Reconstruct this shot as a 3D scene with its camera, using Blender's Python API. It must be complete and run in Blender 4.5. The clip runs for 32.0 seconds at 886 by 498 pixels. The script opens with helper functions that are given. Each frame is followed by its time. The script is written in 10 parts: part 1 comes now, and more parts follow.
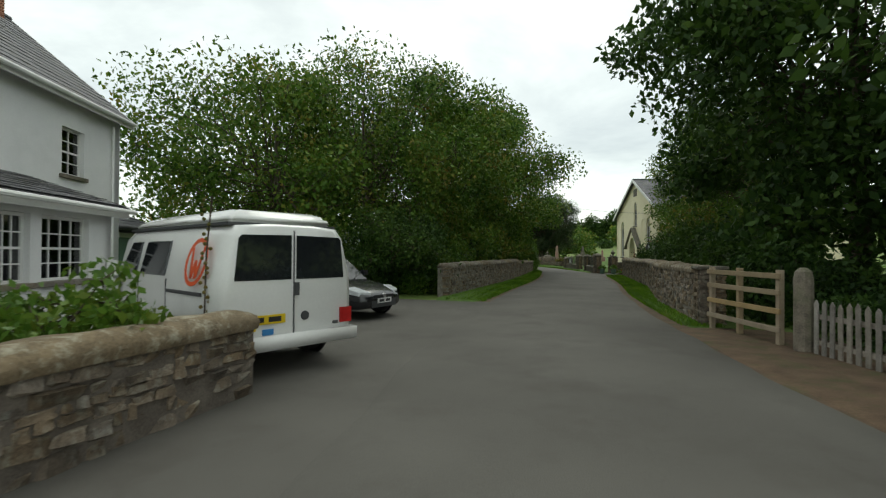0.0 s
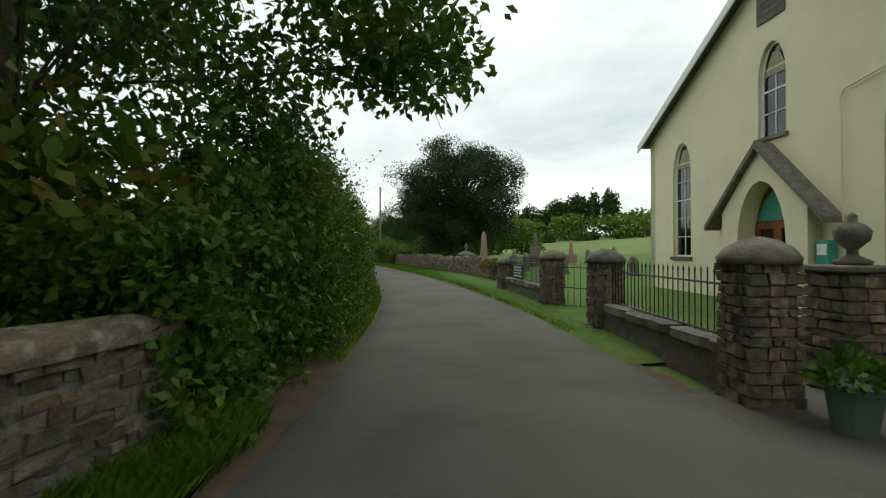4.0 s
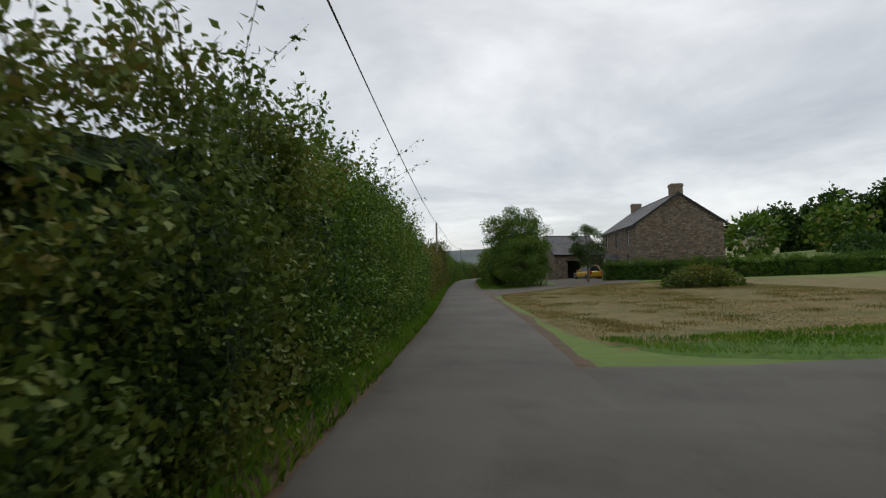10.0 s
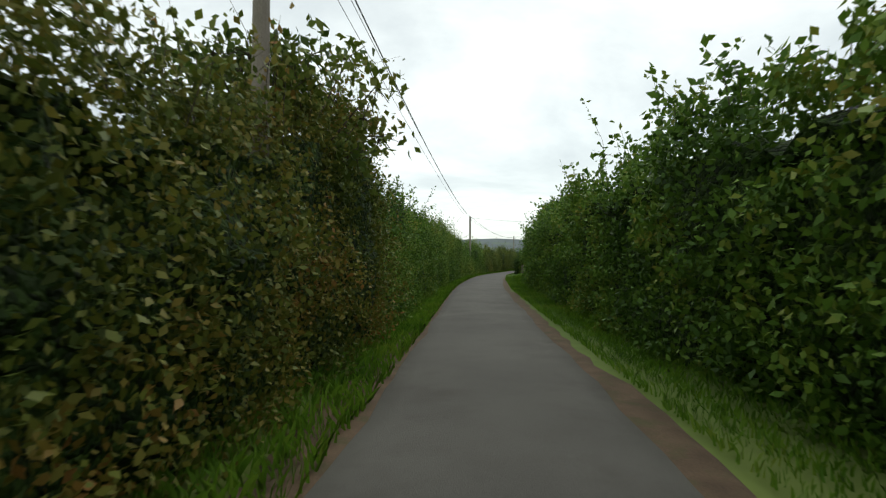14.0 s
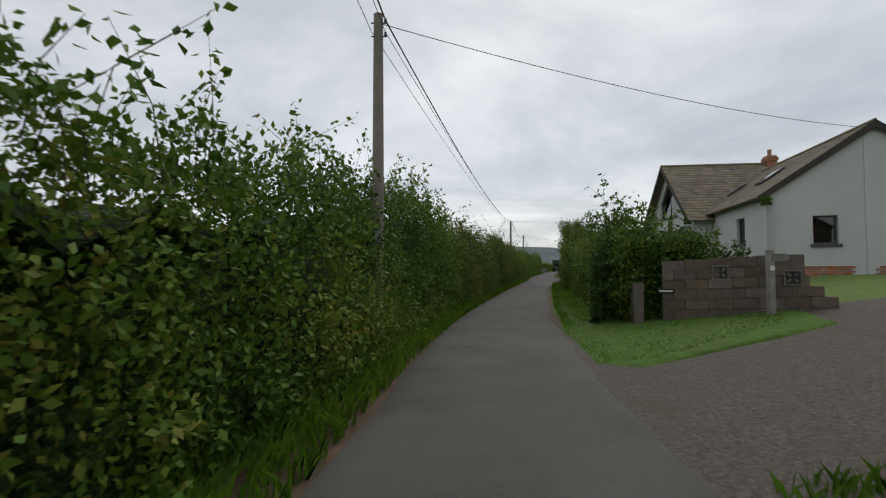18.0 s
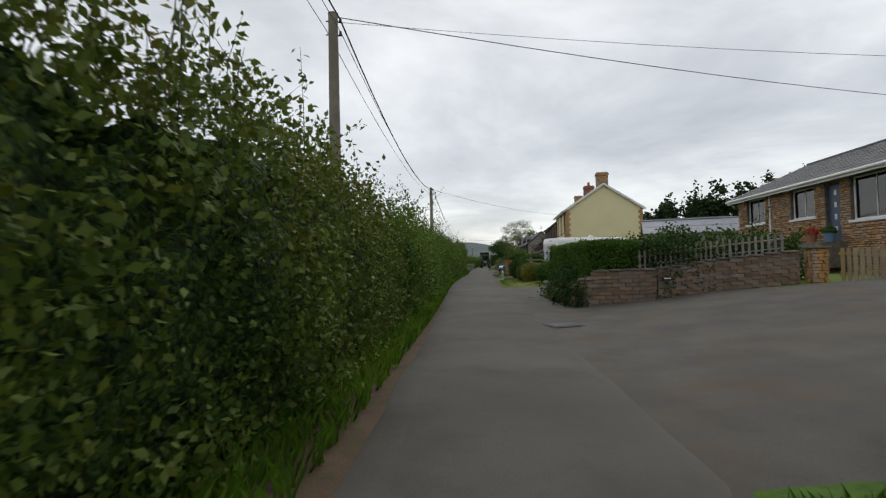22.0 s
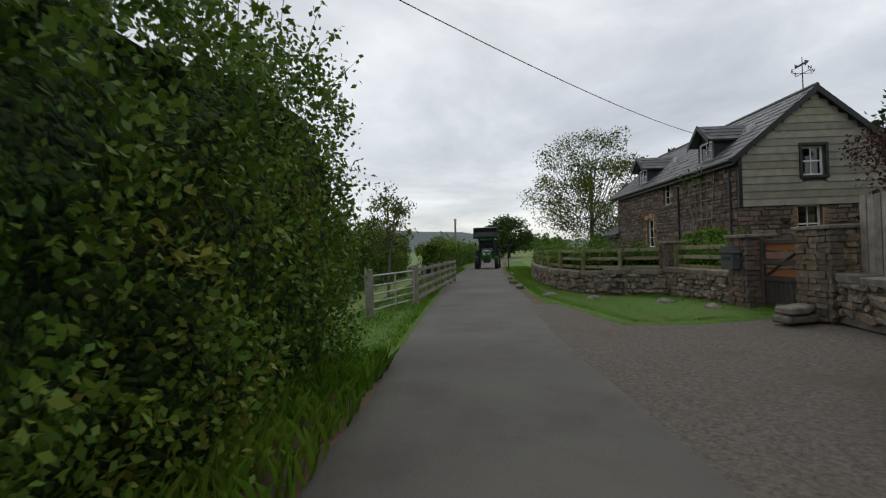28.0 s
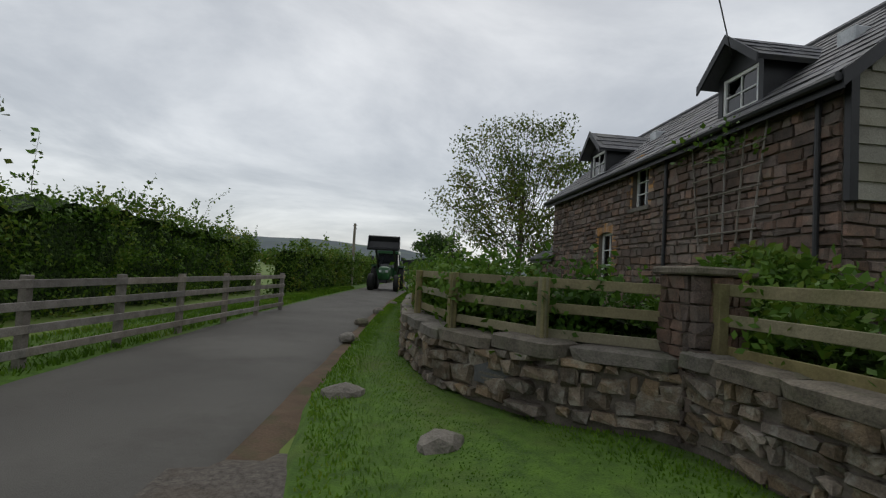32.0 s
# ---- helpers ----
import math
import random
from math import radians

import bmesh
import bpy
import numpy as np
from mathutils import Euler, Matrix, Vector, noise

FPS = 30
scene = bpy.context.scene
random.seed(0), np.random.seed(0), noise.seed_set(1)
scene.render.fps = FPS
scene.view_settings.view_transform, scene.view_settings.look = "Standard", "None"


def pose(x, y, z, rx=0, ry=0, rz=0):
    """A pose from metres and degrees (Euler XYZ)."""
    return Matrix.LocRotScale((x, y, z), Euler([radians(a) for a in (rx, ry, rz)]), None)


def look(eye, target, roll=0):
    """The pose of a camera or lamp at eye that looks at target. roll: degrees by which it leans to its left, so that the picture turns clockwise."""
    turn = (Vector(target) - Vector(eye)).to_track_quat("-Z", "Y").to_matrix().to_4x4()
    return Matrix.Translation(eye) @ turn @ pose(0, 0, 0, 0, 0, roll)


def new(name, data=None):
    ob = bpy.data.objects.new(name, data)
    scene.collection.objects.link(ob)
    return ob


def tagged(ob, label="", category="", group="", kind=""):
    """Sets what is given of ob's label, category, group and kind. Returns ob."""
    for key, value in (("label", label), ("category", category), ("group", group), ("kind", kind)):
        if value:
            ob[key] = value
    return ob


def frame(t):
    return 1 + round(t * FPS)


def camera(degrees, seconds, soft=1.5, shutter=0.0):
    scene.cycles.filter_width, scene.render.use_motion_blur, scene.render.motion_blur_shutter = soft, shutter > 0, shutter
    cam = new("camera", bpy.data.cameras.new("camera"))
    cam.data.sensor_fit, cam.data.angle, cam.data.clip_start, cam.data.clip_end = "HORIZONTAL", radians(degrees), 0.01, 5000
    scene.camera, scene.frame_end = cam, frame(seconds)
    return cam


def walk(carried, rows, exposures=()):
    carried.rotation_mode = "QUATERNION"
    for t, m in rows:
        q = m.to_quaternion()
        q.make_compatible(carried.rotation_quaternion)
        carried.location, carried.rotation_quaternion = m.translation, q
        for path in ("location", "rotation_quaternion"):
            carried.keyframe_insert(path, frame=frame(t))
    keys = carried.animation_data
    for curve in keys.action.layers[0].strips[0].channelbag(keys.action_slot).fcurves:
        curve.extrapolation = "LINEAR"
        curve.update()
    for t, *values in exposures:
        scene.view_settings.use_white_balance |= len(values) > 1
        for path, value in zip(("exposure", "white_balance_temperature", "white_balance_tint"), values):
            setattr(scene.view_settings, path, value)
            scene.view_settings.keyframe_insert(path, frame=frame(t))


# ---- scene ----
# The car's way down the lane: seconds, place, heading to the left, pitch up, roll.
PATH = [
    (0, -0.21, -0.23, 1.50, -12.1, 0.6, 0.3),
    (0.5, 1.38, 4.35, 1.50, -16.2, 1.7, 0.2),
    (1, 3.22, 8.73, 1.50, -20.6, 1.6, 0.0),
    (1.5, 5.30, 12.87, 1.50, -24.2, 2.4, -0.1),
    (2, 7.40, 16.65, 1.50, -26.5, 1.8, -0.2),
    (2.5, 9.51, 20.14, 1.50, -27.2, 2.0, 0.3),
    (3, 11.56, 23.50, 1.50, -26.0, 1.7, 0.2),
    (3.5, 13.45, 26.76, 1.50, -22.2, 0.8, -0.1),
    (4, 15.28, 30.89, 1.50, -19.6, 0.2, -0.1),
    (4.5, 16.93, 35.22, 1.50, -16.9, 0.2, -0.1),
    (5, 18.37, 39.73, 1.50, -13.9, 0.8, -0.1),
    (5.5, 19.57, 44.39, 1.49, -10.8, 1.9, -0.2),
    (6, 20.54, 49.10, 1.50, -7.0, 2.2, -1.0),
    (6.5, 21.25, 54.11, 1.50, -3.9, 2.8, 0.1),
    (7, 21.82, 59.21, 1.50, -2.3, 2.7, 0.0),
    (7.5, 22.28, 64.23, 1.50, -1.2, 2.7, 0.0),
    (8, 22.66, 69.29, 1.50, -0.4, 3.1, -0.3),
    (8.5, 23.01, 74.35, 1.50, -0.2, 3.7, -0.7),
    (9, 23.35, 79.79, 1.50, 0.2, 2.9, -0.9),
    (9.5, 23.72, 85.74, 1.50, 0.6, 3.1, -0.7),
    (10, 24.04, 91.95, 1.50, 1.0, 2.8, -0.9),
    (10.5, 24.27, 98.11, 1.50, 1.6, 2.2, -0.4),
    (11, 24.42, 104.12, 1.50, 2.1, 1.9, -0.6),
    (11.5, 24.50, 110.01, 1.49, 2.6, 1.2, -0.4),
    (12, 24.51, 115.90, 1.49, 2.9, 2.5, -0.0),
    (12.5, 24.53, 121.58, 1.49, 3.1, 1.9, 0.5),
    (13, 24.59, 126.73, 1.50, 2.5, 2.0, 0.4),
    (13.5, 24.70, 131.64, 1.50, 2.1, 1.8, 0.2),
    (14, 24.84, 136.84, 1.50, 2.0, 1.5, 0.1),
    (14.5, 24.99, 142.27, 1.50, 2.0, 1.2, 0.1),
    (15, 25.16, 147.75, 1.50, 2.1, 0.8, 0.2),
    (15.5, 25.36, 153.22, 1.50, 2.1, 0.9, 0.3),
    (16, 25.59, 158.53, 1.50, 1.9, 1.4, 0.5),
    (16.5, 25.85, 163.55, 1.50, 1.9, 2.2, 0.8),
    (17, 26.17, 168.14, 1.50, 1.1, 1.9, 0.0),
    (17.5, 26.50, 172.47, 1.50, 0.2, 1.8, -0.5),
    (18, 26.87, 176.62, 1.50, -1.3, 2.2, -0.2),
    (18.5, 27.35, 180.89, 1.49, -3.5, 2.5, -0.0),
    (19, 28.06, 185.33, 1.50, -5.6, 2.0, -0.5),
    (19.5, 28.87, 189.84, 1.50, -7.2, 1.5, 0.0),
    (20, 29.83, 194.52, 1.50, -9.0, 1.8, 0.5),
    (20.5, 31.07, 199.80, 1.50, -10.2, 1.9, 0.6),
    (21, 32.35, 205.05, 1.50, -11.0, 1.7, 0.3),
    (21.5, 33.66, 209.96, 1.50, -11.1, 1.9, -0.7),
    (22, 34.99, 214.99, 1.50, -10.7, 1.6, -1.3),
    (22.5, 36.40, 220.33, 1.50, -10.0, 1.8, -1.1),
    (23, 37.88, 225.75, 1.50, -9.6, 1.5, -0.6),
    (23.5, 39.33, 231.11, 1.49, -9.0, 1.6, -0.0),
    (24, 40.75, 236.55, 1.48, -8.6, 1.9, 0.6),
    (24.5, 42.06, 242.00, 1.47, -9.6, 1.7, 0.4),
    (25, 43.26, 247.39, 1.48, -10.6, 2.9, -0.1),
    (25.5, 44.59, 252.94, 1.49, -11.7, 2.9, -0.8),
    (26, 46.06, 258.33, 1.50, -11.8, 1.6, -0.8),
    (26.5, 47.46, 263.40, 1.50, -11.7, 0.8, -1.1),
    (27, 48.76, 268.03, 1.51, -11.3, 0.5, -1.5),
    (27.5, 49.90, 272.13, 1.51, -11.1, 0.3, -2.5),
    (28, 50.92, 275.42, 1.53, -12.0, 0.4, -1.9),
    (28.5, 51.91, 277.48, 1.53, -18.7, 0.8, -2.1),
    (29, 53.11, 278.95, 1.52, -29.5, 0.5, -1.0),
    (29.5, 54.32, 280.01, 1.50, -39.4, -0.3, -0.0),
    (30, 55.36, 280.98, 1.49, -42.2, -0.3, -0.1),
    (30.5, 55.95, 281.90, 1.49, -37.5, 1.6, 2.0),
    (31, 56.13, 282.63, 1.49, -30.3, 3.7, 4.1),
    (31.5, 56.24, 283.24, 1.48, -24.1, 3.2, 3.4),
    (32, 56.27, 283.67, 1.47, -18.9, 2.7, 3.3),
]


def heading(x, y, z, yaw, pitch, roll):
    yaw, pitch = radians(yaw), radians(pitch)
    ahead = Vector((-math.sin(yaw) * math.cos(pitch), math.cos(yaw) * math.cos(pitch), math.sin(pitch)))
    return look((x, y, z), Vector((x, y, z)) + 2 * ahead, roll)


cam = camera(85.9, 32.0, 1.2, 0.06)
walk(cam, [(t, heading(x, y, z, yaw, pitch, roll)) for t, x, y, z, yaw, pitch, roll in PATH],
     [(0, 0.38, 6750, -2), (1, 0.6, 6750, -3), (2, 0.9, 6780, -3), (3, 0.65, 6800, -4), (6, 0.15, 6650, 2), (7, 0.5, 6600, 3), (8, 0.55, 6600, 4), (10, -0.1, 6550, 8), (12, -0.15, 6550, 6), (13, 0.25, 6600, 2), (14.5, 0.35, 6650, 0), (17, 0.35, 6650, 0), (18, -0.15, 6500, 8), (19, 0.0, 6500, 8), (21, 0.3, 6550, 8), (22, -0.05, 6550, 8), (24, -0.2, 6550, 8), (27.5, 0.0, 6500, 8), (29, -0.4, 6450, 9), (30, 0.0, 6450, 9), (31, 0.0, 6500, 8), (32, -0.3, 6450, 8)])

# ---- overcast sky ----
world = bpy.data.worlds.new("overcast")
scene.world = world
world.use_nodes = True
wn = world.node_tree.nodes
wl = world.node_tree.links
for n in list(wn):
    wn.remove(n)


def wnode(kind, **values):
    n = wn.new(kind)
    for k, v in values.items():
        n.inputs[k].default_value = v
    return n


coord = wn.new("ShaderNodeTexCoord")
split = wn.new("ShaderNodeSeparateXYZ")
wl.new(coord.outputs["Generated"], split.inputs[0])
lift = wn.new("ShaderNodeMath")
lift.operation = "MAXIMUM"
lift.inputs[1].default_value = 0.0
wl.new(split.outputs["Z"], lift.inputs[0])
lift2 = wn.new("ShaderNodeMath")
lift2.operation = "ADD"
lift2.inputs[1].default_value = 0.16
wl.new(lift.outputs[0], lift2.inputs[0])
flat = wn.new("ShaderNodeCombineXYZ")
for axis in ("X", "Y"):
    dv = wn.new("ShaderNodeMath")
    dv.operation = "DIVIDE"
    wl.new(split.outputs[axis], dv.inputs[0])
    wl.new(lift2.outputs[0], dv.inputs[1])
    wl.new(dv.outputs[0], flat.inputs[axis])
big = wnode("ShaderNodeTexNoise", Scale=0.75, Detail=7.0, Roughness=0.58, Distortion=0.35)
wl.new(flat.outputs[0], big.inputs["Vector"])
ramp = wn.new("ShaderNodeValToRGB")
ramp.color_ramp.elements[0].position, ramp.color_ramp.elements[0].color = 0.30, (0.50, 0.52, 0.56, 1)
ramp.color_ramp.elements[1].position, ramp.color_ramp.elements[1].color = 0.62, (0.98, 0.985, 1.0, 1)
mid = ramp.color_ramp.elements.new(0.46)
mid.color = (0.70, 0.715, 0.745, 1)
wl.new(big.outputs["Fac"], ramp.inputs[0])
cloud = wnode("ShaderNodeBackground", Strength=0.86)
wl.new(ramp.outputs[0], cloud.inputs["Color"])
sky = wn.new("ShaderNodeTexSky")
sky.sky_type = "NISHITA"
sky.sun_disc = False
sky.sun_elevation = radians(48)
sky.sun_rotation = radians(20)
blue = wnode("ShaderNodeBackground", Strength=0.02)
wl.new(sky.outputs[0], blue.inputs["Color"])
both = wn.new("ShaderNodeAddShader")
wl.new(cloud.outputs[0], both.inputs[0])
wl.new(blue.outputs[0], both.inputs[1])
wo = wn.new("ShaderNodeOutputWorld")
wl.new(both.outputs[0], wo.inputs["Surface"])

sun = bpy.data.lights.new("sun", "SUN")
sun.energy, sun.angle, sun.color = 0.7, radians(35), (1.0, 0.97, 0.93)
sun_ob = new("sun", sun)
sun_ob.matrix_world = look((0, 0, 60), (-14, -38, 0))


# ---- materials ----
def mat(name, a, b=None, rough=0.8, scale=3.0, fine=40.0, bump=0.3, metal=0.0, spec=0.4, stain=None, stain_amt=0.5, stain_scale=1.2, per=None, per_amt=0.25):
    """A surface between two colours, with coarse and fine grain, stains of a third colour, and relief."""
    m = bpy.data.materials.new(name)
    m.use_nodes = True
    n, l = m.node_tree.nodes, m.node_tree.links
    p = n["Principled BSDF"]
    p.inputs["Roughness"].default_value = rough
    p.inputs["Metallic"].default_value = metal
    p.inputs["Specular IOR Level"].default_value = spec
    b = b or tuple(c * 0.75 for c in a)
    geo = n.new("ShaderNodeNewGeometry")
    t1 = n.new("ShaderNodeTexNoise")
    t1.inputs["Scale"].default_value, t1.inputs["Detail"].default_value = scale, 5
    t2 = n.new("ShaderNodeTexNoise")
    t2.inputs["Scale"].default_value, t2.inputs["Detail"].default_value = fine, 4
    for t in (t1, t2):
        l.new(geo.outputs["Position"], t.inputs["Vector"])
    add = n.new("ShaderNodeMath")
    add.operation = "MULTIPLY_ADD"
    add.inputs[1].default_value = 0.45
    l.new(t2.outputs["Fac"], add.inputs[0])
    half = n.new("ShaderNodeMath")
    half.operation = "MULTIPLY"
    half.inputs[1].default_value = 0.6
    l.new(t1.outputs["Fac"], half.inputs[0])
    l.new(half.outputs[0], add.inputs[2])
    cr = n.new("ShaderNodeValToRGB")
    cr.color_ramp.elements[0].position, cr.color_ramp.elements[0].color = 0.36, (*b, 1)
    cr.color_ramp.elements[1].position, cr.color_ramp.elements[1].color = 0.66, (*a, 1)
    l.new(add.outputs[0], cr.inputs[0])
    out = cr.outputs[0]
    if stain:
        t3 = n.new("ShaderNodeTexNoise")
        t3.inputs["Scale"].default_value, t3.inputs["Detail"].default_value = stain_scale, 7
        t3.inputs["Roughness"].default_value = 0.65
        l.new(geo.outputs["Position"], t3.inputs["Vector"])
        sr = n.new("ShaderNodeValToRGB")
        sr.color_ramp.elements[0].position, sr.color_ramp.elements[1].position = 0.5, 0.68
        sr.color_ramp.elements[1].color = (stain_amt, stain_amt, stain_amt, 1)
        l.new(t3.outputs["Fac"], sr.inputs[0])
        mx = n.new("ShaderNodeMixRGB")
        l.new(sr.outputs[0], mx.inputs[0])
        l.new(out, mx.inputs[1])
        mx.inputs[2].default_value = (*stain, 1)
        out = mx.outputs[0]
    if per:
        src = n.new("ShaderNodeObjectInfo").outputs["Random"] if per == "object" else geo.outputs["Random Per Island"]
        hv = n.new("ShaderNodeHueSaturation")
        vr = n.new("ShaderNodeMapRange")
        vr.inputs[3].default_value, vr.inputs[4].default_value = 1 - per_amt, 1 + per_amt
        l.new(src, vr.inputs[0])
        l.new(vr.outputs[0], hv.inputs["Value"])
        sat = n.new("ShaderNodeMath")
        sat.operation = "MULTIPLY"
        sat.inputs[1].default_value = 7.31
        l.new(src, sat.inputs[0])
        fr = n.new("ShaderNodeMath")
        fr.operation = "FRACT"
        l.new(sat.outputs[0], fr.inputs[0])
        sm = n.new("ShaderNodeMapRange")
        sm.inputs[3].default_value, sm.inputs[4].default_value = 0.7, 1.25
        l.new(fr.outputs[0], sm.inputs[0])
        l.new(sm.outputs[0], hv.inputs["Saturation"])
        l.new(out, hv.inputs["Color"])
        out = hv.outputs[0]
    l.new(out, p.inputs["Base Color"])
    if bump:
        bp = n.new("ShaderNodeBump")
        bp.inputs["Strength"].default_value, bp.inputs["Distance"].default_value = bump, 0.02
        l.new(add.outputs[0], bp.inputs["Height"])
        l.new(bp.outputs[0], p.inputs["Normal"])
    return m


def leaf_mat(name, cols, trans=0.24, rough=0.5):
    """Leaves: each one takes its own green (or autumn colour), and light shines through it."""
    m = bpy.data.materials.new(name)
    m.use_nodes = True
    n, l = m.node_tree.nodes, m.node_tree.links
    p, o = n["Principled BSDF"], n["Material Output"]
    geo = n.new("ShaderNodeNewGeometry")
    t = n.new("ShaderNodeTexNoise")
    t.inputs["Scale"].default_value, t.inputs["Detail"].default_value = 0.55, 3
    l.new(geo.outputs["Position"], t.inputs["Vector"])
    ad = n.new("ShaderNodeMath")
    ad.operation = "MULTIPLY_ADD"
    ad.inputs[1].default_value = 0.55
    l.new(geo.outputs["Random Per Island"], ad.inputs[0])
    sc = n.new("ShaderNodeMath")
    sc.operation = "MULTIPLY_ADD"
    sc.inputs[1].default_value, sc.inputs[2].default_value = 1.5, -0.52
    l.new(t.outputs["Fac"], sc.inputs[0])
    l.new(sc.outputs[0], ad.inputs[2])
    cr = n.new("ShaderNodeValToRGB")
    els = cr.color_ramp.elements
    while len(els) < len(cols):
        els.new(0.5)
    for k, c in enumerate(cols):
        els[k].position, els[k].color = k / (len(cols) - 1), (c[0] * 1.10, c[1], c[2], 1)
    l.new(ad.outputs[0], cr.inputs[0])
    l.new(cr.outputs[0], p.inputs["Base Color"])
    p.inputs["Roughness"].default_value, p.inputs["Specular IOR Level"].default_value = rough + 0.05, 0.22
    tr = n.new("ShaderNodeBsdfTranslucent")
    l.new(cr.outputs[0], tr.inputs["Color"])
    mx = n.new("ShaderNodeMixShader")
    mx.inputs[0].default_value = trans
    l.new(p.outputs[0], mx.inputs[1])
    l.new(tr.outputs[0], mx.inputs[2])
    l.new(mx.outputs[0], o.inputs["Surface"])
    return m


def glass_mat(name, tint, clear=0.75):
    m = bpy.data.materials.new(name)
    m.use_nodes = True
    n, l = m.node_tree.nodes, m.node_tree.links
    n.remove(n["Principled BSDF"])
    tr, gl, mx, fr = n.new("ShaderNodeBsdfTransparent"), n.new("ShaderNodeBsdfGlossy"), n.new("ShaderNodeMixShader"), n.new("ShaderNodeFresnel")
    tr.inputs[0].default_value = (*[c * clear for c in tint], 1)
    gl.inputs["Roughness"].default_value = 0.03
    fr.inputs[0].default_value = 1.9
    l.new(fr.outputs[0], mx.inputs[0])
    l.new(tr.outputs[0], mx.inputs[1])
    l.new(gl.outputs[0], mx.inputs[2])
    l.new(mx.outputs[0], n["Material Output"].inputs["Surface"])
    return m


M = {}
M["asphalt"] = mat("asphalt", (0.122, 0.115, 0.102), (0.074, 0.069, 0.061), 0.85, 0.45, 110, 0.6, spec=0.3, stain=(0.066, 0.060, 0.052), stain_amt=0.7, stain_scale=0.7)
M["asphalt_worn"] = mat("asphalt_worn", (0.108, 0.101, 0.090), (0.060, 0.055, 0.048), 0.88, 1.2, 80, 0.7, stain=(0.115, 0.075, 0.045), stain_amt=0.6, stain_scale=0.8)
M["soil"] = mat("soil", (0.13, 0.085, 0.052), (0.065, 0.042, 0.026), 0.95, 3, 45, 0.6, stain=(0.05, 0.065, 0.02), stain_amt=0.7, stain_scale=2.5)
M["gravel"] = mat("gravel", (0.150, 0.130, 0.108), (0.050, 0.043, 0.036), 0.95, 22, 90, 1.0, stain=(0.095, 0.068, 0.046), stain_amt=0.7, stain_scale=0.9)
M["grass_ground"] = mat("grass_ground", (0.085, 0.165, 0.016), (0.036, 0.078, 0.009), 0.95, 6, 60, 1.0, stain=(0.10, 0.11, 0.03), stain_amt=0.5, stain_scale=0.7)
M["moss_lawn"] = mat("moss_lawn", (0.150, 0.165, 0.020), (0.070, 0.095, 0.012), 0.95, 5, 60, 1.0, stain=(0.12, 0.085, 0.035), stain_amt=0.6, stain_scale=0.9)
M["field"] = mat("field", (0.13, 0.19, 0.035), (0.085, 0.13, 0.026), 0.95, 0.05, 3, 0.3, stain=(0.19, 0.20, 0.05), stain_amt=0.5, stain_scale=0.02)
M["mown"] = mat("mown", (0.205, 0.155, 0.058), (0.105, 0.090, 0.030), 0.95, 1.5, 35, 0.8, stain=(0.055, 0.085, 0.018), stain_amt=0.75, stain_scale=0.6)
M["stone"] = mat("stone", (0.215, 0.165, 0.115), (0.085, 0.066, 0.048), 0.95, 8, 60, 1.0, stain=(0.36, 0.36, 0.30), stain_amt=0.5, stain_scale=9, per="object", per_amt=0.42)
M["stone_joined"] = mat("stone_joined", (0.215, 0.165, 0.115), (0.085, 0.066, 0.048), 0.95, 8, 60, 1.0, stain=(0.36, 0.36, 0.30), stain_amt=0.5, stain_scale=9, per="island", per_amt=0.42)
M["stone_red"] = mat("stone_red", (0.205, 0.138, 0.108), (0.085, 0.066, 0.056), 0.95, 8, 55, 0.9, stain=(0.15, 0.14, 0.12), stain_amt=0.6, stain_scale=3, per="island", per_amt=0.42)
M["stone_grey"] = mat("stone_grey", (0.29, 0.225, 0.165), (0.13, 0.10, 0.076), 0.92, 5, 45, 0.7, stain=(0.10, 0.09, 0.08), stain_amt=0.5, stain_scale=3, per="island", per_amt=0.35)
M["mortar"] = mat("mortar", (0.17, 0.145, 0.12), (0.09, 0.075, 0.062), 0.95, 5, 50, 0.6)
M["cope"] = mat("cope", (0.205, 0.165, 0.115), (0.10, 0.080, 0.056), 0.95, 5, 45, 1.0, stain=(0.40, 0.39, 0.32), stain_amt=0.7, stain_scale=8, per="object", per_amt=0.12)
M["mortar_grey"] = mat("mortar_grey", (0.225, 0.205, 0.17), (0.11, 0.097, 0.080), 0.95, 6, 50, 0.8, stain=(0.38, 0.38, 0.33), stain_amt=0.6, stain_scale=7)
M["cap"] = mat("cap", (0.22, 0.195, 0.16), (0.095, 0.084, 0.070), 0.95, 7, 50, 0.9, stain=(0.10, 0.115, 0.06), stain_amt=0.6, stain_scale=2.5, per="object", per_amt=0.2)
M["cream"] = mat("cream", (0.80, 0.735, 0.52), (0.72, 0.655, 0.46), 0.9, 0.8, 60, 0.25, stain=(0.60, 0.55, 0.42), stain_amt=0.35, stain_scale=0.7)
M["cream_rough"] = mat("cream_rough", (0.80, 0.745, 0.57), (0.70, 0.65, 0.49), 0.9, 3.5, 9, 1.6, stain=(0.60, 0.56, 0.44), stain_amt=0.35)
M["yellow_render"] = mat("yellow_render", (0.80, 0.71, 0.44), (0.73, 0.64, 0.39), 0.9, 0.6, 50, 0.25, stain=(0.62, 0.54, 0.32), stain_amt=0.3)
M["white_paint"] = mat("white_paint", (0.80, 0.80, 0.79), (0.72, 0.72, 0.71), 0.55, 2, 40, 0.1, stain=(0.55, 0.54, 0.5), stain_amt=0.25)
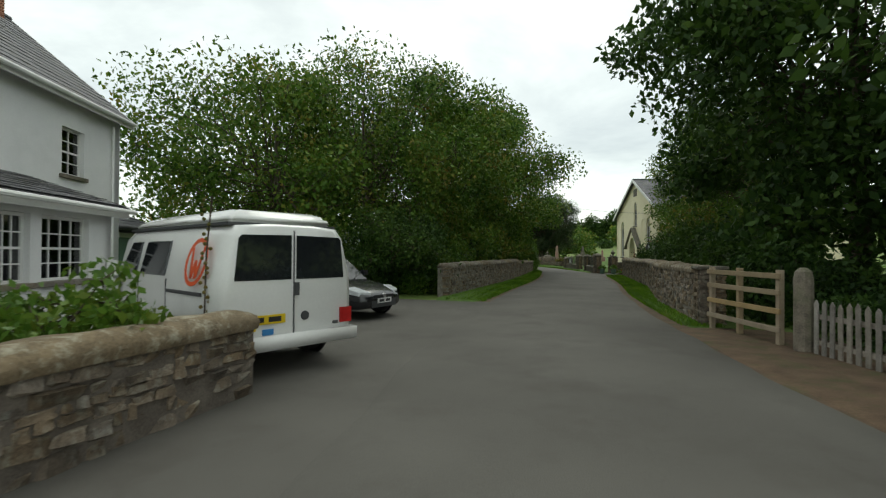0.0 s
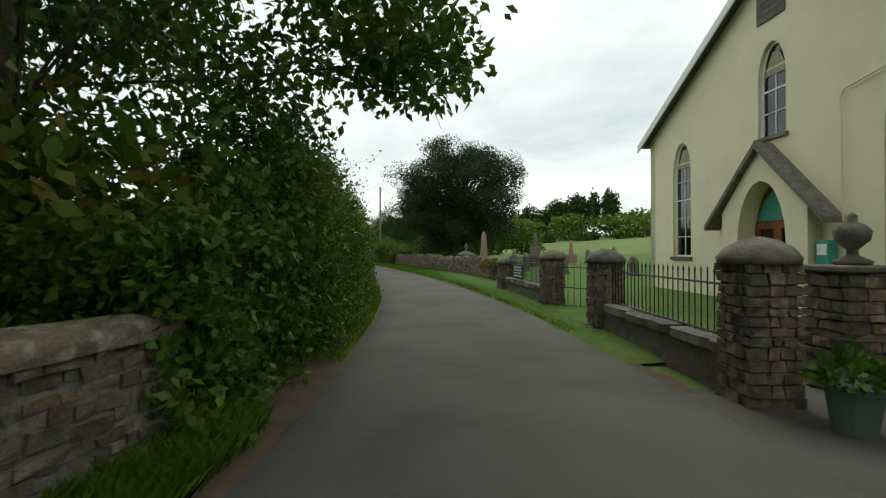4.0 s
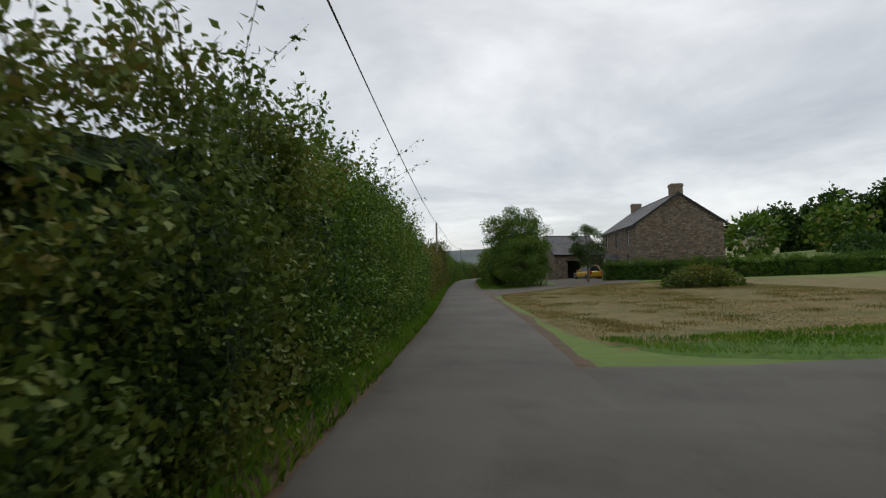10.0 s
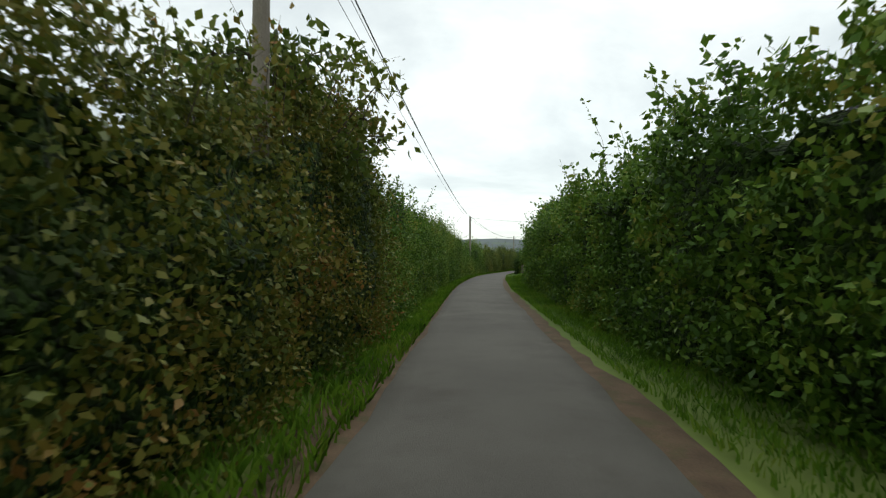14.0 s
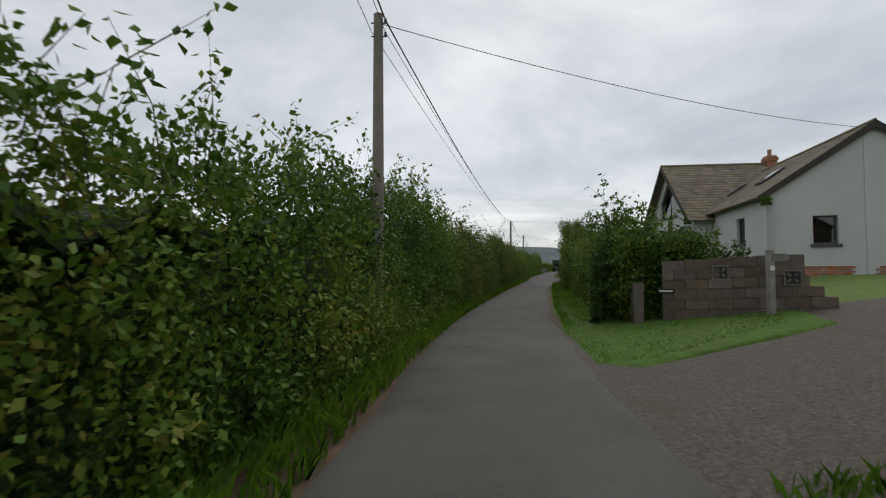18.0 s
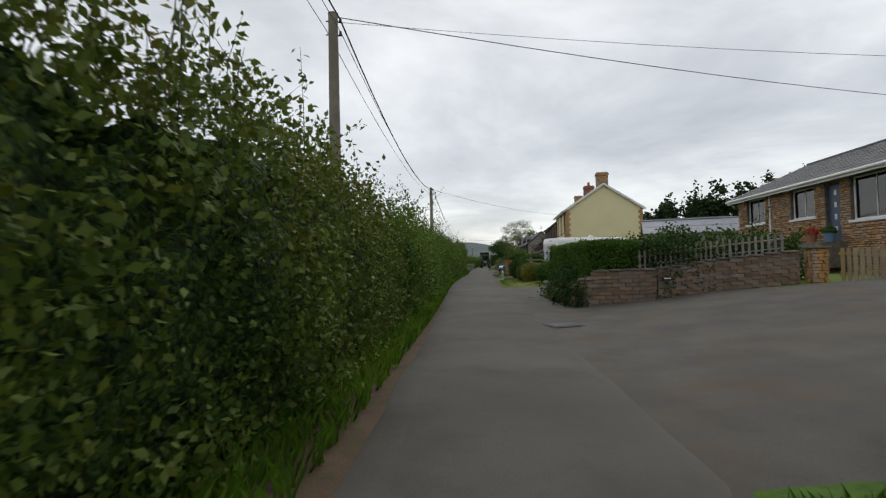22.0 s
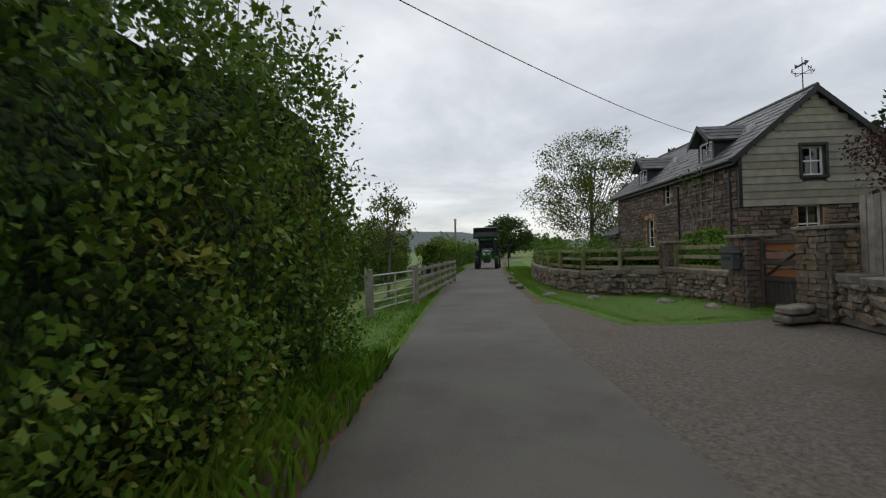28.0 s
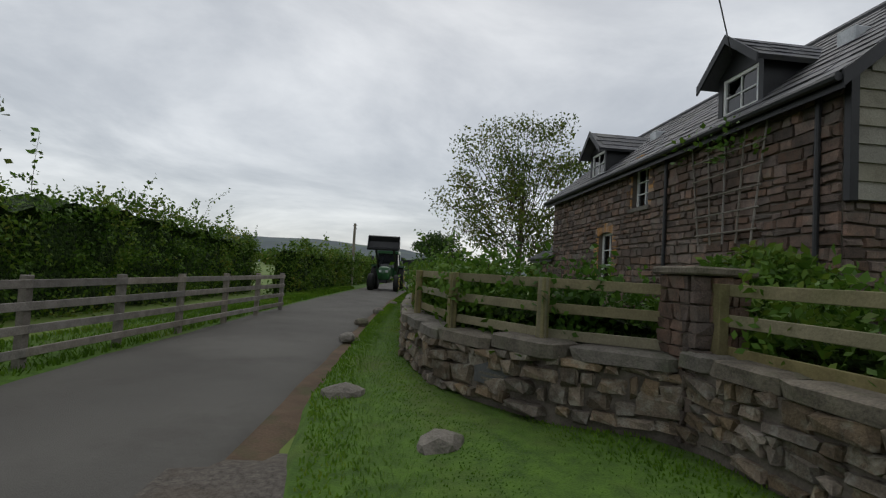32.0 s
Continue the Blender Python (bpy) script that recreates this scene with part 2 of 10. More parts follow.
M["white_wall"] = mat("white_wall", (0.80, 0.80, 0.80), (0.72, 0.72, 0.73), 0.9, 0.8, 40, 0.3, stain=(0.6, 0.61, 0.6), stain_amt=0.3)
M["grey_render"] = mat("grey_render", (0.52, 0.52, 0.51), (0.45, 0.45, 0.445), 0.9, 0.5, 60, 0.25, stain=(0.38, 0.38, 0.37), stain_amt=0.35, stain_scale=0.6)
M["slate"] = mat("slate", (0.105, 0.105, 0.115), (0.060, 0.060, 0.068), 0.6, 2.5, 30, 0.4, stain=(0.13, 0.125, 0.09), stain_amt=0.5, stain_scale=1.5, per="island", per_amt=0.22)
M["tin"] = mat("tin", (0.21, 0.23, 0.26), (0.14, 0.15, 0.17), 0.5, 2, 30, 0.1, metal=0.3)
M["slate_piece"] = mat("slate_piece", (0.105, 0.105, 0.115), (0.060, 0.060, 0.068), 0.6, 2.5, 30, 0.4, stain=(0.13, 0.125, 0.09), stain_amt=0.5, stain_scale=1.5, per="object", per_amt=0.28)
M["tile_brown"] = mat("tile_brown", (0.20, 0.165, 0.12), (0.125, 0.10, 0.075), 0.85, 2.5, 30, 0.5, stain=(0.16, 0.16, 0.08), stain_amt=0.6, stain_scale=1.5, per="island", per_amt=0.22)
M["brick"] = mat("brick", (0.36, 0.16, 0.095), (0.24, 0.105, 0.065), 0.9, 5, 45, 0.4, per="island", per_amt=0.3)
M["brick_buff"] = mat("brick_buff", (0.47, 0.30, 0.17), (0.34, 0.20, 0.11), 0.9, 5, 45, 0.4, per="island", per_amt=0.25)
M["block"] = mat("block", (0.175, 0.138, 0.104), (0.10, 0.08, 0.062), 0.95, 6, 45, 0.8, per="object", per_amt=0.22, stain=(0.10, 0.085, 0.065), stain_amt=0.6, stain_scale=2)
M["wood_grey"] = mat("wood_grey", (0.30, 0.27, 0.235), (0.17, 0.15, 0.125), 0.85, 6, 50, 0.5, stain=(0.11, 0.10, 0.085), stain_amt=0.5, stain_scale=4, per="object", per_amt=0.2)
M["wood_new"] = mat("wood_new", (0.36, 0.27, 0.155), (0.25, 0.18, 0.10), 0.8, 6, 50, 0.4, stain=(0.17, 0.15, 0.08), stain_amt=0.5, stain_scale=3, per="object", per_amt=0.15)
M["wood_green"] = mat("wood_green", (0.27, 0.235, 0.125), (0.17, 0.145, 0.075), 0.85, 5, 50, 0.4, stain=(0.13, 0.14, 0.05), stain_amt=0.6, stain_scale=2, per="object", per_amt=0.15)
M["wood_red"] = mat("wood_red", (0.30, 0.12, 0.055), (0.17, 0.065, 0.03), 0.6, 4, 40, 0.3, per="object", per_amt=0.2)
M["wood_dark"] = mat("wood_dark", (0.055, 0.045, 0.038), (0.028, 0.023, 0.02), 0.75, 6, 50, 0.4, per="object", per_amt=0.2)
M["clad"] = mat("clad", (0.33, 0.315, 0.255), (0.20, 0.185, 0.145), 0.85, 5, 50, 0.5, stain=(0.14, 0.13, 0.10), stain_amt=0.5, stain_scale=2.5, per="object", per_amt=0.18)
M["black"] = mat("black", (0.025, 0.026, 0.028), (0.016, 0.016, 0.018), 0.45, 4, 40, 0.1)
M["rubber"] = mat("rubber", (0.022, 0.022, 0.022), (0.013, 0.013, 0.013), 0.85, 5, 60, 0.3)
M["steel"] = mat("steel", (0.48, 0.49, 0.50), (0.36, 0.37, 0.38), 0.42, 4, 50, 0.15, metal=0.85)
M["bark"] = mat("bark", (0.16, 0.135, 0.105), (0.075, 0.062, 0.048), 0.95, 5, 40, 0.9)
M["twig"] = mat("twig", (0.085, 0.065, 0.045), (0.045, 0.036, 0.026), 0.95, 6, 40, 0.4)
M["pole"] = mat("pole", (0.27, 0.235, 0.19), (0.16, 0.14, 0.115), 0.85, 3, 60, 0.4, stain=(0.10, 0.09, 0.075), stain_amt=0.5, stain_scale=1.5)


def shaded_leaves(name, cols, size):
    """The inside of a hedge, its shade put into the colour: small leaf cells, each with its own dark green, tilted and
    parted by dark gaps.
    """
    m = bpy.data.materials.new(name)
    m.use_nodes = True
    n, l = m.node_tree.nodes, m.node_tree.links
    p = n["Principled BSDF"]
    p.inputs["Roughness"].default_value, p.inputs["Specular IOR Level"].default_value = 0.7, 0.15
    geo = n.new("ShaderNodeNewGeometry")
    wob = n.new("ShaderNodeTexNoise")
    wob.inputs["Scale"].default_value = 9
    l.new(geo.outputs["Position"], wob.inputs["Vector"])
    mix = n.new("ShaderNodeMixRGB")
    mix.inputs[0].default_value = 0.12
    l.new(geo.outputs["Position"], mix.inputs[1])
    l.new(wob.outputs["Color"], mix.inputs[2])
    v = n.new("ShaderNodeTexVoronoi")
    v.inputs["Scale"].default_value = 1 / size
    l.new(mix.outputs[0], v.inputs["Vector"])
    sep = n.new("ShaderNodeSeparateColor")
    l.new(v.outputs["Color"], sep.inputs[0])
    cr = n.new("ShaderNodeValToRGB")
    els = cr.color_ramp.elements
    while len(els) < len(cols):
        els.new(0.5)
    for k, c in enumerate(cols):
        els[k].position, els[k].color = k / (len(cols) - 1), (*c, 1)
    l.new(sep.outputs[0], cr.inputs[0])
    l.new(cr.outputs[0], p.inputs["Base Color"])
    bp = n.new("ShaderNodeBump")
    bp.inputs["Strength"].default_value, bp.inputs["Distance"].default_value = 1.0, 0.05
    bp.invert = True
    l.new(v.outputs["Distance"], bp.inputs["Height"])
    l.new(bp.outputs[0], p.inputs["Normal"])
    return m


# Very dark greens: the shade deep in the hedges, put into the colour.
M["hedge_core_shade"] = shaded_leaves("hedge_core_shade", [(0.008, 0.014, 0.004), (0.020, 0.040, 0.008), (0.034, 0.066, 0.012), (0.060, 0.098, 0.018)], 0.055)
M["glass"] = glass_mat("glass", (0.80, 0.86, 0.88), 0.55)
M["glass_dark"] = glass_mat("glass_dark", (0.55, 0.6, 0.62), 0.3)
# Near-black brown: the darkness of an unlit room, put into the colour.
M["room_shade"] = mat("room_shade", (0.05, 0.045, 0.04), (0.03, 0.028, 0.025), 0.9, 2, 20, 0)
M["hedge"] = leaf_mat("hedge_leaves", [(0.024, 0.055, 0.010), (0.050, 0.115, 0.014), (0.085, 0.180, 0.020), (0.135, 0.225, 0.028), (0.215, 0.215, 0.035)])
M["hedge_autumn"] = leaf_mat("hedge_autumn_leaves", [(0.028, 0.055, 0.011), (0.060, 0.108, 0.016), (0.105, 0.160, 0.024), (0.130, 0.172, 0.028), (0.175, 0.150, 0.032)])
M["hedge_russet"] = leaf_mat("hedge_russet_leaves", [(0.032, 0.055, 0.011), (0.070, 0.105, 0.016), (0.120, 0.150, 0.024), (0.180, 0.165, 0.030), (0.225, 0.120, 0.032)])
M["tree_leaf"] = leaf_mat("tree_leaves", [(0.022, 0.055, 0.010), (0.045, 0.110, 0.013), (0.078, 0.168, 0.018), (0.130, 0.195, 0.026), (0.205, 0.175, 0.034)])
M["dark_leaf"] = leaf_mat("dark_leaves", [(0.015, 0.038, 0.010), (0.028, 0.068, 0.014), (0.048, 0.104, 0.016), (0.072, 0.132, 0.021)], 0.28)
M["yew"] = leaf_mat("yew_needles", [(0.011, 0.023, 0.009), (0.019, 0.039, 0.014), (0.032, 0.057, 0.016), (0.054, 0.076, 0.022)], 0.2, 0.6)
M["box_leaf"] = leaf_mat("box_hedge_leaves", [(0.030, 0.080, 0.010), (0.055, 0.135, 0.014), (0.090, 0.190, 0.020), (0.140, 0.215, 0.028)], 0.3)
M["laurel"] = leaf_mat("laurel_leaves", [(0.035, 0.085, 0.012), (0.060, 0.140, 0.018), (0.100, 0.200, 0.026), (0.160, 0.220, 0.035)], 0.3, 0.35)
M["golden"] = leaf_mat("golden_leaves", [(0.100, 0.140, 0.020), (0.200, 0.220, 0.030), (0.300, 0.310, 0.070), (0.350, 0.330, 0.100)])
M["purple"] = leaf_mat("purple_leaves", [(0.020, 0.010, 0.012), (0.038, 0.016, 0.018), (0.060, 0.024, 0.024), (0.075, 0.045, 0.030)], 0.3)
M["grass_blade"] = leaf_mat("grass_blades", [(0.042, 0.105, 0.010), (0.075, 0.175, 0.014), (0.120, 0.245, 0.020), (0.185, 0.265, 0.035)], 0.4, 0.6)
M["grass_dry"] = leaf_mat("dry_grass_blades", [(0.070, 0.100, 0.020), (0.130, 0.140, 0.035), (0.220, 0.180, 0.060), (0.300, 0.220, 0.090)], 0.4, 0.7)


# ---- building helpers ----
def link(name, bm, material, parent=None, label="", smooth=False):
    me = bpy.data.meshes.new(name)
    bm.to_mesh(me)
    bm.free()
    if smooth:
        me.shade_smooth()
    me.materials.append(material)
    ob = new(name, me)
    if parent:
        ob.parent = parent
    if label:
        ob["label"] = label
    return ob


def part(name, bm, material, parent, label="", smooth=False):
    return link(name, bm, material, parent, label, smooth)


def thing(name, m, label, category, group="", kind=""):
    ob = new(name)
    ob.matrix_world = m
    return tagged(ob, label, category, group, kind)


def add_box(bm, x0, y0, z0, x1, y1, z1, m=None):
    vs = [bm.verts.new((x, y, z)) for z in (z0, z1) for y in (y0, y1) for x in (x0, x1)]
    for f in ((0, 2, 3, 1), (4, 5, 7, 6), (0, 1, 5, 4), (2, 6, 7, 3), (0, 4, 6, 2), (1, 3, 7, 5)):
        bm.faces.new([vs[i] for i in f])
    if m is not None:
        for v in vs:
            v.co = m @ v.co
    return vs


def box(x0, y0, z0, x1, y1, z1, bevel=0.0, m=None):
    bm = bmesh.new()
    add_box(bm, x0, y0, z0, x1, y1, z1, m)
    if bevel:
        bmesh.ops.bevel(bm, geom=bm.edges[:], offset=bevel, segments=1, affect="EDGES")
    return bm


def add_tube(bm, a, b, r0, r1=None, sides=8, caps=True):
    a, b = Vector(a), Vector(b)
    r1 = r0 if r1 is None else r1
    q = (b - a).to_track_quat("Z", "Y")
    rings = []
    for p, r in ((a, r0), (b, r1)):
        rings.append([bm.verts.new(p + q @ Vector((r * math.cos(2 * math.pi * k / sides), r * math.sin(2 * math.pi * k / sides), 0))) for k in range(sides)])
    for k in range(sides):
        bm.faces.new((rings[0][k], rings[0][(k + 1) % sides], rings[1][(k + 1) % sides], rings[1][k]))
    if caps:
        bm.faces.new(rings[0][::-1])
        bm.faces.new(rings[1])


def tube(a, b, r0, r1=None, sides=8):
    bm = bmesh.new()
    add_tube(bm, a, b, r0, r1, sides)
    return bm


def polytube(points, r, sides=6):
    bm = bmesh.new()
    pts = [Vector(p) for p in points]
    rings = []
    for k, p in enumerate(pts):
        d = (pts[min(k + 1, len(pts) - 1)] - pts[max(k - 1, 0)]).normalized()
        q = d.to_track_quat("Z", "Y")
        rings.append([bm.verts.new(p + q @ Vector((r * math.cos(2 * math.pi * j / sides), r * math.sin(2 * math.pi * j / sides), 0))) for j in range(sides)])
    for a, b in zip(rings, rings[1:]):
        for j in range(sides):
            bm.faces.new((a[j], a[(j + 1) % sides], b[(j + 1) % sides], b[j]))
    bm.faces.new(rings[0][::-1])
    bm.faces.new(rings[-1])
    return bm


def lathe(profile, sides=16):
    """A turned shape from (radius, height) pairs."""
    bm = bmesh.new()
    rings = [[bm.verts.new((r * math.cos(2 * math.pi * k / sides), r * math.sin(2 * math.pi * k / sides), z)) for k in range(sides)] for r, z in profile]
    for p, q in zip(rings, rings[1:]):
        for k in range(sides):
            bm.faces.new((p[k], p[(k + 1) % sides], q[(k + 1) % sides], q[k]))
    bm.faces.new(rings[0][::-1])
    bm.faces.new(rings[-1])
    return bm


def prism(outline, holes, depth, m=None):
    """A slab: an outline in (x, z) with holes, thick along y."""
    bm = bmesh.new()
    edges = []
    for ring in (outline, *holes):
        vs = [bm.verts.new((x, 0, z)) for x, z in ring]
        edges += [bm.edges.new((vs[k], vs[(k + 1) % len(vs)])) for k in range(len(vs))]
    bmesh.ops.triangle_fill(bm, use_beauty=True, use_dissolve=False, edges=edges)
    ext = bmesh.ops.extrude_face_region(bm, geom=bm.faces[:])
    for v in ext["geom"]:
        if isinstance(v, bmesh.types.BMVert):
            v.co.y += depth
    bmesh.ops.recalc_face_normals(bm, faces=bm.faces[:])
    if m is not None:
        bm.transform(m)
    return bm


def join(target, bm):
    me = bpy.data.meshes.new("tmp")
    bm.to_mesh(me)
    bm.free()
    target.from_mesh(me)
    bpy.data.meshes.remove(me)


def soup(name, verts, faces_per, material, smooth=False):
    """A mesh from an array (n, k, 3) of separate k-sided faces."""
    n, k = verts.shape[:2]
    me = bpy.data.meshes.new(name)
    me.vertices.add(n * k)
    me.vertices.foreach_set("co", np.ascontiguousarray(verts, dtype=np.float32).ravel())
    me.loops.add(n * k)
    me.loops.foreach_set("vertex_index", np.arange(n * k, dtype=np.int32))
    me.polygons.add(n)
    me.polygons.foreach_set("loop_start", np.arange(0, n * k, k, dtype=np.int32))
    me.update(calc_edges=True)
    me.materials.append(material)
    return me


# ---- the lane: a line that all stations and offsets refer to ----
# rows of station, x, y; stations count roughly in metres along the lane
LANE = [(-25, -8, -25.75), (-11.5, -3.4, -11.85), (0, 0, 0), (8.3, 3.29, 8.59), (15.9, 7.33, 16.31), (23.1, 11.44, 23.58), (30.8, 15.27, 31.4), (39.1, 18.33, 39.89), (48.1, 20.47, 49.11),
        (57.8, 21.82, 59.22), (77.7, 23.38, 79.72), (100.4, 24.46, 104.18), (121.6, 24.56, 126.69), (140.9, 25.1, 147.69), (159.2, 26.07, 168.12), (175.3, 28.08, 185.4), (192.8, 32.53, 205.15),
        (209.3, 37.89, 225.58), (226.5, 43.15, 247.47), (242.8, 48.86, 267.97), (252, 51.45, 277.5), (262.5, 54.6, 288.8), (273, 58.2, 301), (284, 62, 312.5), (305, 70, 335), (350, 92, 383)]
LS = np.array([p[0] for p in LANE], float)
LX = np.array([p[1] for p in LANE], float)
LY = np.array([p[2] for p in LANE], float)


def spline(s, v):
    s = np.asarray(s, float)
    g = np.gradient(v, LS)
    i = np.clip(np.searchsorted(LS, s) - 1, 0, len(LS) - 2)
    h = LS[i + 1] - LS[i]
    t = (s - LS[i]) / h
    inside = (2 * t**3 - 3 * t**2 + 1) * v[i] + (t**3 - 2 * t**2 + t) * h * g[i] + (-2 * t**3 + 3 * t**2) * v[i + 1] + (t**3 - t**2) * h * g[i + 1]
    return np.where(s < LS[0], v[0] + (s - LS[0]) * g[0], np.where(s > LS[-1], v[-1] + (s - LS[-1]) * g[-1], inside))


FS = np.linspace(-60, 420, 4801)
FX, FY = spline(FS, LX), spline(FS, LY)


def lane_x(y):
    """The lane's x where it crosses a world y."""
    return np.interp(y, FY, FX)


def lane_way(s):
    """The lane's direction at a station, as x and y."""
    dx, dy = spline(np.asarray(s) + 0.2, LX) - spline(np.asarray(s) - 0.2, LX), spline(np.asarray(s) + 0.2, LY) - spline(np.asarray(s) - 0.2, LY)
    n = np.hypot(dx, dy)
    return dx / n, dy / n


def spot(y, o):
    """World places for stations y and offsets o (to the right), as arrays."""
    y, o = np.broadcast_arrays(np.asarray(y, float), np.asarray(o, float))
    tx, ty = lane_way(y)
    return np.stack([spline(y, LX) + o * ty, spline(y, LY) - o * tx], -1)


def station_of(y):
    return np.interp(y, FY, FS)


def offset_of(x, y):
    """The offset from the lane of a world place."""
    tx, ty = lane_way(station_of(y))
    return (np.asarray(x) - lane_x(y)) * ty


def turned(y):
    """The lane's heading at a station, in degrees to the left of north."""
    tx, ty = lane_way(y)
    return -math.degrees(math.atan2(float(tx), float(ty)))


def at(y, o, z=0.0, turn=0.0):
    """A pose at a station and offset: x to the right of the lane, y along it."""
    p = spot(y, o)
    return pose(float(p[0]), float(p[1]), z, 0, 0, turned(y) + turn)


RISE_S = [-50, 40, 60, 95, 125, 150, 168, 190, 205, 222, 229, 238, 248, 254, 262, 400]
RISE_K = [0.0, 0.02, 0.05, 0.05, 0.06, 0.06, 0.14, 0.15, 0.11, 0.07, 0.10, 0.10, 0.05, 0.05, 0.07, 0.03]
RISE_O = [4, 4, 4, 4, 4, 4, 2.0, 2.0, 2.2, 3, 2.0, 2.0, 4, 4, 4, 4]


def rise(o, y):
    s = station_of(y)
    return np.minimum(np.maximum(o - np.interp(s, RISE_S, RISE_O), 0), 8.5) * np.interp(s, RISE_S, RISE_K)


def ground_z(x, y):
    """The land: level by the lane, rising gently to its right."""
    o = offset_of(x, y)
    return rise(o, y) + np.clip(o - 12.5, 0, 500) * 0.02 - np.clip(-o - 30, 0, 400) * 0.015


def gz(x, y):
    return float(ground_z(x, y))


def wave(p, seed, scale):
    """Cheap smooth noise, about -1 to 1, for an array of places."""
    r = np.random.RandomState(seed)
    out = 0
    for k in range(5):
        d = r.normal(size=3)
        d *= (0.6 + 0.25 * k) / np.linalg.norm(d)
        out = out + np.sin((p @ d) * (6.283 / scale) + r.uniform(0, 6.28))
    return out / 3.0


def leaf_quads(pos, size, seed, flat=0.3, long=1.7):
    """One bent, pointed leaf at each place."""
    r = np.random.RandomState(seed)
    n = len(pos)
    a = r.normal(size=(n, 3))
    a[:, 2] -= flat
    a /= np.linalg.norm(a, axis=1, keepdims=True)
    b = np.cross(a, r.normal(size=(n, 3)))
    b /= np.linalg.norm(b, axis=1, keepdims=True)
    c = np.cross(a, b)
    s = (size * r.uniform(0.65, 1.35, n))[:, None]
    v = np.empty((n, 4, 3))
    v[:, 0] = pos
    v[:, 1] = pos + a * s * long * 0.45 + b * s * 0.5 + c * s * 0.15
    v[:, 2] = pos + a * s * long
    v[:, 3] = pos + a * s * long * 0.45 - b * s * 0.5 + c * s * 0.15
    return v


def sticks(a, b, r0, r1):
    """Thin three-sided twigs from places a to places b, as quads."""
    d = b - a
    d = d / (np.linalg.norm(d, axis=1, keepdims=True) + 1e-9)
    u = np.cross(d, np.array([0.31, 0.87, 0.38]))
    u /= np.linalg.norm(u, axis=1, keepdims=True) + 1e-9
    w = np.cross(d, u)
    out = []
    for k in range(3):
        t0, t1 = 2.094 * k, 2.094 * (k + 1)
        e0, e1 = u * math.cos(t0) + w * math.sin(t0), u * math.cos(t1) + w * math.sin(t1)
        out.append(np.stack([a + e0 * r0, a + e1 * r0, b + e1 * r1, b + e0 * r1], 1))
    return np.concatenate(out)


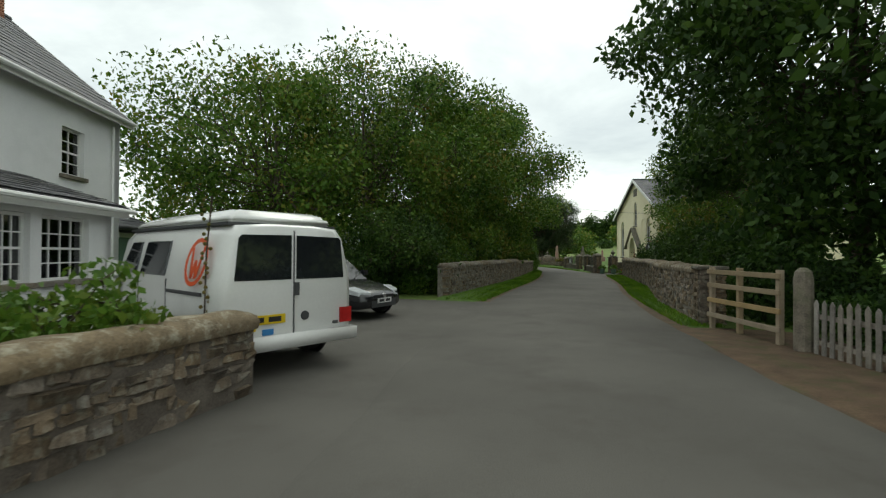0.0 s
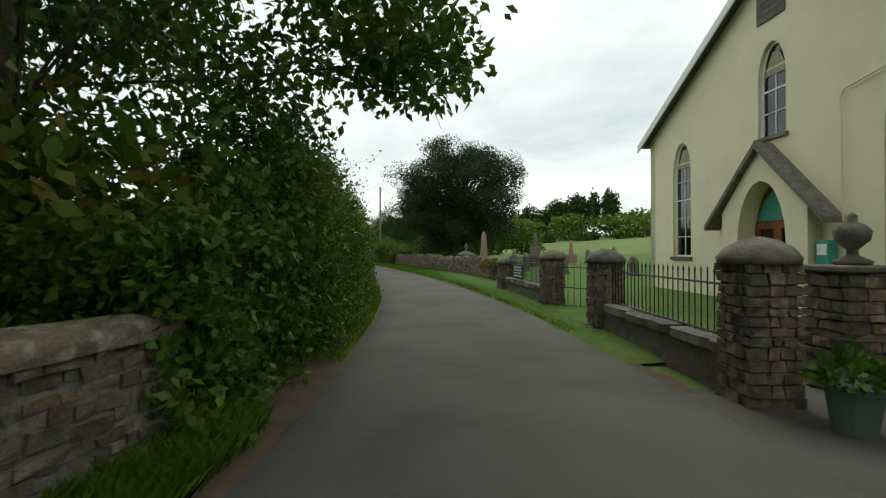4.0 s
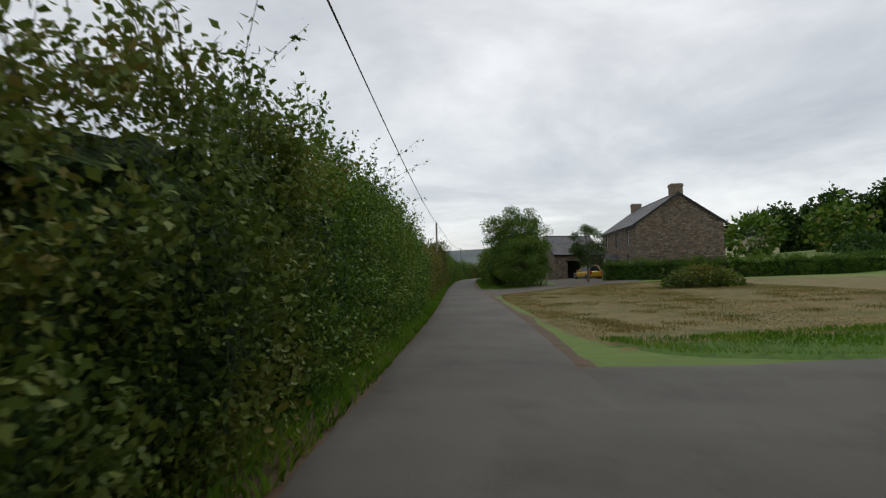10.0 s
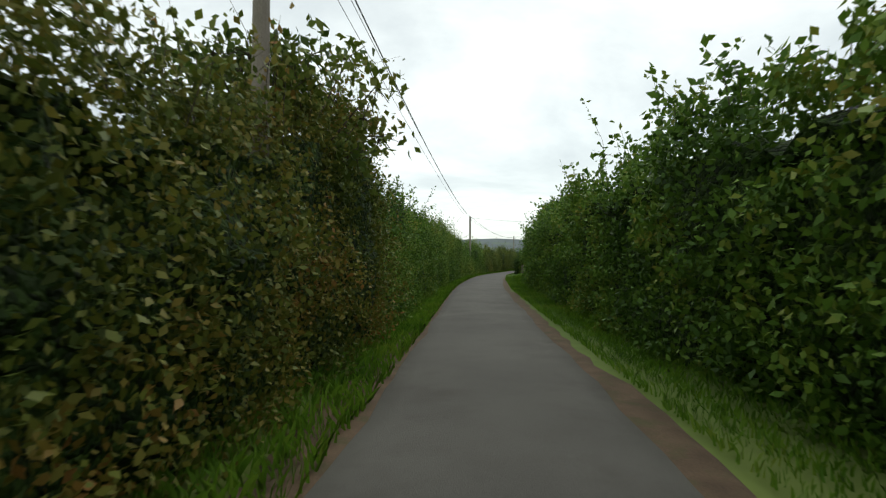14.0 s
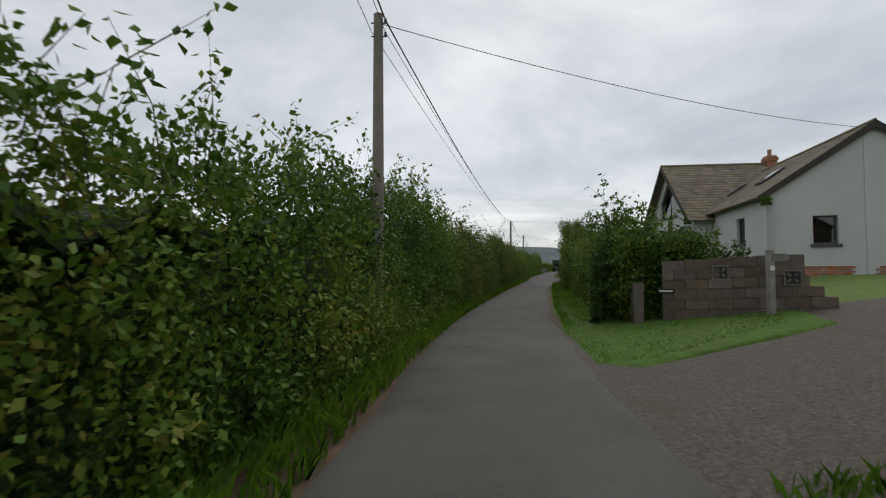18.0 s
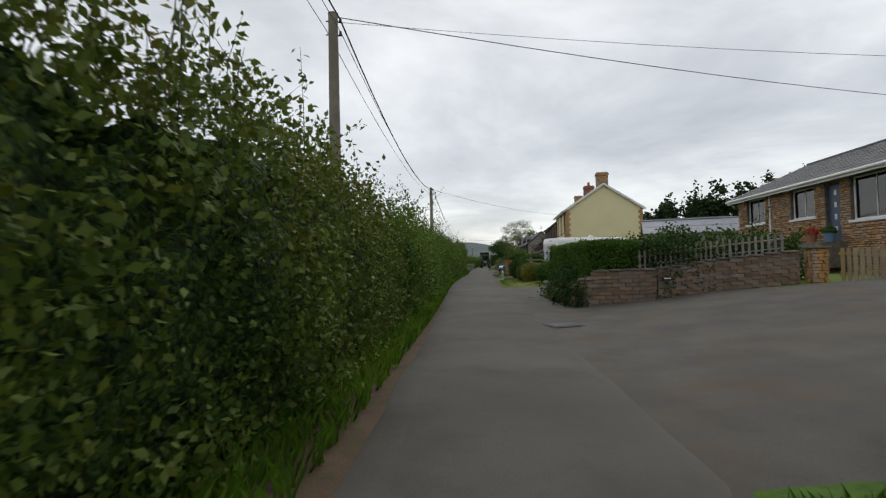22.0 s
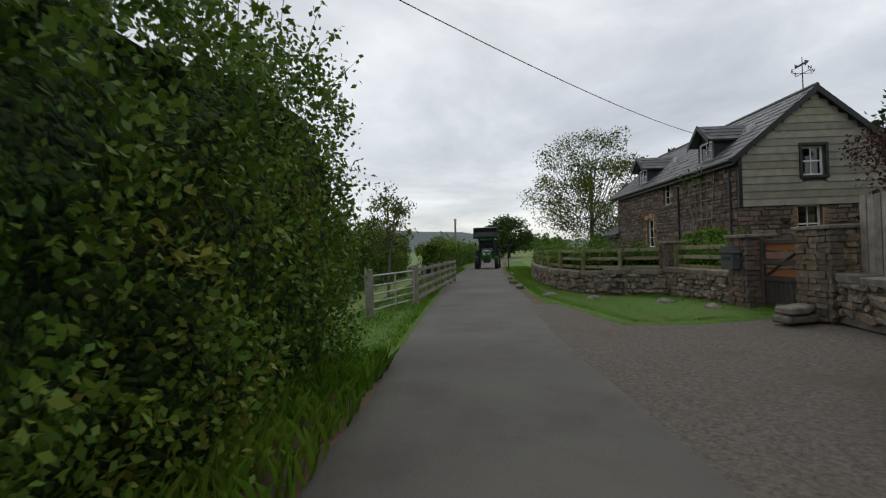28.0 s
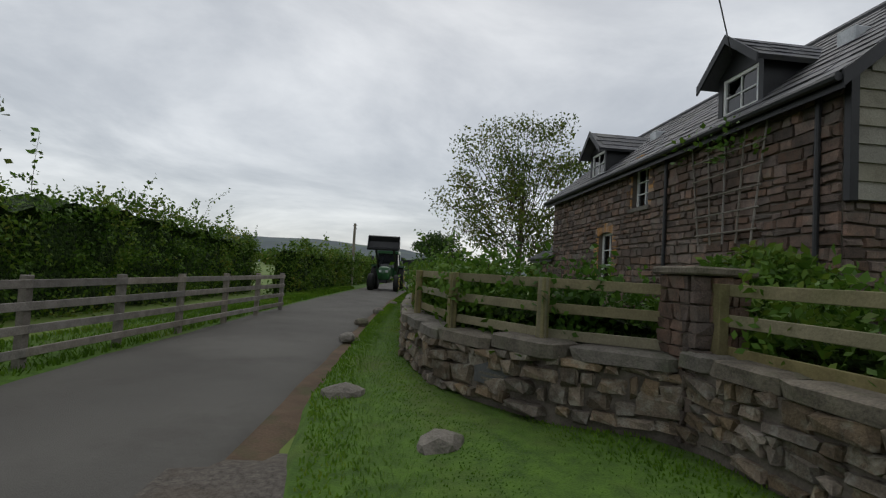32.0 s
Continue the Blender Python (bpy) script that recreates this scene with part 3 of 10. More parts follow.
def hedge_rows(name, y0, y1, face, heights, thick, leaf, density, material, label, seed, lump=0.25, shoots=2.0, lean=0.15, world_line=None, neat=False, base=0.0, kind="stuff"):
    """A hedge along stations y0..y1. face: offset of its road side (negative: left of the lane). heights: station and height pairs.
    world_line: two places, for a hedge that stands away from the lane; then y0..y1 are metres along it and face is the side that is seen."""
    r = np.random.RandomState(seed)
    side = -1 if face < 0 else 1
    hy, hh = [p[0] for p in heights], [p[1] for p in heights]
    mean_h = float(np.mean(hh))
    length = y1 - y0

    def place(u, o):
        if world_line is None:
            return spot(u, o)
        a, b = np.array(world_line[0], float), np.array(world_line[1], float)
        d = (b - a) / np.linalg.norm(b - a)
        q = np.array([d[1], -d[0]])
        return a + np.outer(u, d) + np.outer(o, q)

    def surface(u, v, deep):
        """v 0..1 up the face, 1..2 across the top, 2..3 down the back."""
        h = np.interp(u, hy, hh)
        q = np.stack([u, v * 1.3, 0 * u], -1)
        bulge = lump * (wave(q, seed + 1, 2.7) + 0.5 * wave(q, seed + 2, 0.9)) if not neat else lump * 0.2 * wave(q, seed + 1, 1.5)
        up = np.clip(v, 0, 1) * (1 - 0.0)
        topz = h + (bulge if not neat else 0)
        z = np.where(v < 1, up * topz, np.where(v < 2, topz - 0.12 * np.abs(v - 1.5), (3 - v) * topz))
        inn = np.where(v < 1, lean * up**4 + 0.10 * (1 - up), np.where(v < 2, lean + (v - 1) * (thick - 2 * lean), thick - lean * (3 - v)))
        sg = np.where(v < 1, -1.0, np.where(v < 2, 0.0, 1.0))
        o = face + side * (inn + sg * bulge * 0.55 - sg * deep)
        z = z - deep * np.where(v < 1, up**2, np.where(v < 2, 1.0, np.clip(3 - v, 0, 1) ** 2))
        xy = place(u, o)
        if base is None:
            z = z + ground_z(xy[:, 0], xy[:, 1])
        return np.concatenate([xy, np.maximum(z, 0.02)[:, None]], 1)

    root = tagged(new(name), label, "hedge", kind=kind)
    # dense inside: one closed sheet whose colour carries the shade within the hedge
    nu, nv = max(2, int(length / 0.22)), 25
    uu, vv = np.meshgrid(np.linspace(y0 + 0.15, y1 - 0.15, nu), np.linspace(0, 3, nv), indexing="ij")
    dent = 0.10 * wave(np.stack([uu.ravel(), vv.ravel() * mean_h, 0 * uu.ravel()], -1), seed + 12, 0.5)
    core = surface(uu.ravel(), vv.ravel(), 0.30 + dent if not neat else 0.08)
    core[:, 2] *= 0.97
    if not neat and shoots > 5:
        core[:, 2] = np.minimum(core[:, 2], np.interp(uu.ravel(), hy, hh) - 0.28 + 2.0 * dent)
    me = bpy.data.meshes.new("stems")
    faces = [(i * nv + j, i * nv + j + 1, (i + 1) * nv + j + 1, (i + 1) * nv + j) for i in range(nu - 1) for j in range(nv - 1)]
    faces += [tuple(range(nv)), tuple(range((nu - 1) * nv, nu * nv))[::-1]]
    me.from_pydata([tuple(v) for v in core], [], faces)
    me.materials.append(M["hedge_core_shade"])
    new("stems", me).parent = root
    # leaves
    cap = 0.38 * thick / mean_h
    area = length * (mean_h * (1 + cap) if not world_line else 2 * mean_h + thick)
    n = int(area * density)
    u = r.uniform(y0, y1, n)
    if world_line:
        v = r.uniform(0, 2 + thick / mean_h, n)
        v = np.where(v > 1 + thick / mean_h, v + 1 - thick / mean_h, np.where(v > 1, 1 + (v - 1) * mean_h / thick, v))
    else:
        v = r.uniform(0, 1 + cap, n)
        v = np.where(v > 1, 1 + (v - 1) / cap * 0.45, v)
    if neat:
        pos = surface(u, v, np.abs(r.normal(0, 0.025, n))) + r.normal(0, 0.012, (n, 3))
        quads = [leaf_quads(pos, leaf, seed + 3, 0.5)]
    else:
        # sprays of leaves that stand proud of the hedge, with dark hollows between them, and a thinner layer inside
        per = 26
        nc = int(n * 0.8 / per)
        at_c = surface(u[:nc], v[:nc], r.uniform(-0.16, 0.26, nc) + 0.12 * wave(np.stack([u[:nc], v[:nc] * mean_h, 0 * u[:nc]], -1), seed + 9, 0.8))
        way = r.normal(0, 1, (nc, 3)) + [0, 0, 0.9]
        way /= np.linalg.norm(way, axis=1, keepdims=True)
        reach = r.uniform(0.12, 0.42, nc)
        f = r.uniform(-0.5, 0.5, (nc, per))
        pos = (at_c[:, None] + way[:, None] * (f * reach[:, None])[..., None]).reshape(-1, 3) + r.normal(0, 1, (nc * per, 3)) * np.repeat(0.05 + 0.14 * reach, per)[:, None]
        nd = n - nc * per
        inner = surface(u[-nd:], v[-nd:], r.uniform(0.02, 0.34, nd)) + r.normal(0, 0.05, (nd, 3))
        pos = np.concatenate([pos, inner])
        if shoots > 5:
            # the top is open: sprays with sky between them
            full = np.repeat(np.where(v[:nc] > 0.86, r.uniform(0, 1, nc), 0), per)
            full = np.concatenate([full, np.where(v[-nd:] > 0.86, r.uniform(0, 1, nd), 0)])
            pos = pos[full < 0.92]
        pos[:, 2] = np.maximum(pos[:, 2], 0.02)
        quads = [leaf_quads(pos, leaf, seed + 3, 0.35)]
    # ends of the hedge
    for ue in (y0, y1):
        ne = int(mean_h * thick * density)
        uv = r.uniform(0, 1, (ne, 2))
        a = surface(np.full(ne, ue), uv[:, 0], 0.05 + 0 * uv[:, 0])
        b = surface(np.full(ne, ue), 3 - uv[:, 0], 0.05 + 0 * uv[:, 0])
        quads.append(leaf_quads(a + (b - a) * uv[:, 1:] + r.normal(0, 0.06, (ne, 3)), leaf, seed + 4))
    # shoots on top
    ns = int(length * shoots)
    if ns:
        us, vs = r.uniform(y0, y1, ns), r.uniform(0.86, 1.6, ns)
        root_p = surface(us, vs, 0.1 + 0 * us)
        hgt = r.gamma(2.2, 0.20, ns) + 0.3
        lean_x, lean_y = r.normal(0, 0.30, ns) * hgt, r.normal(0, 0.30, ns) * hgt
        mid = root_p + np.stack([lean_x * 0.35, lean_y * 0.35, hgt * 0.6], 1)
        tip = mid + np.stack([lean_x, lean_y, hgt * 0.4], 1)
        st = soup("shoot", np.concatenate([sticks(root_p, mid, 0.007, 0.005), sticks(mid, tip, 0.005, 0.002)]), 4, M["twig"])
        new("shoot", st).parent = root
        per = 12
        f = np.tile(np.linspace(0.1, 1.0, per), ns)[:, None]
        for a, b in ((root_p, mid), (mid, tip)):
            a, b = np.repeat(a, per, 0), np.repeat(b, per, 0)
            quads.append(leaf_quads(a + (b - a) * f + r.normal(0, 0.05, (ns * per, 3)), leaf * 1.35, seed + 5, 0.0))
    lv = new("leaves", soup("leaves", np.concatenate(quads), 4, material))
    lv.parent = root
    return root


def blades(name, pos, height, material, label, seed, width=0.012, parent=None):
    """Grass: one narrow blade at each place."""
    r = np.random.RandomState(seed)
    n = len(pos)
    h = height * r.uniform(0.5, 1.4, n)
    t = r.uniform(0, 6.28, n)
    d = np.stack([np.cos(t), np.sin(t), 0 * t], 1)
    bend = r.uniform(0.1, 0.8, n)[:, None] * h[:, None]
    t2 = r.uniform(0, 6.28, n)
    b = np.stack([-np.sin(t2), np.cos(t2), 0 * t2], 1)
    v = np.empty((n, 4, 3))
    up = np.stack([0 * h, 0 * h, h], 1)
    v[:, 0] = pos - d * width
    v[:, 1] = pos + d * width
    v[:, 2] = pos + up * 0.65 + b * bend * 0.35 + d * width * 0.7
    v[:, 3] = pos + up + b * bend
    ob = new(name, soup(name, v, 4, material))
    if parent:
        ob.parent = parent
        return ob
    return tagged(ob, label, "grass", kind="stuff")


def tree(name, m, height, spread, trunk_h, trunk_r, leaf, count, material, label, seed, squash=1.0, clumps=60, bare=0.0, low=0.25, kind="", category="tree", gap=0.55):
    """A tapered trunk with limbs that fork, and a crown of leaf clumps with gaps between them."""
    count, leaf = int(count * 0.8), leaf * 0.95
    r = np.random.RandomState(seed)
    root = thing(name, m, label, category, kind=kind)
    cz0 = trunk_h * low + 0.0
    cen = np.array([0, 0, (height + cz0) / 2])
    rad = np.array([spread, spread * squash, (height - cz0) / 2])
    d = r.normal(size=(clumps, 3))
    d /= np.linalg.norm(d, axis=1, keepdims=True)
    rr = r.uniform(0.35, 1.0, clumps) ** 0.6
    cl = cen + d * rr[:, None] * rad * (1 + 0.18 * wave(d * 2, seed, 1.6))[:, None]
    cl[:, 2] = np.maximum(cl[:, 2], cz0 * 0.6 + 0.2)
    bm = bmesh.new()
    top = Vector((r.uniform(-0.3, 0.3), r.uniform(-0.3, 0.3), height * 0.72))
    knee = Vector((top.x * 0.3, top.y * 0.3, trunk_h))
    add_tube(bm, (0, 0, -0.2), (0, 0, 0.25), trunk_r * 1.35, trunk_r * 1.05, 9)
    add_tube(bm, (0, 0, 0.25), knee, trunk_r * 1.05, trunk_r * 0.75, 9)
    add_tube(bm, knee, top, trunk_r * 0.75, trunk_r * 0.2, 7)
    part("trunk", bm, M["bark"], root)
    a, b = [], []
    for c in cl:
        f = r.uniform(0.0, 0.85) if c[2] > trunk_h else 0.05
        s = np.array(knee.lerp(top, f))
        mid = (s + c) / 2 + np.array([0, 0, -0.08 * height * r.uniform(0, 1)])
        a += [s, mid]
        b += [mid, c]
    a, b = np.array(a), np.array(b)
    limbs = sticks(a, b, max(0.012, trunk_r * 0.16), max(0.006, trunk_r * 0.06))
    nt = clumps * 7
    ci = r.randint(0, clumps, nt)
    cr = gap * float(np.mean(rad)) * 0.55
    tq = r.normal(0, 1, (nt, 3))
    tw = cl[ci] + tq / np.linalg.norm(tq, axis=1, keepdims=True) * cr * r.uniform(0.3, 0.85, (nt, 1))
    limbs = np.concatenate([limbs, sticks(cl[ci], tw, 0.012, 0.004)])
    lo = new("branchwork", soup("branchwork", limbs, 4, M["twig"]))
    lo.parent = root
    per = int(count / clumps)
    ci = np.repeat(np.arange(clumps), per)
    g = r.normal(0, 1, (len(ci), 3))
    g /= np.linalg.norm(g, axis=1, keepdims=True)
    g *= (r.uniform(0, 1, len(ci)) ** 0.45)[:, None] * cr * np.array([1.1, 1.1, 0.75])
    p = cl[ci] + g * r.uniform(0.7, 1.3, clumps)[ci][:, None]
    lv = new("crown", soup("crown", leaf_quads(p, leaf, seed + 7, 0.6), 4, material))
    lv.parent = root
    return root

# ---- land, lane and drives ----
STATIONS = np.concatenate([[-2500, -900, -300, -120, -60], np.arange(-40, 330, 2.0), [334, 340, 350, 365, 380, 420, 500, 650, 900, 1400, 2200, 3400]])
ACROSS = np.array([-3000, -1200, -500, -220, -110, -60, -40, -25, -15, -9, -6, -4, -2.5, -1, 0, 1, 2.5, 4, 5, 6, 7.5, 9, 10.5, 12.5, 15, 19, 25, 32, 45, 65, 95, 140, 220, 500, 1200, 3000.0])


def lane_far(y):
    return lane_x(np.clip(y, -25, 383))


def land_z(x, y):
    """ground_z with the hillside that rises far to the right, and hummocks."""
    o = x - lane_far(y)
    z = ground_z(x, np.clip(y, -25, 383))
    side = np.clip((380 - np.asarray(y)) / 150, 0, 1)
    z = np.where(o > 12.5, rise(o, np.clip(y, -25, 383)) + np.clip(o - 12.5, 0, 60) * 0.02, z)
    z = z + np.clip(o - 32, 0, 190) * 0.062 * side
    z = z + np.clip(np.abs(o) - 30, 0, 60) / 60 * 0.5 * wave(np.stack([x, y, 0 * x], -1), 5, 60)
    return z


yy, aa = np.meshgrid(STATIONS, ACROSS, indexing="ij")
xx = lane_far(yy) + aa
zz = land_z(xx.ravel(), yy.ravel()).reshape(xx.shape)
me = bpy.data.meshes.new("ground")
nr, nc = xx.shape
me.from_pydata(list(zip(xx.ravel(), yy.ravel(), zz.ravel() - 0.01)), [], [(i * nc + j, i * nc + j + 1, (i + 1) * nc + j + 1, (i + 1) * nc + j) for i in range(nr - 1) for j in range(nc - 1)])
me.materials.append(M["field"])
me.shade_smooth()
tagged(new("ground", me), "rolling green pasture land beside the lane", "ground", kind="structure")


def strip(name, table, lift, material, label, category, step=0.7, cols=7, crown=0.0, rough_edge=0.0, seed=0, kind="structure"):
    """A sheet laid on the land. table: rows of station, near offset, far offset."""
    ty = [r[0] for r in table]
    ys = np.arange(ty[0], ty[-1] + 1e-6, step)
    lo, hi = np.interp(ys, ty, [r[1] for r in table]), np.interp(ys, ty, [r[2] for r in table])
    if rough_edge:
        q = np.stack([ys, 0 * ys, 0 * ys], -1)
        lo = lo + rough_edge * (wave(q, seed + 1, 3.1) + 0.6 * wave(q, seed + 2, 0.9))
        hi = hi + rough_edge * (wave(q + 31, seed + 3, 2.7) + 0.6 * wave(q, seed + 4, 1.1))
    f = np.concatenate([[0, 0.03], np.linspace(0, 1, cols)[1:-1], [0.97, 1]])
    cols = len(f)
    o = lo[:, None] + (hi - lo)[:, None] * f
    p = spot(np.repeat(ys, cols), o.ravel())
    drop = np.zeros((len(ys), cols))
    drop[:, 0] = drop[:, -1] = drop[0] = drop[-1] = 1
    z = ground_z(p[:, 0], p[:, 1]) + lift + crown * np.tile(1 - (2 * f - 1) ** 2, len(ys)) - (lift + 0.02) * drop.ravel()
    me = bpy.data.meshes.new(name)
    me.from_pydata([(a, b, c) for (a, b), c in zip(p, z)], [], [(i * cols + j, i * cols + j + 1, (i + 1) * cols + j + 1, (i + 1) * cols + j) for i in range(len(ys) - 1) for j in range(cols - 1)])
    me.materials.append(material)
    me.shade_smooth()
    return tagged(new(name, me), label, category, kind=kind)


ROAD = [(-40, -1.6, 3.0), (0, -1.6, 3.1), (8, -1.55, 3.1), (16, -1.6, 2.8), (24, -1.45, 2.8), (32, -1.35, 2.7), (40, -1.3, 2.3), (48, -1.4, 1.85), (70, -1.35, 1.7), (90, -1.4, 1.65), (115, -1.0, 1.75),
        (140, -1.0, 1.6), (168, -1.25, 1.7), (180, -1.4, 1.3), (195, -1.15, 1.35), (205, -1.15, 1.6), (218, -1.35, 1.6), (230, -1.4, 1.7), (243, -1.05, 2.1), (256, -1.15, 1.8), (275, -1.5, 1.7), (345, -1.6, 1.7)]
strip("road", ROAD, 0.045, M["asphalt"], "narrow worn grey asphalt country lane", "road", 0.5, 9, 0.04, 0.05, 1)
strip("verge", [(y, a - 0.55, b + 0.32) for y, a, b in ROAD], 0.022, M["soil"], "brown soil and leaf litter along the lane's edges", "verge", 0.5, 9, 0.0, 0.10, 3)
strip("grass_verge", [(36, 2.2, 6), (48, 2.0, 5), (60, 1.85, 5), (91.0, 1.8, 5), (91.8, 2.6, 5)], 0.035, M["grass_ground"], "bright green grass verge below the churchyard wall", "verge", 0.5, 9, 0.10, 0.05, 5)
strip("bridge_verge", [(12.6, -3.2, -1.75), (14, -3.5, -1.7), (34, -2.6, -1.5)], 0.035, M["grass_ground"], "grass verge below the bridge parapet", "verge", 0.5, 6, 0.06, 0.05, 6)
strip("gate_verge", [(-6, 3.0, 6.0), (6, 3.0, 6.0), (9.5, 3.0, 5.0)], 0.03, M["soil"], "dark soil and leaf litter before the picket fence", "verge", 0.5, 8, 0.03, 0.06, 23)
strip("bridge_verge", [(9.5, 3.3, 4.6), (16, 2.95, 4.6), (29.5, 2.9, 4.4)], 0.035, M["grass_ground"], "narrow grass verge below the stone wall", "verge", 0.5, 6, 0.04, 0.05, 7)
strip("house_forecourt", [(-12, -9, -0.5), (8, -9, -0.5), (11.5, -8, -0.5), (12.6, -7, -1.0), (13.6, -6.5, -3.2)], 0.036, M["asphalt"], "grey asphalt forecourt beside the white house", "forecourt", 0.6, 8, 0, 0.06, 8)
strip("chapel_forecourt", [(29.2, 1.6, 9.5), (33.5, 1.6, 9.5), (35.4, 1.6, 4)], 0.038, M["asphalt_worn"], "worn asphalt forecourt before the chapel house", "forecourt", 0.5, 8, 0, 0.08, 9)
strip("field_drive", [(91.2, 0.7, 24), (96.6, 0.7, 24)], 0.038, M["asphalt"], "dark asphalt field entrance", "drive", 0.5, 14, 0, 0.12, 10)
strip("field_edge", [(95.9, 6, 30), (96.8, 3.4, 30), (98.6, 2.0, 30)], 0.042, M["grass_ground"], "green grass strip at the field's edge", "verge", 0.4, 14, 0, 0.25, 22)
strip("mown_field", [(97.4, 2.6, 30), (101.2, 2.1, 30), (112, 2.1, 30), (116.2, 2.4, 30), (117.5, 2.9, 28), (120, 4.9, 26), (121.4, 8.0, 24), (122.8, 11.5, 22)], 0.047, M["mown"], "freshly mown field of dry straw-coloured grass", "field", 0.6, 18, 0, 0.18, 11)
strip("farm_drive", [(116.2, 1.0, 2.5), (117.5, 0.7, 3.0), (120, 0.7, 5.0), (121.4, 0.7, 8.1), (122.8, 0.7, 11.6), (124.6, 0.8, 14), (125.5, 2.4, 15), (126.0, 5.2, 15), (128.2, 8.6, 15.5), (134, 9.5, 17), (141, 9.5, 17)], 0.055, M["gravel"], "grey gravel drive to the stone farmhouse", "drive", 0.5, 14, 0, 0.10, 12)
strip("house_drive", [(169.6, 0.7, 5), (171, 0.7, 20), (175, 0.7, 22), (176.8, 0.8, 18), (178, 4.5, 12)], 0.055, M["gravel"], "stony gravel drive before the grey house", "drive", 0.5, 16, 0, 0.14, 13)
strip("grass_island", [(173.6, 1.5, 1.8), (175, 1.4, 5.6), (177, 1.35, 6), (179, 1.4, 3.4), (204, 1.45, 3.2)], 0.085, M["grass_ground"], "rough grass verge below a garden wall", "verge", 0.5, 7, 0.03, 0.06, 14)
strip("bungalow_drive", [(202.6, 0.7, 3.6), (204.0, 0.7, 20), (209, 0.7, 20), (211.0, 0.7, 9), (213, 0.7, 3.6)], 0.055, M["asphalt_worn"], "patched asphalt drive to the brick bungalow", "drive", 0.5, 16, 0, 0.08, 15)
strip("lane_apron", [(210.5, 0.6, 3.2), (216, 0.6, 4.0), (219.5, 0.6, 4.2), (221, 0.8, 3.0)], 0.06, M["asphalt_worn"], "worn patched asphalt at a drive's mouth", "drive", 0.4, 8, 0, 0.05, 16)
strip("hedge_drive", [(214.8, 3.2, 12), (220.8, 3.2, 12)], 0.066, M["asphalt_worn"], "narrow drive between clipped hedges", "drive", 0.4, 10, 0, 0.05, 16)
strip("lawn", [(220.6, 1.75, 3.2), (222, 1.7, 4), (223, 1.7, 5.5), (226.5, 1.75, 5.5), (228.2, 2.4, 4.0)], 0.07, M["moss_lawn"], "mossy lawn beside a parked motorhome", "lawn", 0.4, 10, 0.06, 0.05, 17)
strip("house_entry", [(227.0, 0.8, 1.9), (228.3, 0.8, 9), (231.4, 0.8, 9), (232.4, 0.8, 2.2)], 0.06, M["asphalt"], "asphalt entry beside white timber gates", "drive", 0.4, 10, 0, 0.04, 18)
strip("roadside_lawn", [(231.2, 1.9, 2.6), (232.6, 1.9, 4.2), (236, 1.9, 4.4), (244, 2.1, 4.9), (248.5, 2.1, 4.8)], 0.075, M["grass_ground"], "mown roadside lawn set with rocks", "lawn", 0.4, 8, 0.03, 0.05, 19)
strip("cottage_forecourt", [(248, 0.9, 7.5), (252, 0.9, 9.5), (259, 0.9, 7.5), (262, 0.9, 3.5)], 0.06, M["gravel"], "loose gravel forecourt before a stone cottage", "forecourt", 0.5, 12, 0, 0.10, 20)
strip("cottage_verge", [(258.0, 2.8, 6.6), (260.5, 2.4, 6.2), (263, 1.9, 4.6), (270, 1.85, 4.2), (285, 1.85, 4.0), (305, 1.9, 4.0)], 0.09, M["grass_ground"], "bright mown verge below a curved stone wall", "verge", 0.4, 8, 0.05, 0.04, 21)
strip("gateway_verge", [(256, -3.2, -1.1), (300, -3.0, -1.4)], 0.05, M["grass_ground"], "grass verge before a field fence", "verge", 0.5, 6, 0.03, 0.06, 22)


def scatter(table, per_m2, seed, lift=0.03):
    """Random places on the land between offsets."""
    r = np.random.RandomState(seed)
    ty = [t[0] for t in table]
    area = sum((b[0] - a[0]) * ((a[2] - a[1]) + (b[2] - b[1])) / 2 for a, b in zip(table, table[1:]))
    n = int(area * per_m2)
    y = r.uniform(ty[0], ty[-1], n)
    lo, hi = np.interp(y, ty, [t[1] for t in table]), np.interp(y, ty, [t[2] for t in table])
    o = r.uniform(0, 1, n) * (hi - lo) + lo
    p = spot(y, o)
    return np.concatenate([p, (ground_z(p[:, 0], p[:, 1]) + lift)[:, None]], 1)


GB = M["grass_blade"]
blades("verge_grass", scatter([(38, 2.3, 4.0), (48, 2.0, 4.6), (60, 1.85, 4.6), (91.0, 1.8, 4.4), (91.6, 2.6, 4.4)], 330, 31), 0.15, GB, "long bright green verge grass", 31)
blades("bridge_grass", scatter([(12.8, -3.0, -1.65), (34, -2.1, -1.4)], 500, 32), 0.17, GB, "tufted grass below the parapet", 32)
blades("bridge_grass", scatter([(9.5, 3.2, 4.0), (16, 2.9, 4.1), (29.3, 2.9, 4.2)], 450, 33), 0.13, GB, "tufted grass and weeds below the wall", 33)
blades("hedge_grass", scatter([(36, -2.2, -1.3), (90, -2.2, -1.4), (115, -1.9, -1.0), (140, -1.9, -1.0), (175, -2.2, -1.3), (220, -2.2, -1.3), (243, -2.0, -1.0), (256, -2.4, -1.1)], 260, 34), 0.20, GB, "weeds and grass at the foot of the hedge", 34, 0.014)
blades("hedge_grass", scatter([(131, 2.0, 3.2), (168, 1.9, 3.6)], 260, 35), 0.16, GB, "grass at the foot of the hedge", 35)
blades("field_grass", scatter([(96.1, 6, 13), (96.9, 3.6, 13), (98.4, 2.6, 8)], 260, 44, 0.05), 0.08, GB, "green grass at the field's edge", 44)
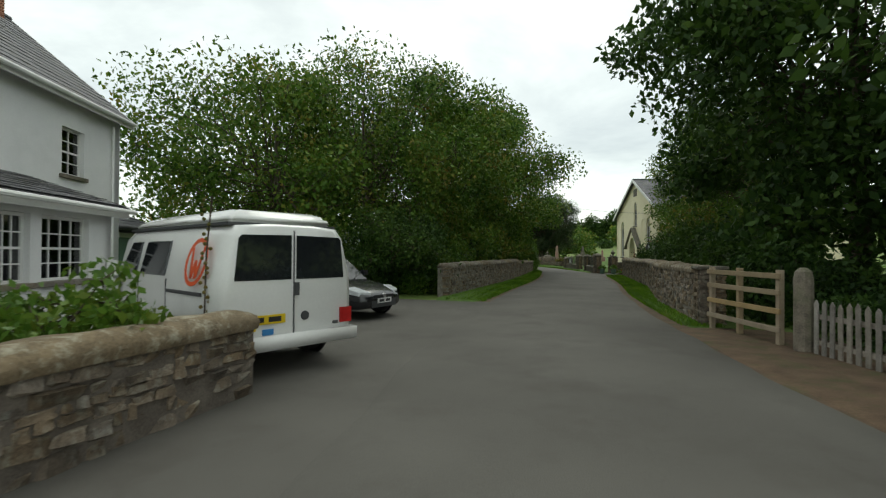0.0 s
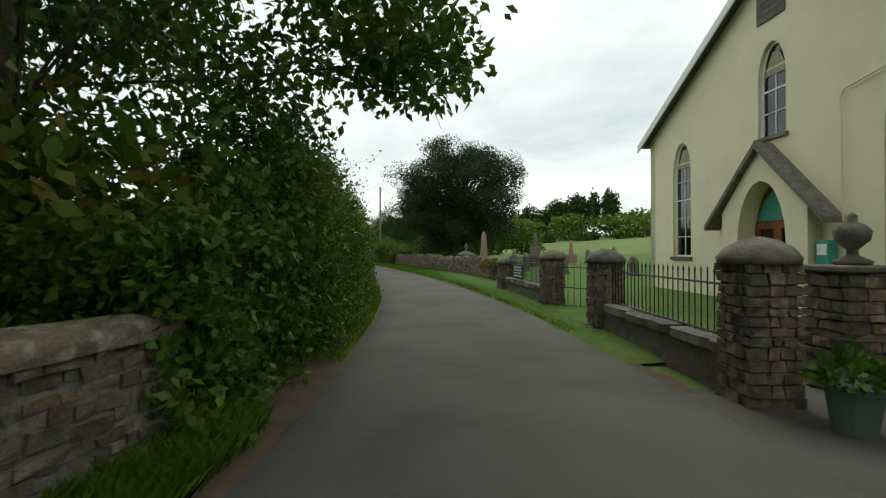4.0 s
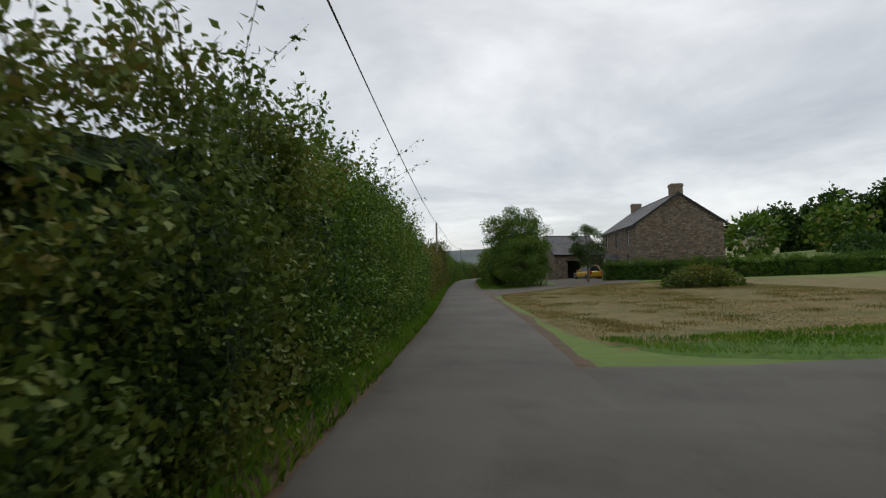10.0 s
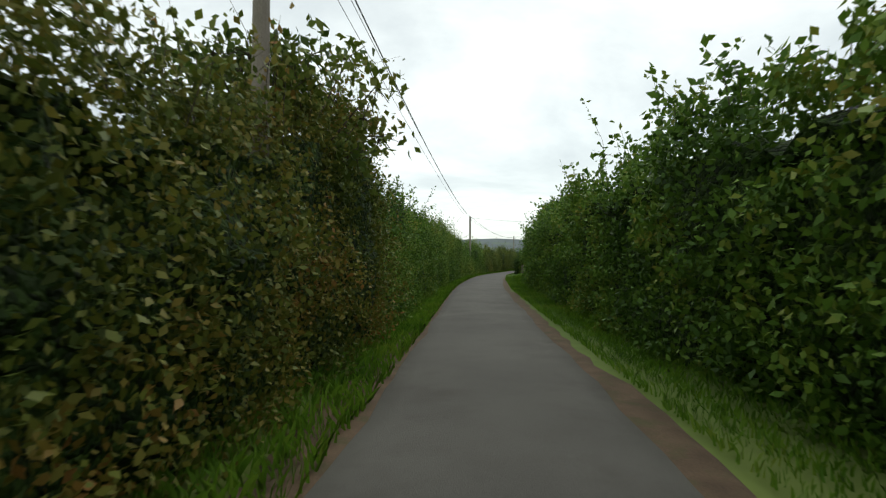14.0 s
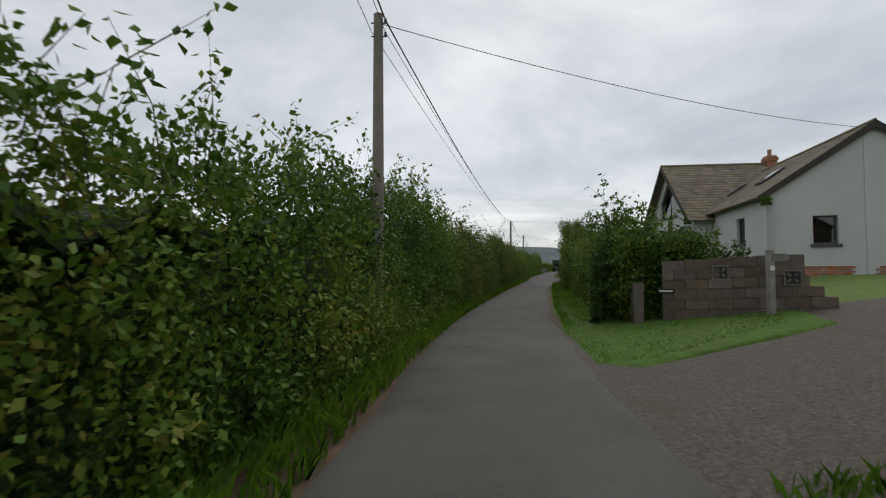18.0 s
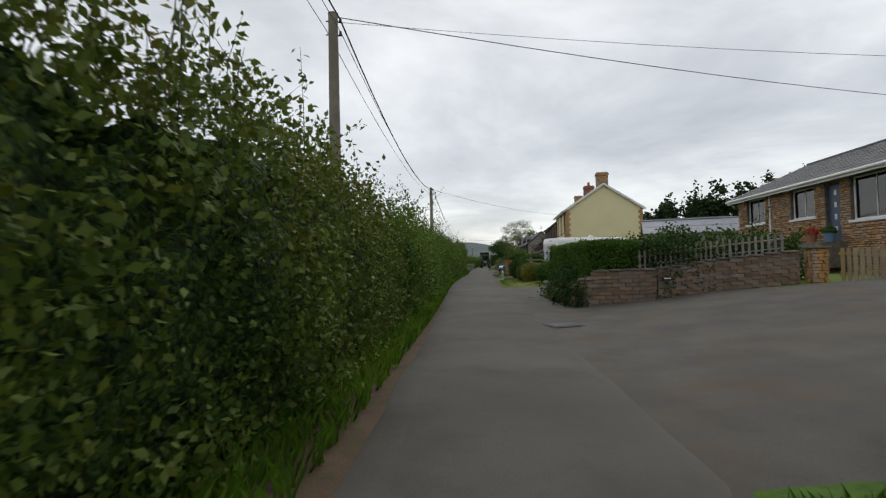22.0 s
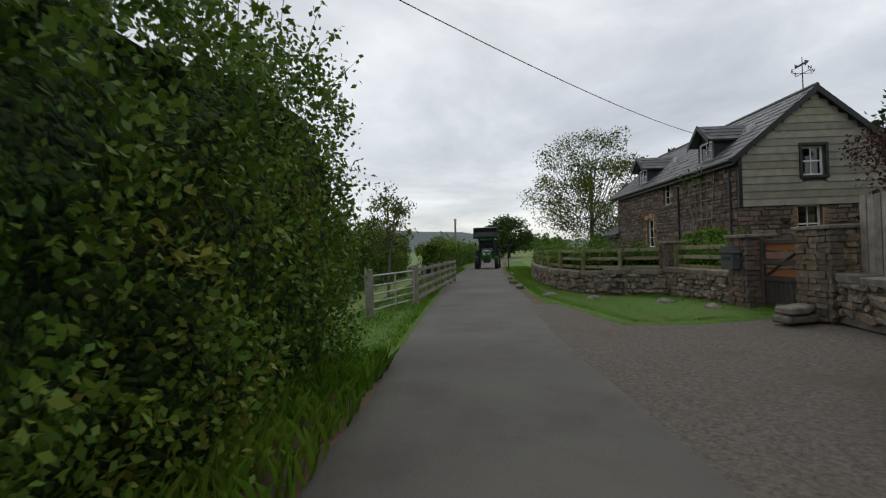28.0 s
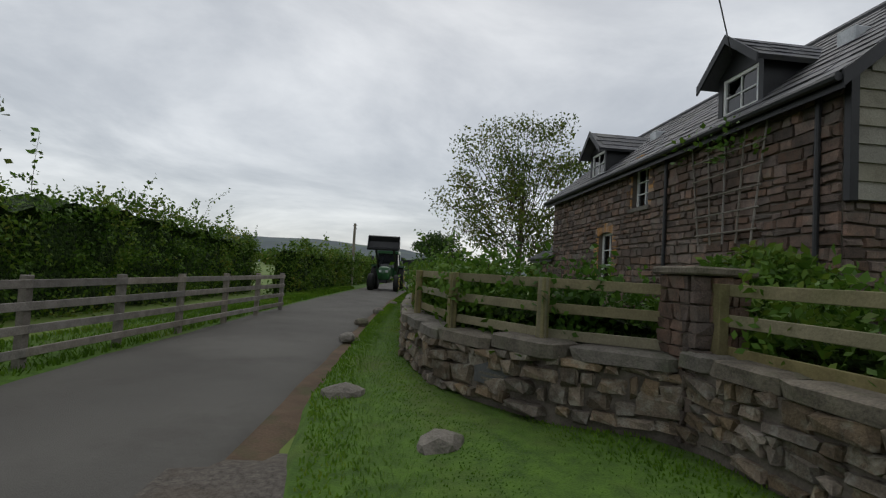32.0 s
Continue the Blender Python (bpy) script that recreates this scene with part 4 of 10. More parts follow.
blades("straw", scatter([(98.2, 2.4, 16), (101.4, 2.2, 16), (112, 2.1, 16), (116.5, 2.5, 16), (119.5, 4.9, 16), (121.6, 9, 15)], 170, 36, 0.05), 0.035, M["grass_dry"], "dry mown grass lying on the field", 36, 0.010)
hay = np.random.RandomState(45)
heap = scatter([(99.5, 2.6, 15), (116, 3.0, 15)], 0.42, 46, 0.04)
heap = np.repeat(heap, 150, 0) + hay.normal(0, 1, (len(heap) * 150, 3)) * [0.30, 0.22, 0.0]
heap[:, 2] += hay.uniform(0, 0.06, len(heap))
blades("cut_hay", heap, 0.05, M["grass_dry"], "raked tufts of cut hay left on the field", 47, 0.012)
blades("wild_grass", scatter([(125.8, 2.2, 4.6), (127.0, 1.9, 6.0), (133, 1.9, 3.4)], 300, 37), 0.20, GB, "tall grass beside the drive", 37)
blades("wall_grass", scatter([(174, 1.6, 2.4), (175.5, 1.45, 5.0), (177.0, 1.4, 5.6), (179, 1.45, 3.0), (203, 1.5, 3.0)], 330, 38, 0.08), 0.11, GB, "rough grass below the garden wall", 38)
blades("lawn_grass", scatter([(220.9, 1.9, 3.0), (222, 1.8, 3.8), (223, 1.8, 5.2), (226.5, 1.9, 5.2), (228.0, 2.6, 3.8)], 420, 39, 0.10), 0.05, GB, "short lawn grass", 39, 0.008)
blades("lawn_grass", scatter([(231.6, 2.1, 2.6), (232.8, 2.0, 3.8), (236.5, 2.0, 4.0), (248, 2.2, 4.3)], 420, 40, 0.10), 0.06, GB, "short lawn grass", 40, 0.008)
blades("lawn_grass", scatter([(258.2, 3.0, 6.2), (260.5, 2.5, 5.9), (263, 2.0, 4.4), (270, 1.9, 3.9), (285, 1.9, 3.7)], 1000, 41, 0.12), 0.05, GB, "short mown verge grass", 41, 0.008)
blades("gateway_grass", scatter([(256.5, -2.9, -1.2), (285, -2.8, -1.5)], 300, 42, 0.06), 0.12, GB, "grass before the field fence", 42)
blades("paddock_grass", scatter([(164, 1.8, 3.5), (170.3, 1.8, 3.3)], 260, 43), 0.13, GB, "weedy grass below the clipped hedge", 43)

# ---- hedges ----
LEFT = [(36, 3.2), (46, 2.8), (52, 2.5), (58, 2.2), (60, 2.1), (62, 2.45), (66, 2.55), (69.5, 2.4), (72, 2.75), (75, 2.9), (78, 2.75), (81, 2.35), (86, 2.7), (91, 2.6), (94, 3.1), (98, 3.4), (104, 3.2), (110, 2.5), (113.5, 2.4), (118, 2.65), (125, 2.4), (131, 2.6), (135, 3.0), (139, 4.1), (142, 3.2), (150, 3.2), (160, 3.2), (167, 3.3),
        (170, 2.3), (173, 2.5), (178, 2.9), (184, 2.6), (186, 2.45), (187.2, 2.75), (188.5, 2.4), (191.5, 2.4), (195, 2.85), (200, 3.0), (206, 2.8), (211, 2.5), (214, 2.6), (222, 2.8), (227, 2.9), (232, 2.7), (240, 2.85), (250, 3.0), (255, 3.6), (256.5, 3.4)]
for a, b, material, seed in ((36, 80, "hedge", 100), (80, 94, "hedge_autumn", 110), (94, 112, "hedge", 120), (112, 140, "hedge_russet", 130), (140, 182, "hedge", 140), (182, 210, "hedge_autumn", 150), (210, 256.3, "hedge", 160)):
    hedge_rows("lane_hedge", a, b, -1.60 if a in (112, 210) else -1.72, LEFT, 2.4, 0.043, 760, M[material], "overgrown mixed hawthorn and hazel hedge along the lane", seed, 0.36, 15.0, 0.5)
hedge_rows("lane_hedge", 131.5, 158, 2.9, [(131, 2.6), (135, 3.1), (142, 3.4), (158, 3.2)], 2.0, 0.062, 520, M["hedge"], "overgrown mixed hedge along the lane", 170, 0.40, 6.0)
hedge_rows("bramble_thicket", 83.2, 91.2, 2.95, [(83, 2.2), (85, 3.2), (88, 4.4), (91.2, 4.2)], 3.0, 0.05, 620, M["tree_leaf"], "thicket of elder and bramble swallowing the churchyard wall", 175, 0.5, 5.0, 0.3)
hedge_rows("bramble_bank", 77.2, 84.8, 3.1, [(77, 1.5), (78.5, 2.0), (80, 2.4), (84.8, 2.5)], 2.8, 0.05, 620, M["hedge"], "brambles and tall weeds over the churchyard wall", 176, 0.4, 4.0, 0.3)
hedge_rows("clipped_hedge", 157.5, 170.0, 3.5, [(157, 2.8), (167, 2.7), (170.5, 2.35)], 2.2, 0.045, 650, M["box_leaf"], "tall clipped dark green hedge", 180, 0.12, 0.3, 0.2)
hedge_rows("field_hedge", 277, 345, -2.4, [(277, 2.3), (345, 2.2)], 1.6, 0.075, 200, M["hedge"], "trimmed field hedge along the lane", 190, 0.15, 0.6)
hedge_rows("field_hedge", 262, 278, -4.6, [(262, 2.5), (270, 2.9), (278, 2.5)], 1.8, 0.06, 320, M["hedge"], "trimmed field hedge behind a rail fence", 195, 0.15, 1.0)

# ---- far hills ----
AZ = np.radians(np.linspace(-150, 75, 90))
prof = np.interp(np.degrees(AZ), [-150, -90, -60, -30, -8, 0, 8, 14, 20, 28, 45, 75], [50, 70, 85, 112, 132, 136, 128, 108, 70, 40, 30, 30])
rad = np.array([1300, 1500, 1700, 1950, 2250, 2600, 3000.0])
share = np.array([0.0, 0.06, 0.14, 0.34, 0.68, 1.0, 0.9])
hv = []
for k, a in enumerate(AZ):
    for d, s in zip(rad, share):
        x, y = 45 + d * math.sin(a), 255 + d * math.cos(a)
        hv.append((x, y, prof[k] * s + 7 * s * float(wave(np.array([x, y, 0.0]), 8, 700)) - 3))
me = bpy.data.meshes.new("hill")
nn = len(rad)
me.from_pydata(hv, [], [(i * nn + j, (i + 1) * nn + j, (i + 1) * nn + j + 1, i * nn + j + 1) for i in range(len(AZ) - 1) for j in range(nn - 1)])
# The haze of distance is put into the hill's blue-grey colour.
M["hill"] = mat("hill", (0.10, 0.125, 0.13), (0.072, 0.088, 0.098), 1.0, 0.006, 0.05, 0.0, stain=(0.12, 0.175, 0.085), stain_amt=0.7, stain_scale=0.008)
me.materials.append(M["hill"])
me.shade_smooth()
tagged(new("hill", me), "long moorland hill with fields, distance haze in its blue-grey colour", "hill", kind="structure")


def far_wood(name, points, height, seed, material, label, leaf=0.55, per=700):
    r = np.random.RandomState(seed)
    pts = []
    for x, y, s, *top in points:
        g = r.normal(0, 1, (per, 3))
        g /= np.linalg.norm(g, axis=1, keepdims=True)
        g *= (r.uniform(0.15, 1, per) ** 0.4)[:, None] * np.array([s, s, height * 0.5 * r.uniform(0.8, 1.15)])
        g *= (1 + 0.25 * wave(g, seed + int(x) % 17, s * 1.2))[:, None]
        pts.append(g + np.array([x, y, top[0] - height * 0.5 if top else float(land_z(np.array(x), np.array(y))) + height * 0.48]))
    ob = new(name, soup(name, leaf_quads(np.concatenate(pts), leaf, seed, 0.3, 1.2), 4, material))
    return tagged(ob, label, "trees", kind="stuff")


rw = np.random.RandomState(9)
far_wood("distant_trees", [(110 + rw.uniform(-25, 25) + k * 3.2, 190 - k * 4.5 + rw.uniform(-8, 8), rw.uniform(4, 7)) for k in range(34)], 9, 201, M["tree_leaf"], "rounded oaks along a distant field edge", 0.9, 700)
far_wood("distant_trees", [(80 + k * 9 + rw.uniform(-3, 3), 160 + rw.uniform(-6, 6), rw.uniform(2.5, 4)) for k in range(16)], 3.0, 202, M["dark_leaf"], "hedgerow across the pasture", 0.6, 500)
far_wood("distant_trees", [(42, 104, 3.2), (46, 100, 3.0), (50, 103, 3.2), (55, 101, 3.0)], 6.0, 205, M["tree_leaf"], "small trees beyond the churchyard", 0.4, 1500)
far_wood("distant_trees", [(104 + k * 2.4 + rw.uniform(-2, 2), 220 - k * 2.0 + rw.uniform(-3, 3), rw.uniform(2.5, 4.5), 17 + k * 0.55 + rw.uniform(-2, 1.5)) for k in range(17)], 15, 206, M["dark_leaf"], "dark wood on the hillside above the farm", 0.7, 1600)
far_wood("conifer_wood", [(104 + k * 1.9 + rw.uniform(-1, 1), 342 - k * 1.15 + rw.uniform(-4, 4), rw.uniform(2.2, 4), 15.5 + k * 0.24 + rw.uniform(-1.2, 1.2)) for k in range(40)], 19, 203, M["yew"], "dark conifer plantation on the rise", 0.8, 1500)
far_wood("distant_trees", [(-60 + k * 13 + rw.uniform(-5, 5), 520 + rw.uniform(-60, 60), rw.uniform(4, 7)) for k in range(30)], 7, 204, M["tree_leaf"], "trees and hedges across the valley", 1.3, 350)


# ---- trees ----
def stand(x, y):
    return pose(x, y, gz(x, y), 0, 0, 0)


T = tree
T("sycamore_tree", stand(*spot(22, -7.5)), 12.0, 5.4, 2.2, 0.28, 0.12, 52000, M["tree_leaf"], "broad green tree behind the bridge parapet", 301, low=0.3)
T("sycamore_tree", stand(*spot(17.5, -8.4)), 11.0, 4.6, 2.0, 0.25, 0.10, 40000, M["tree_leaf"], "full green sycamore behind the parapet", 329, low=0.25)
T("ash_tree", stand(*spot(15, -11.0)), 10.0, 5.0, 2.2, 0.26, 0.11, 30000, M["tree_leaf"], "full green tree beyond the forecourt", 302, low=0.3)
T("hazel_tree", stand(*spot(29, -6.0)), 12.5, 5.0, 1.6, 0.22, 0.12, 56000, M["tree_leaf"], "leafy tree overhanging the parapet", 303, low=0.3)
T("hazel_tree", stand(*spot(35.5, -5.2)), 12.0, 4.8, 1.4, 0.20, 0.12, 56000, M["tree_leaf"], "leafy tree at the end of the parapet", 304, low=0.25)
T("ash_tree", stand(*spot(30, -14)), 12.0, 5.2, 3.0, 0.28, 0.16, 12000, M["tree_leaf"], "tall thin-leaved ash behind the other trees", 305, gap=0.45)
T("ash_tree", stand(*spot(20, -17)), 10.5, 5.5, 3.0, 0.28, 0.18, 11000, M["tree_leaf"], "round green tree at the back of the garden", 306)
T("laurel_bush", stand(*spot(14.8, -5.6)), 3.3, 2.2, 0.5, 0.08, 0.075, 20000, M["dark_leaf"], "dense grey-green shrub behind the parked cars", 307, low=0.1, clumps=70, category="shrub")
T("maple_tree", stand(*spot(13.0, 8.2)), 12.5, 5.0, 2.4, 0.3, 0.14, 54000, M["dark_leaf"], "dark maple overhanging the wall and gate", 308, low=0.35)
T("maple_tree", stand(*spot(5.0, 11.0)), 13.5, 5.8, 2.4, 0.32, 0.15, 54000, M["dark_leaf"], "tall dark maple above the picket fence", 309, low=0.25)
T("ash_tree", stand(*spot(21.0, 7.8)), 9.0, 3.4, 1.6, 0.16, 0.085, 34000, M["tree_leaf"], "light ash sapling behind the wall", 310, low=0.35)
T("ash_tree", stand(*spot(26.6, 8.9)), 10.0, 4.0, 1.2, 0.2, 0.085, 46000, M["tree_leaf"], "dense green ash behind the end of the wall", 328, low=0.12, clumps=110, gap=0.4)
T("willow_bush", stand(*spot(27.5, 6.9)), 4.6, 1.7, 0.8, 0.07, 0.07, 2600, M["tree_leaf"], "open willow bush beside the forecourt wall", 311, low=0.3, clumps=36, category="shrub")
T("yew_tree", stand(*spot(68.3, 7.6)), 10.6, 5.5, 1.2, 0.55, 0.085, 150000, M["yew"], "large dark churchyard yew", 312, low=0.9, clumps=230, gap=0.40)
T("hawthorn_tree", stand(33.6, 89.4), 8.0, 3.6, 1.2, 0.18, 0.09, 32000, M["hedge_autumn"], "broad hawthorn beyond the churchyard wall", 313, low=0.15)
T("hawthorn_tree", stand(37.6, 87.6), 6.0, 3.0, 1.0, 0.14, 0.09, 20000, M["tree_leaf"], "smaller hawthorn beyond the churchyard wall", 332, low=0.1)
T("elder_bush", stand(*spot(87.8, 5.3)), 6.0, 2.6, 0.8, 0.12, 0.085, 32000, M["dark_leaf"], "elder bush at the field entrance", 314, low=0.1, category="shrub")
T("bramble_bush", stand(*spot(84.3, 4.9)), 2.9, 2.7, 0.4, 0.06, 0.07, 18000, M["hedge"], "brambles over the churchyard wall", 315, squash=1.5, low=0.1, category="shrub")
T("hawthorn_tree", stand(*spot(85.6, 6.3)), 7.4, 2.6, 1.0, 0.13, 0.08, 24000, M["dark_leaf"], "upright thorn with thin top shoots", 316, low=0.25)
T("cherry_tree", stand(30.9, 138.6), 7.4, 2.4, 1.3, 0.15, 0.09, 17000, M["tree_leaf"], "round-headed garden tree by the farm drive", 317, low=0.3)
T("laurel_bush", stand(*spot(132.1, 4.68)), 2.9, 1.9, 0.4, 0.07, 0.09, 11000, M["dark_leaf"], "laurel bush beside the farm drive", 318, low=0.1, category="shrub")
T("laurel_bush", stand(*spot(130.6, 6.72)), 2.7, 1.5, 0.4, 0.07, 0.09, 8000, M["dark_leaf"], "laurel bush beside the farm drive", 319, low=0.1, category="shrub")
T("apple_tree", stand(35.6, 132.6), 5.0, 1.35, 1.2, 0.10, 0.075, 8000, M["dark_leaf"], "small clipped tree before the farmhouse", 320, low=0.9)
T("hedge_oak", stand(*spot(137.5, -3.0)), 5.0, 1.8, 2.4, 0.14, 0.10, 5200, M["hedge_autumn"], "browning oak standing in the hedge", 321, low=0.8)
T("holm_oak", stand(33.5, 177.6), 6.3, 1.7, 2.8, 0.16, 0.06, 22000, M["dark_leaf"], "dark round tree above the clipped hedge", 322, low=1.3)
T("rowan_tree", stand(*spot(279.0, 7.67)), 8.8, 3.5, 2.2, 0.19, 0.09, 19000, M["hedge_autumn"], "thinly leaved garden tree beside the cottage", 324, low=0.7, clumps=90, gap=0.5)
T("rowan_tree", stand(52.3, 290.3), 3.9, 0.75, 1.5, 0.05, 0.065, 1500, M["hedge_autumn"], "slender rowan with red-brown leaves", 325, low=0.8, clumps=30)
T("plum_tree", stand(63.8, 282.2), 4.7, 2.1, 1.2, 0.10, 0.055, 22000, M["purple"], "purple-leaved plum tree behind the fence", 326, low=0.6, clumps=70)
T("oak_tree", stand(*spot(330.1, 0.21)), 8.0, 4.6, 2.0, 0.35, 0.28, 7000, M["dark_leaf"], "round dark oak beside the lane", 327, low=0.5)

# ---- poles and wires ----
POLES = [(21.8, 85.9, 6.6), (22.5, 142.3, 6.75), (25.9, 185.15, 6.1), (34.7, 223.8, 6.1), (39.6, 242.8, 5.95)]
END = tuple(float(v) for v in spot(253, -2.6))


def pole(x, y, top, label, arms=()):
    root = thing("utility_pole", stand(x, y), label, "utility pole", "poles along the lane")
    part("shaft", tube((0, 0, -0.3), (0, 0, top), 0.125, 0.085, 12), M["pole"], root)
    part("cap", tube((0, 0, top), (0, 0, top + 0.03), 0.095, 0.05, 12), M["steel"], root, "metal pole cap")
    for k, z in enumerate((top - 0.15, top - 0.4)):
        bm = tube((-0.13, 0, z), (0.13, 0, z), 0.012, 0.012, 6)
        add_tube(bm, (0.13, 0, z), (0.13, 0, z + 0.08), 0.03, 0.022, 8)
        part("bracket", bm, M["black"], root)
    part("plate", box(-0.05, -0.135, 1.9, 0.05, -0.122, 2.15), M["steel"], root, "small metal number plate")
    for z in arms:
        part("step", tube((-0.22, 0, z), (0.22, 0, z), 0.012, 0.012, 6), M["black"], root)
    return root


for k, (x, y, top) in enumerate(POLES):
    pole(x, y, top, "weathered wooden telephone pole rising from the hedge", (top - 1.0, top - 1.3) if k in (1, 4) else ())
pole(27.0, 85.6, 8.9, "weathered wooden power pole beyond the churchyard")
pole(*END, 4.7, "wooden pole behind the hedge")
pole(*(float(v) for v in spot(289, -2.6)), 4.6, "distant wooden pole standing beside the lane")
tr = pole(*(float(v) for v in spot(83.6, 14.0)), 6.0, "wooden pole carrying a transformer and crossarm")
part("crossarm", box(-0.75, -0.06, 5.75, 0.75, 0.06, 5.87), M["wood_grey"], tr)
for dx in (-0.7, 0, 0.7):
    part("insulator", lathe([(0.03, 5.87), (0.06, 5.9), (0.03, 5.95), (0.06, 5.99), (0.02, 6.05)], 10), M["white_paint"], tr).location = (dx, 0, 0)
part("transformer", box(-0.28, -0.5, 4.7, 0.28, -0.1, 5.25, 0.04), M["steel"], tr, "grey steel transformer box")


def wire(a, b, sag, r=0.011):
    a, b = Vector(a), Vector(b)
    pts = [a.lerp(b, k / 14) - Vector((0, 0, sag * 4 * (k / 14) * (1 - k / 14))) for k in range(15)]
    return polytube(pts, r, 4)


def run(places, sag, label, r=0.011):
    root = thing("overhead_wire", Matrix(), label, "wire")
    for a, b in zip(places, places[1:]):
        part("span", wire(a, b, sag, r), M["black"], root)
    return root


top = [(x, y, z) for x, y, z in POLES] + [(*END, 4.6)]
first = (float(spot(35, -3.6)[0]), float(spot(35, -3.6)[1]), 6.4)
run([first] + [(x + 0.13, y, z - 0.1) for x, y, z in top], 0.8, "black telephone wire slung from pole to pole", 0.016)
run([(first[0] + 0.4, first[1], 6.7)] + [(x + 0.13, y, z - 0.32) for x, y, z in top], 0.55, "thin telephone wire slung from pole to pole", 0.007)
run([(x - 0.13, y, z - 0.3) for x, y, z in top[1:]], 0.5, "thin telephone wire slung from pole to pole", 0.007)
run([first, (24.75, 34.5, 4.95)], 0.4, "service wire to the chapel", 0.010)
run([(-10, 66, 10.5), (27.0, 85.6, 8.8), (37.6, 85.5, 6.0)], 0.6, "power line crossing the lane", 0.009)
run([(-10, 67, 10.2), (27.0, 85.6, 8.5)], 0.7, "power line crossing the lane", 0.009)
q5, q6, q3 = POLES[3], POLES[4], POLES[2]
run([(q5[0], q5[1], 6.05), (62, 229, 7.2)], 0.3, "service wire over the bungalow", 0.010)
run([(q5[0], q5[1], 5.95), (62, 222, 6.2)], 0.4, "service wire over the drive", 0.005)
run([(q6[0], q6[1], 5.85), (54.6, 257.5, 5.8)], 0.3, "service wire to the cream house", 0.008)
run([(q3[0], q3[1], 5.95), (41.4, 192.0, 6.1)], 0.3, "service wire to the grey house", 0.009)
run([(*END, 4.6), (62.9, 289.3, 5.2)], 0.25, "service wire to the stone cottage", 0.009)


# ---- walls and houses: makers ----
def stone_mesh(name, seed, material, rough=0.12):
    """A rough block of unit size, centred on its base."""
    r = random.Random(seed)
    bm = bmesh.new()
    add_box(bm, -0.5, -0.5, 0, 0.5, 0.5, 1)
    bmesh.ops.bevel(bm, geom=bm.edges[:], offset=0.14, segments=1, affect="EDGES")
    for v in bm.verts:
        v.co += Vector((r.uniform(-rough, rough), r.uniform(-rough, rough), r.uniform(-rough, rough)))
    me = bpy.data.meshes.new(name)
    bm.to_mesh(me)
    bm.free()
    me.materials.append(material)
    return me


STONES = [stone_mesh("stone", k, M["stone"]) for k in range(8)]


def cope_mesh(seed):
    """A rough coping block with a worn, rounded and uneven top; one unit long, wide and high."""
    r = random.Random(seed)
    prof = [(-0.5, 0), (-0.52, 0.4), (-0.44, 0.74), (-0.22, 0.95), (0.05, 1.0), (0.28, 0.92), (0.46, 0.70), (0.52, 0.36), (0.5, 0)]
    nx = 7
    verts = [(i / (nx - 1) - 0.5, y * (1 + r.uniform(-0.05, 0.05)), max(0, z + (r.uniform(-0.10, 0.08) if z > 0 else 0) - (0.10 if i in (0, nx - 1) and z > 0 else 0))) for i in range(nx) for y, z in prof]
    k = len(prof)
    faces = [(i * k + j, (i + 1) * k + j, (i + 1) * k + j + 1, i * k + j + 1) for i in range(nx - 1) for j in range(k - 1)]
    faces += [tuple(range(k)), tuple(range((nx - 1) * k, nx * k))[::-1]]
    me = bpy.data.meshes.new("coping_stone")
    me.from_pydata(verts, [], [f[::-1] for f in faces])
    me.materials.append(M["cope"])
    me.shade_smooth()
    return me


COPES = [cope_mesh(60 + k) for k in range(5)]
CAPS = [stone_mesh("coping_stone", k + 20, M["cap"], 0.035) for k in range(5)]


def lay(name, me, parent, m, sx, sy, sz):
    ob = new(name, me)
    ob.parent = parent
    ob.matrix_world = m @ Matrix.Diagonal((sx, sy, sz, 1))
    return ob


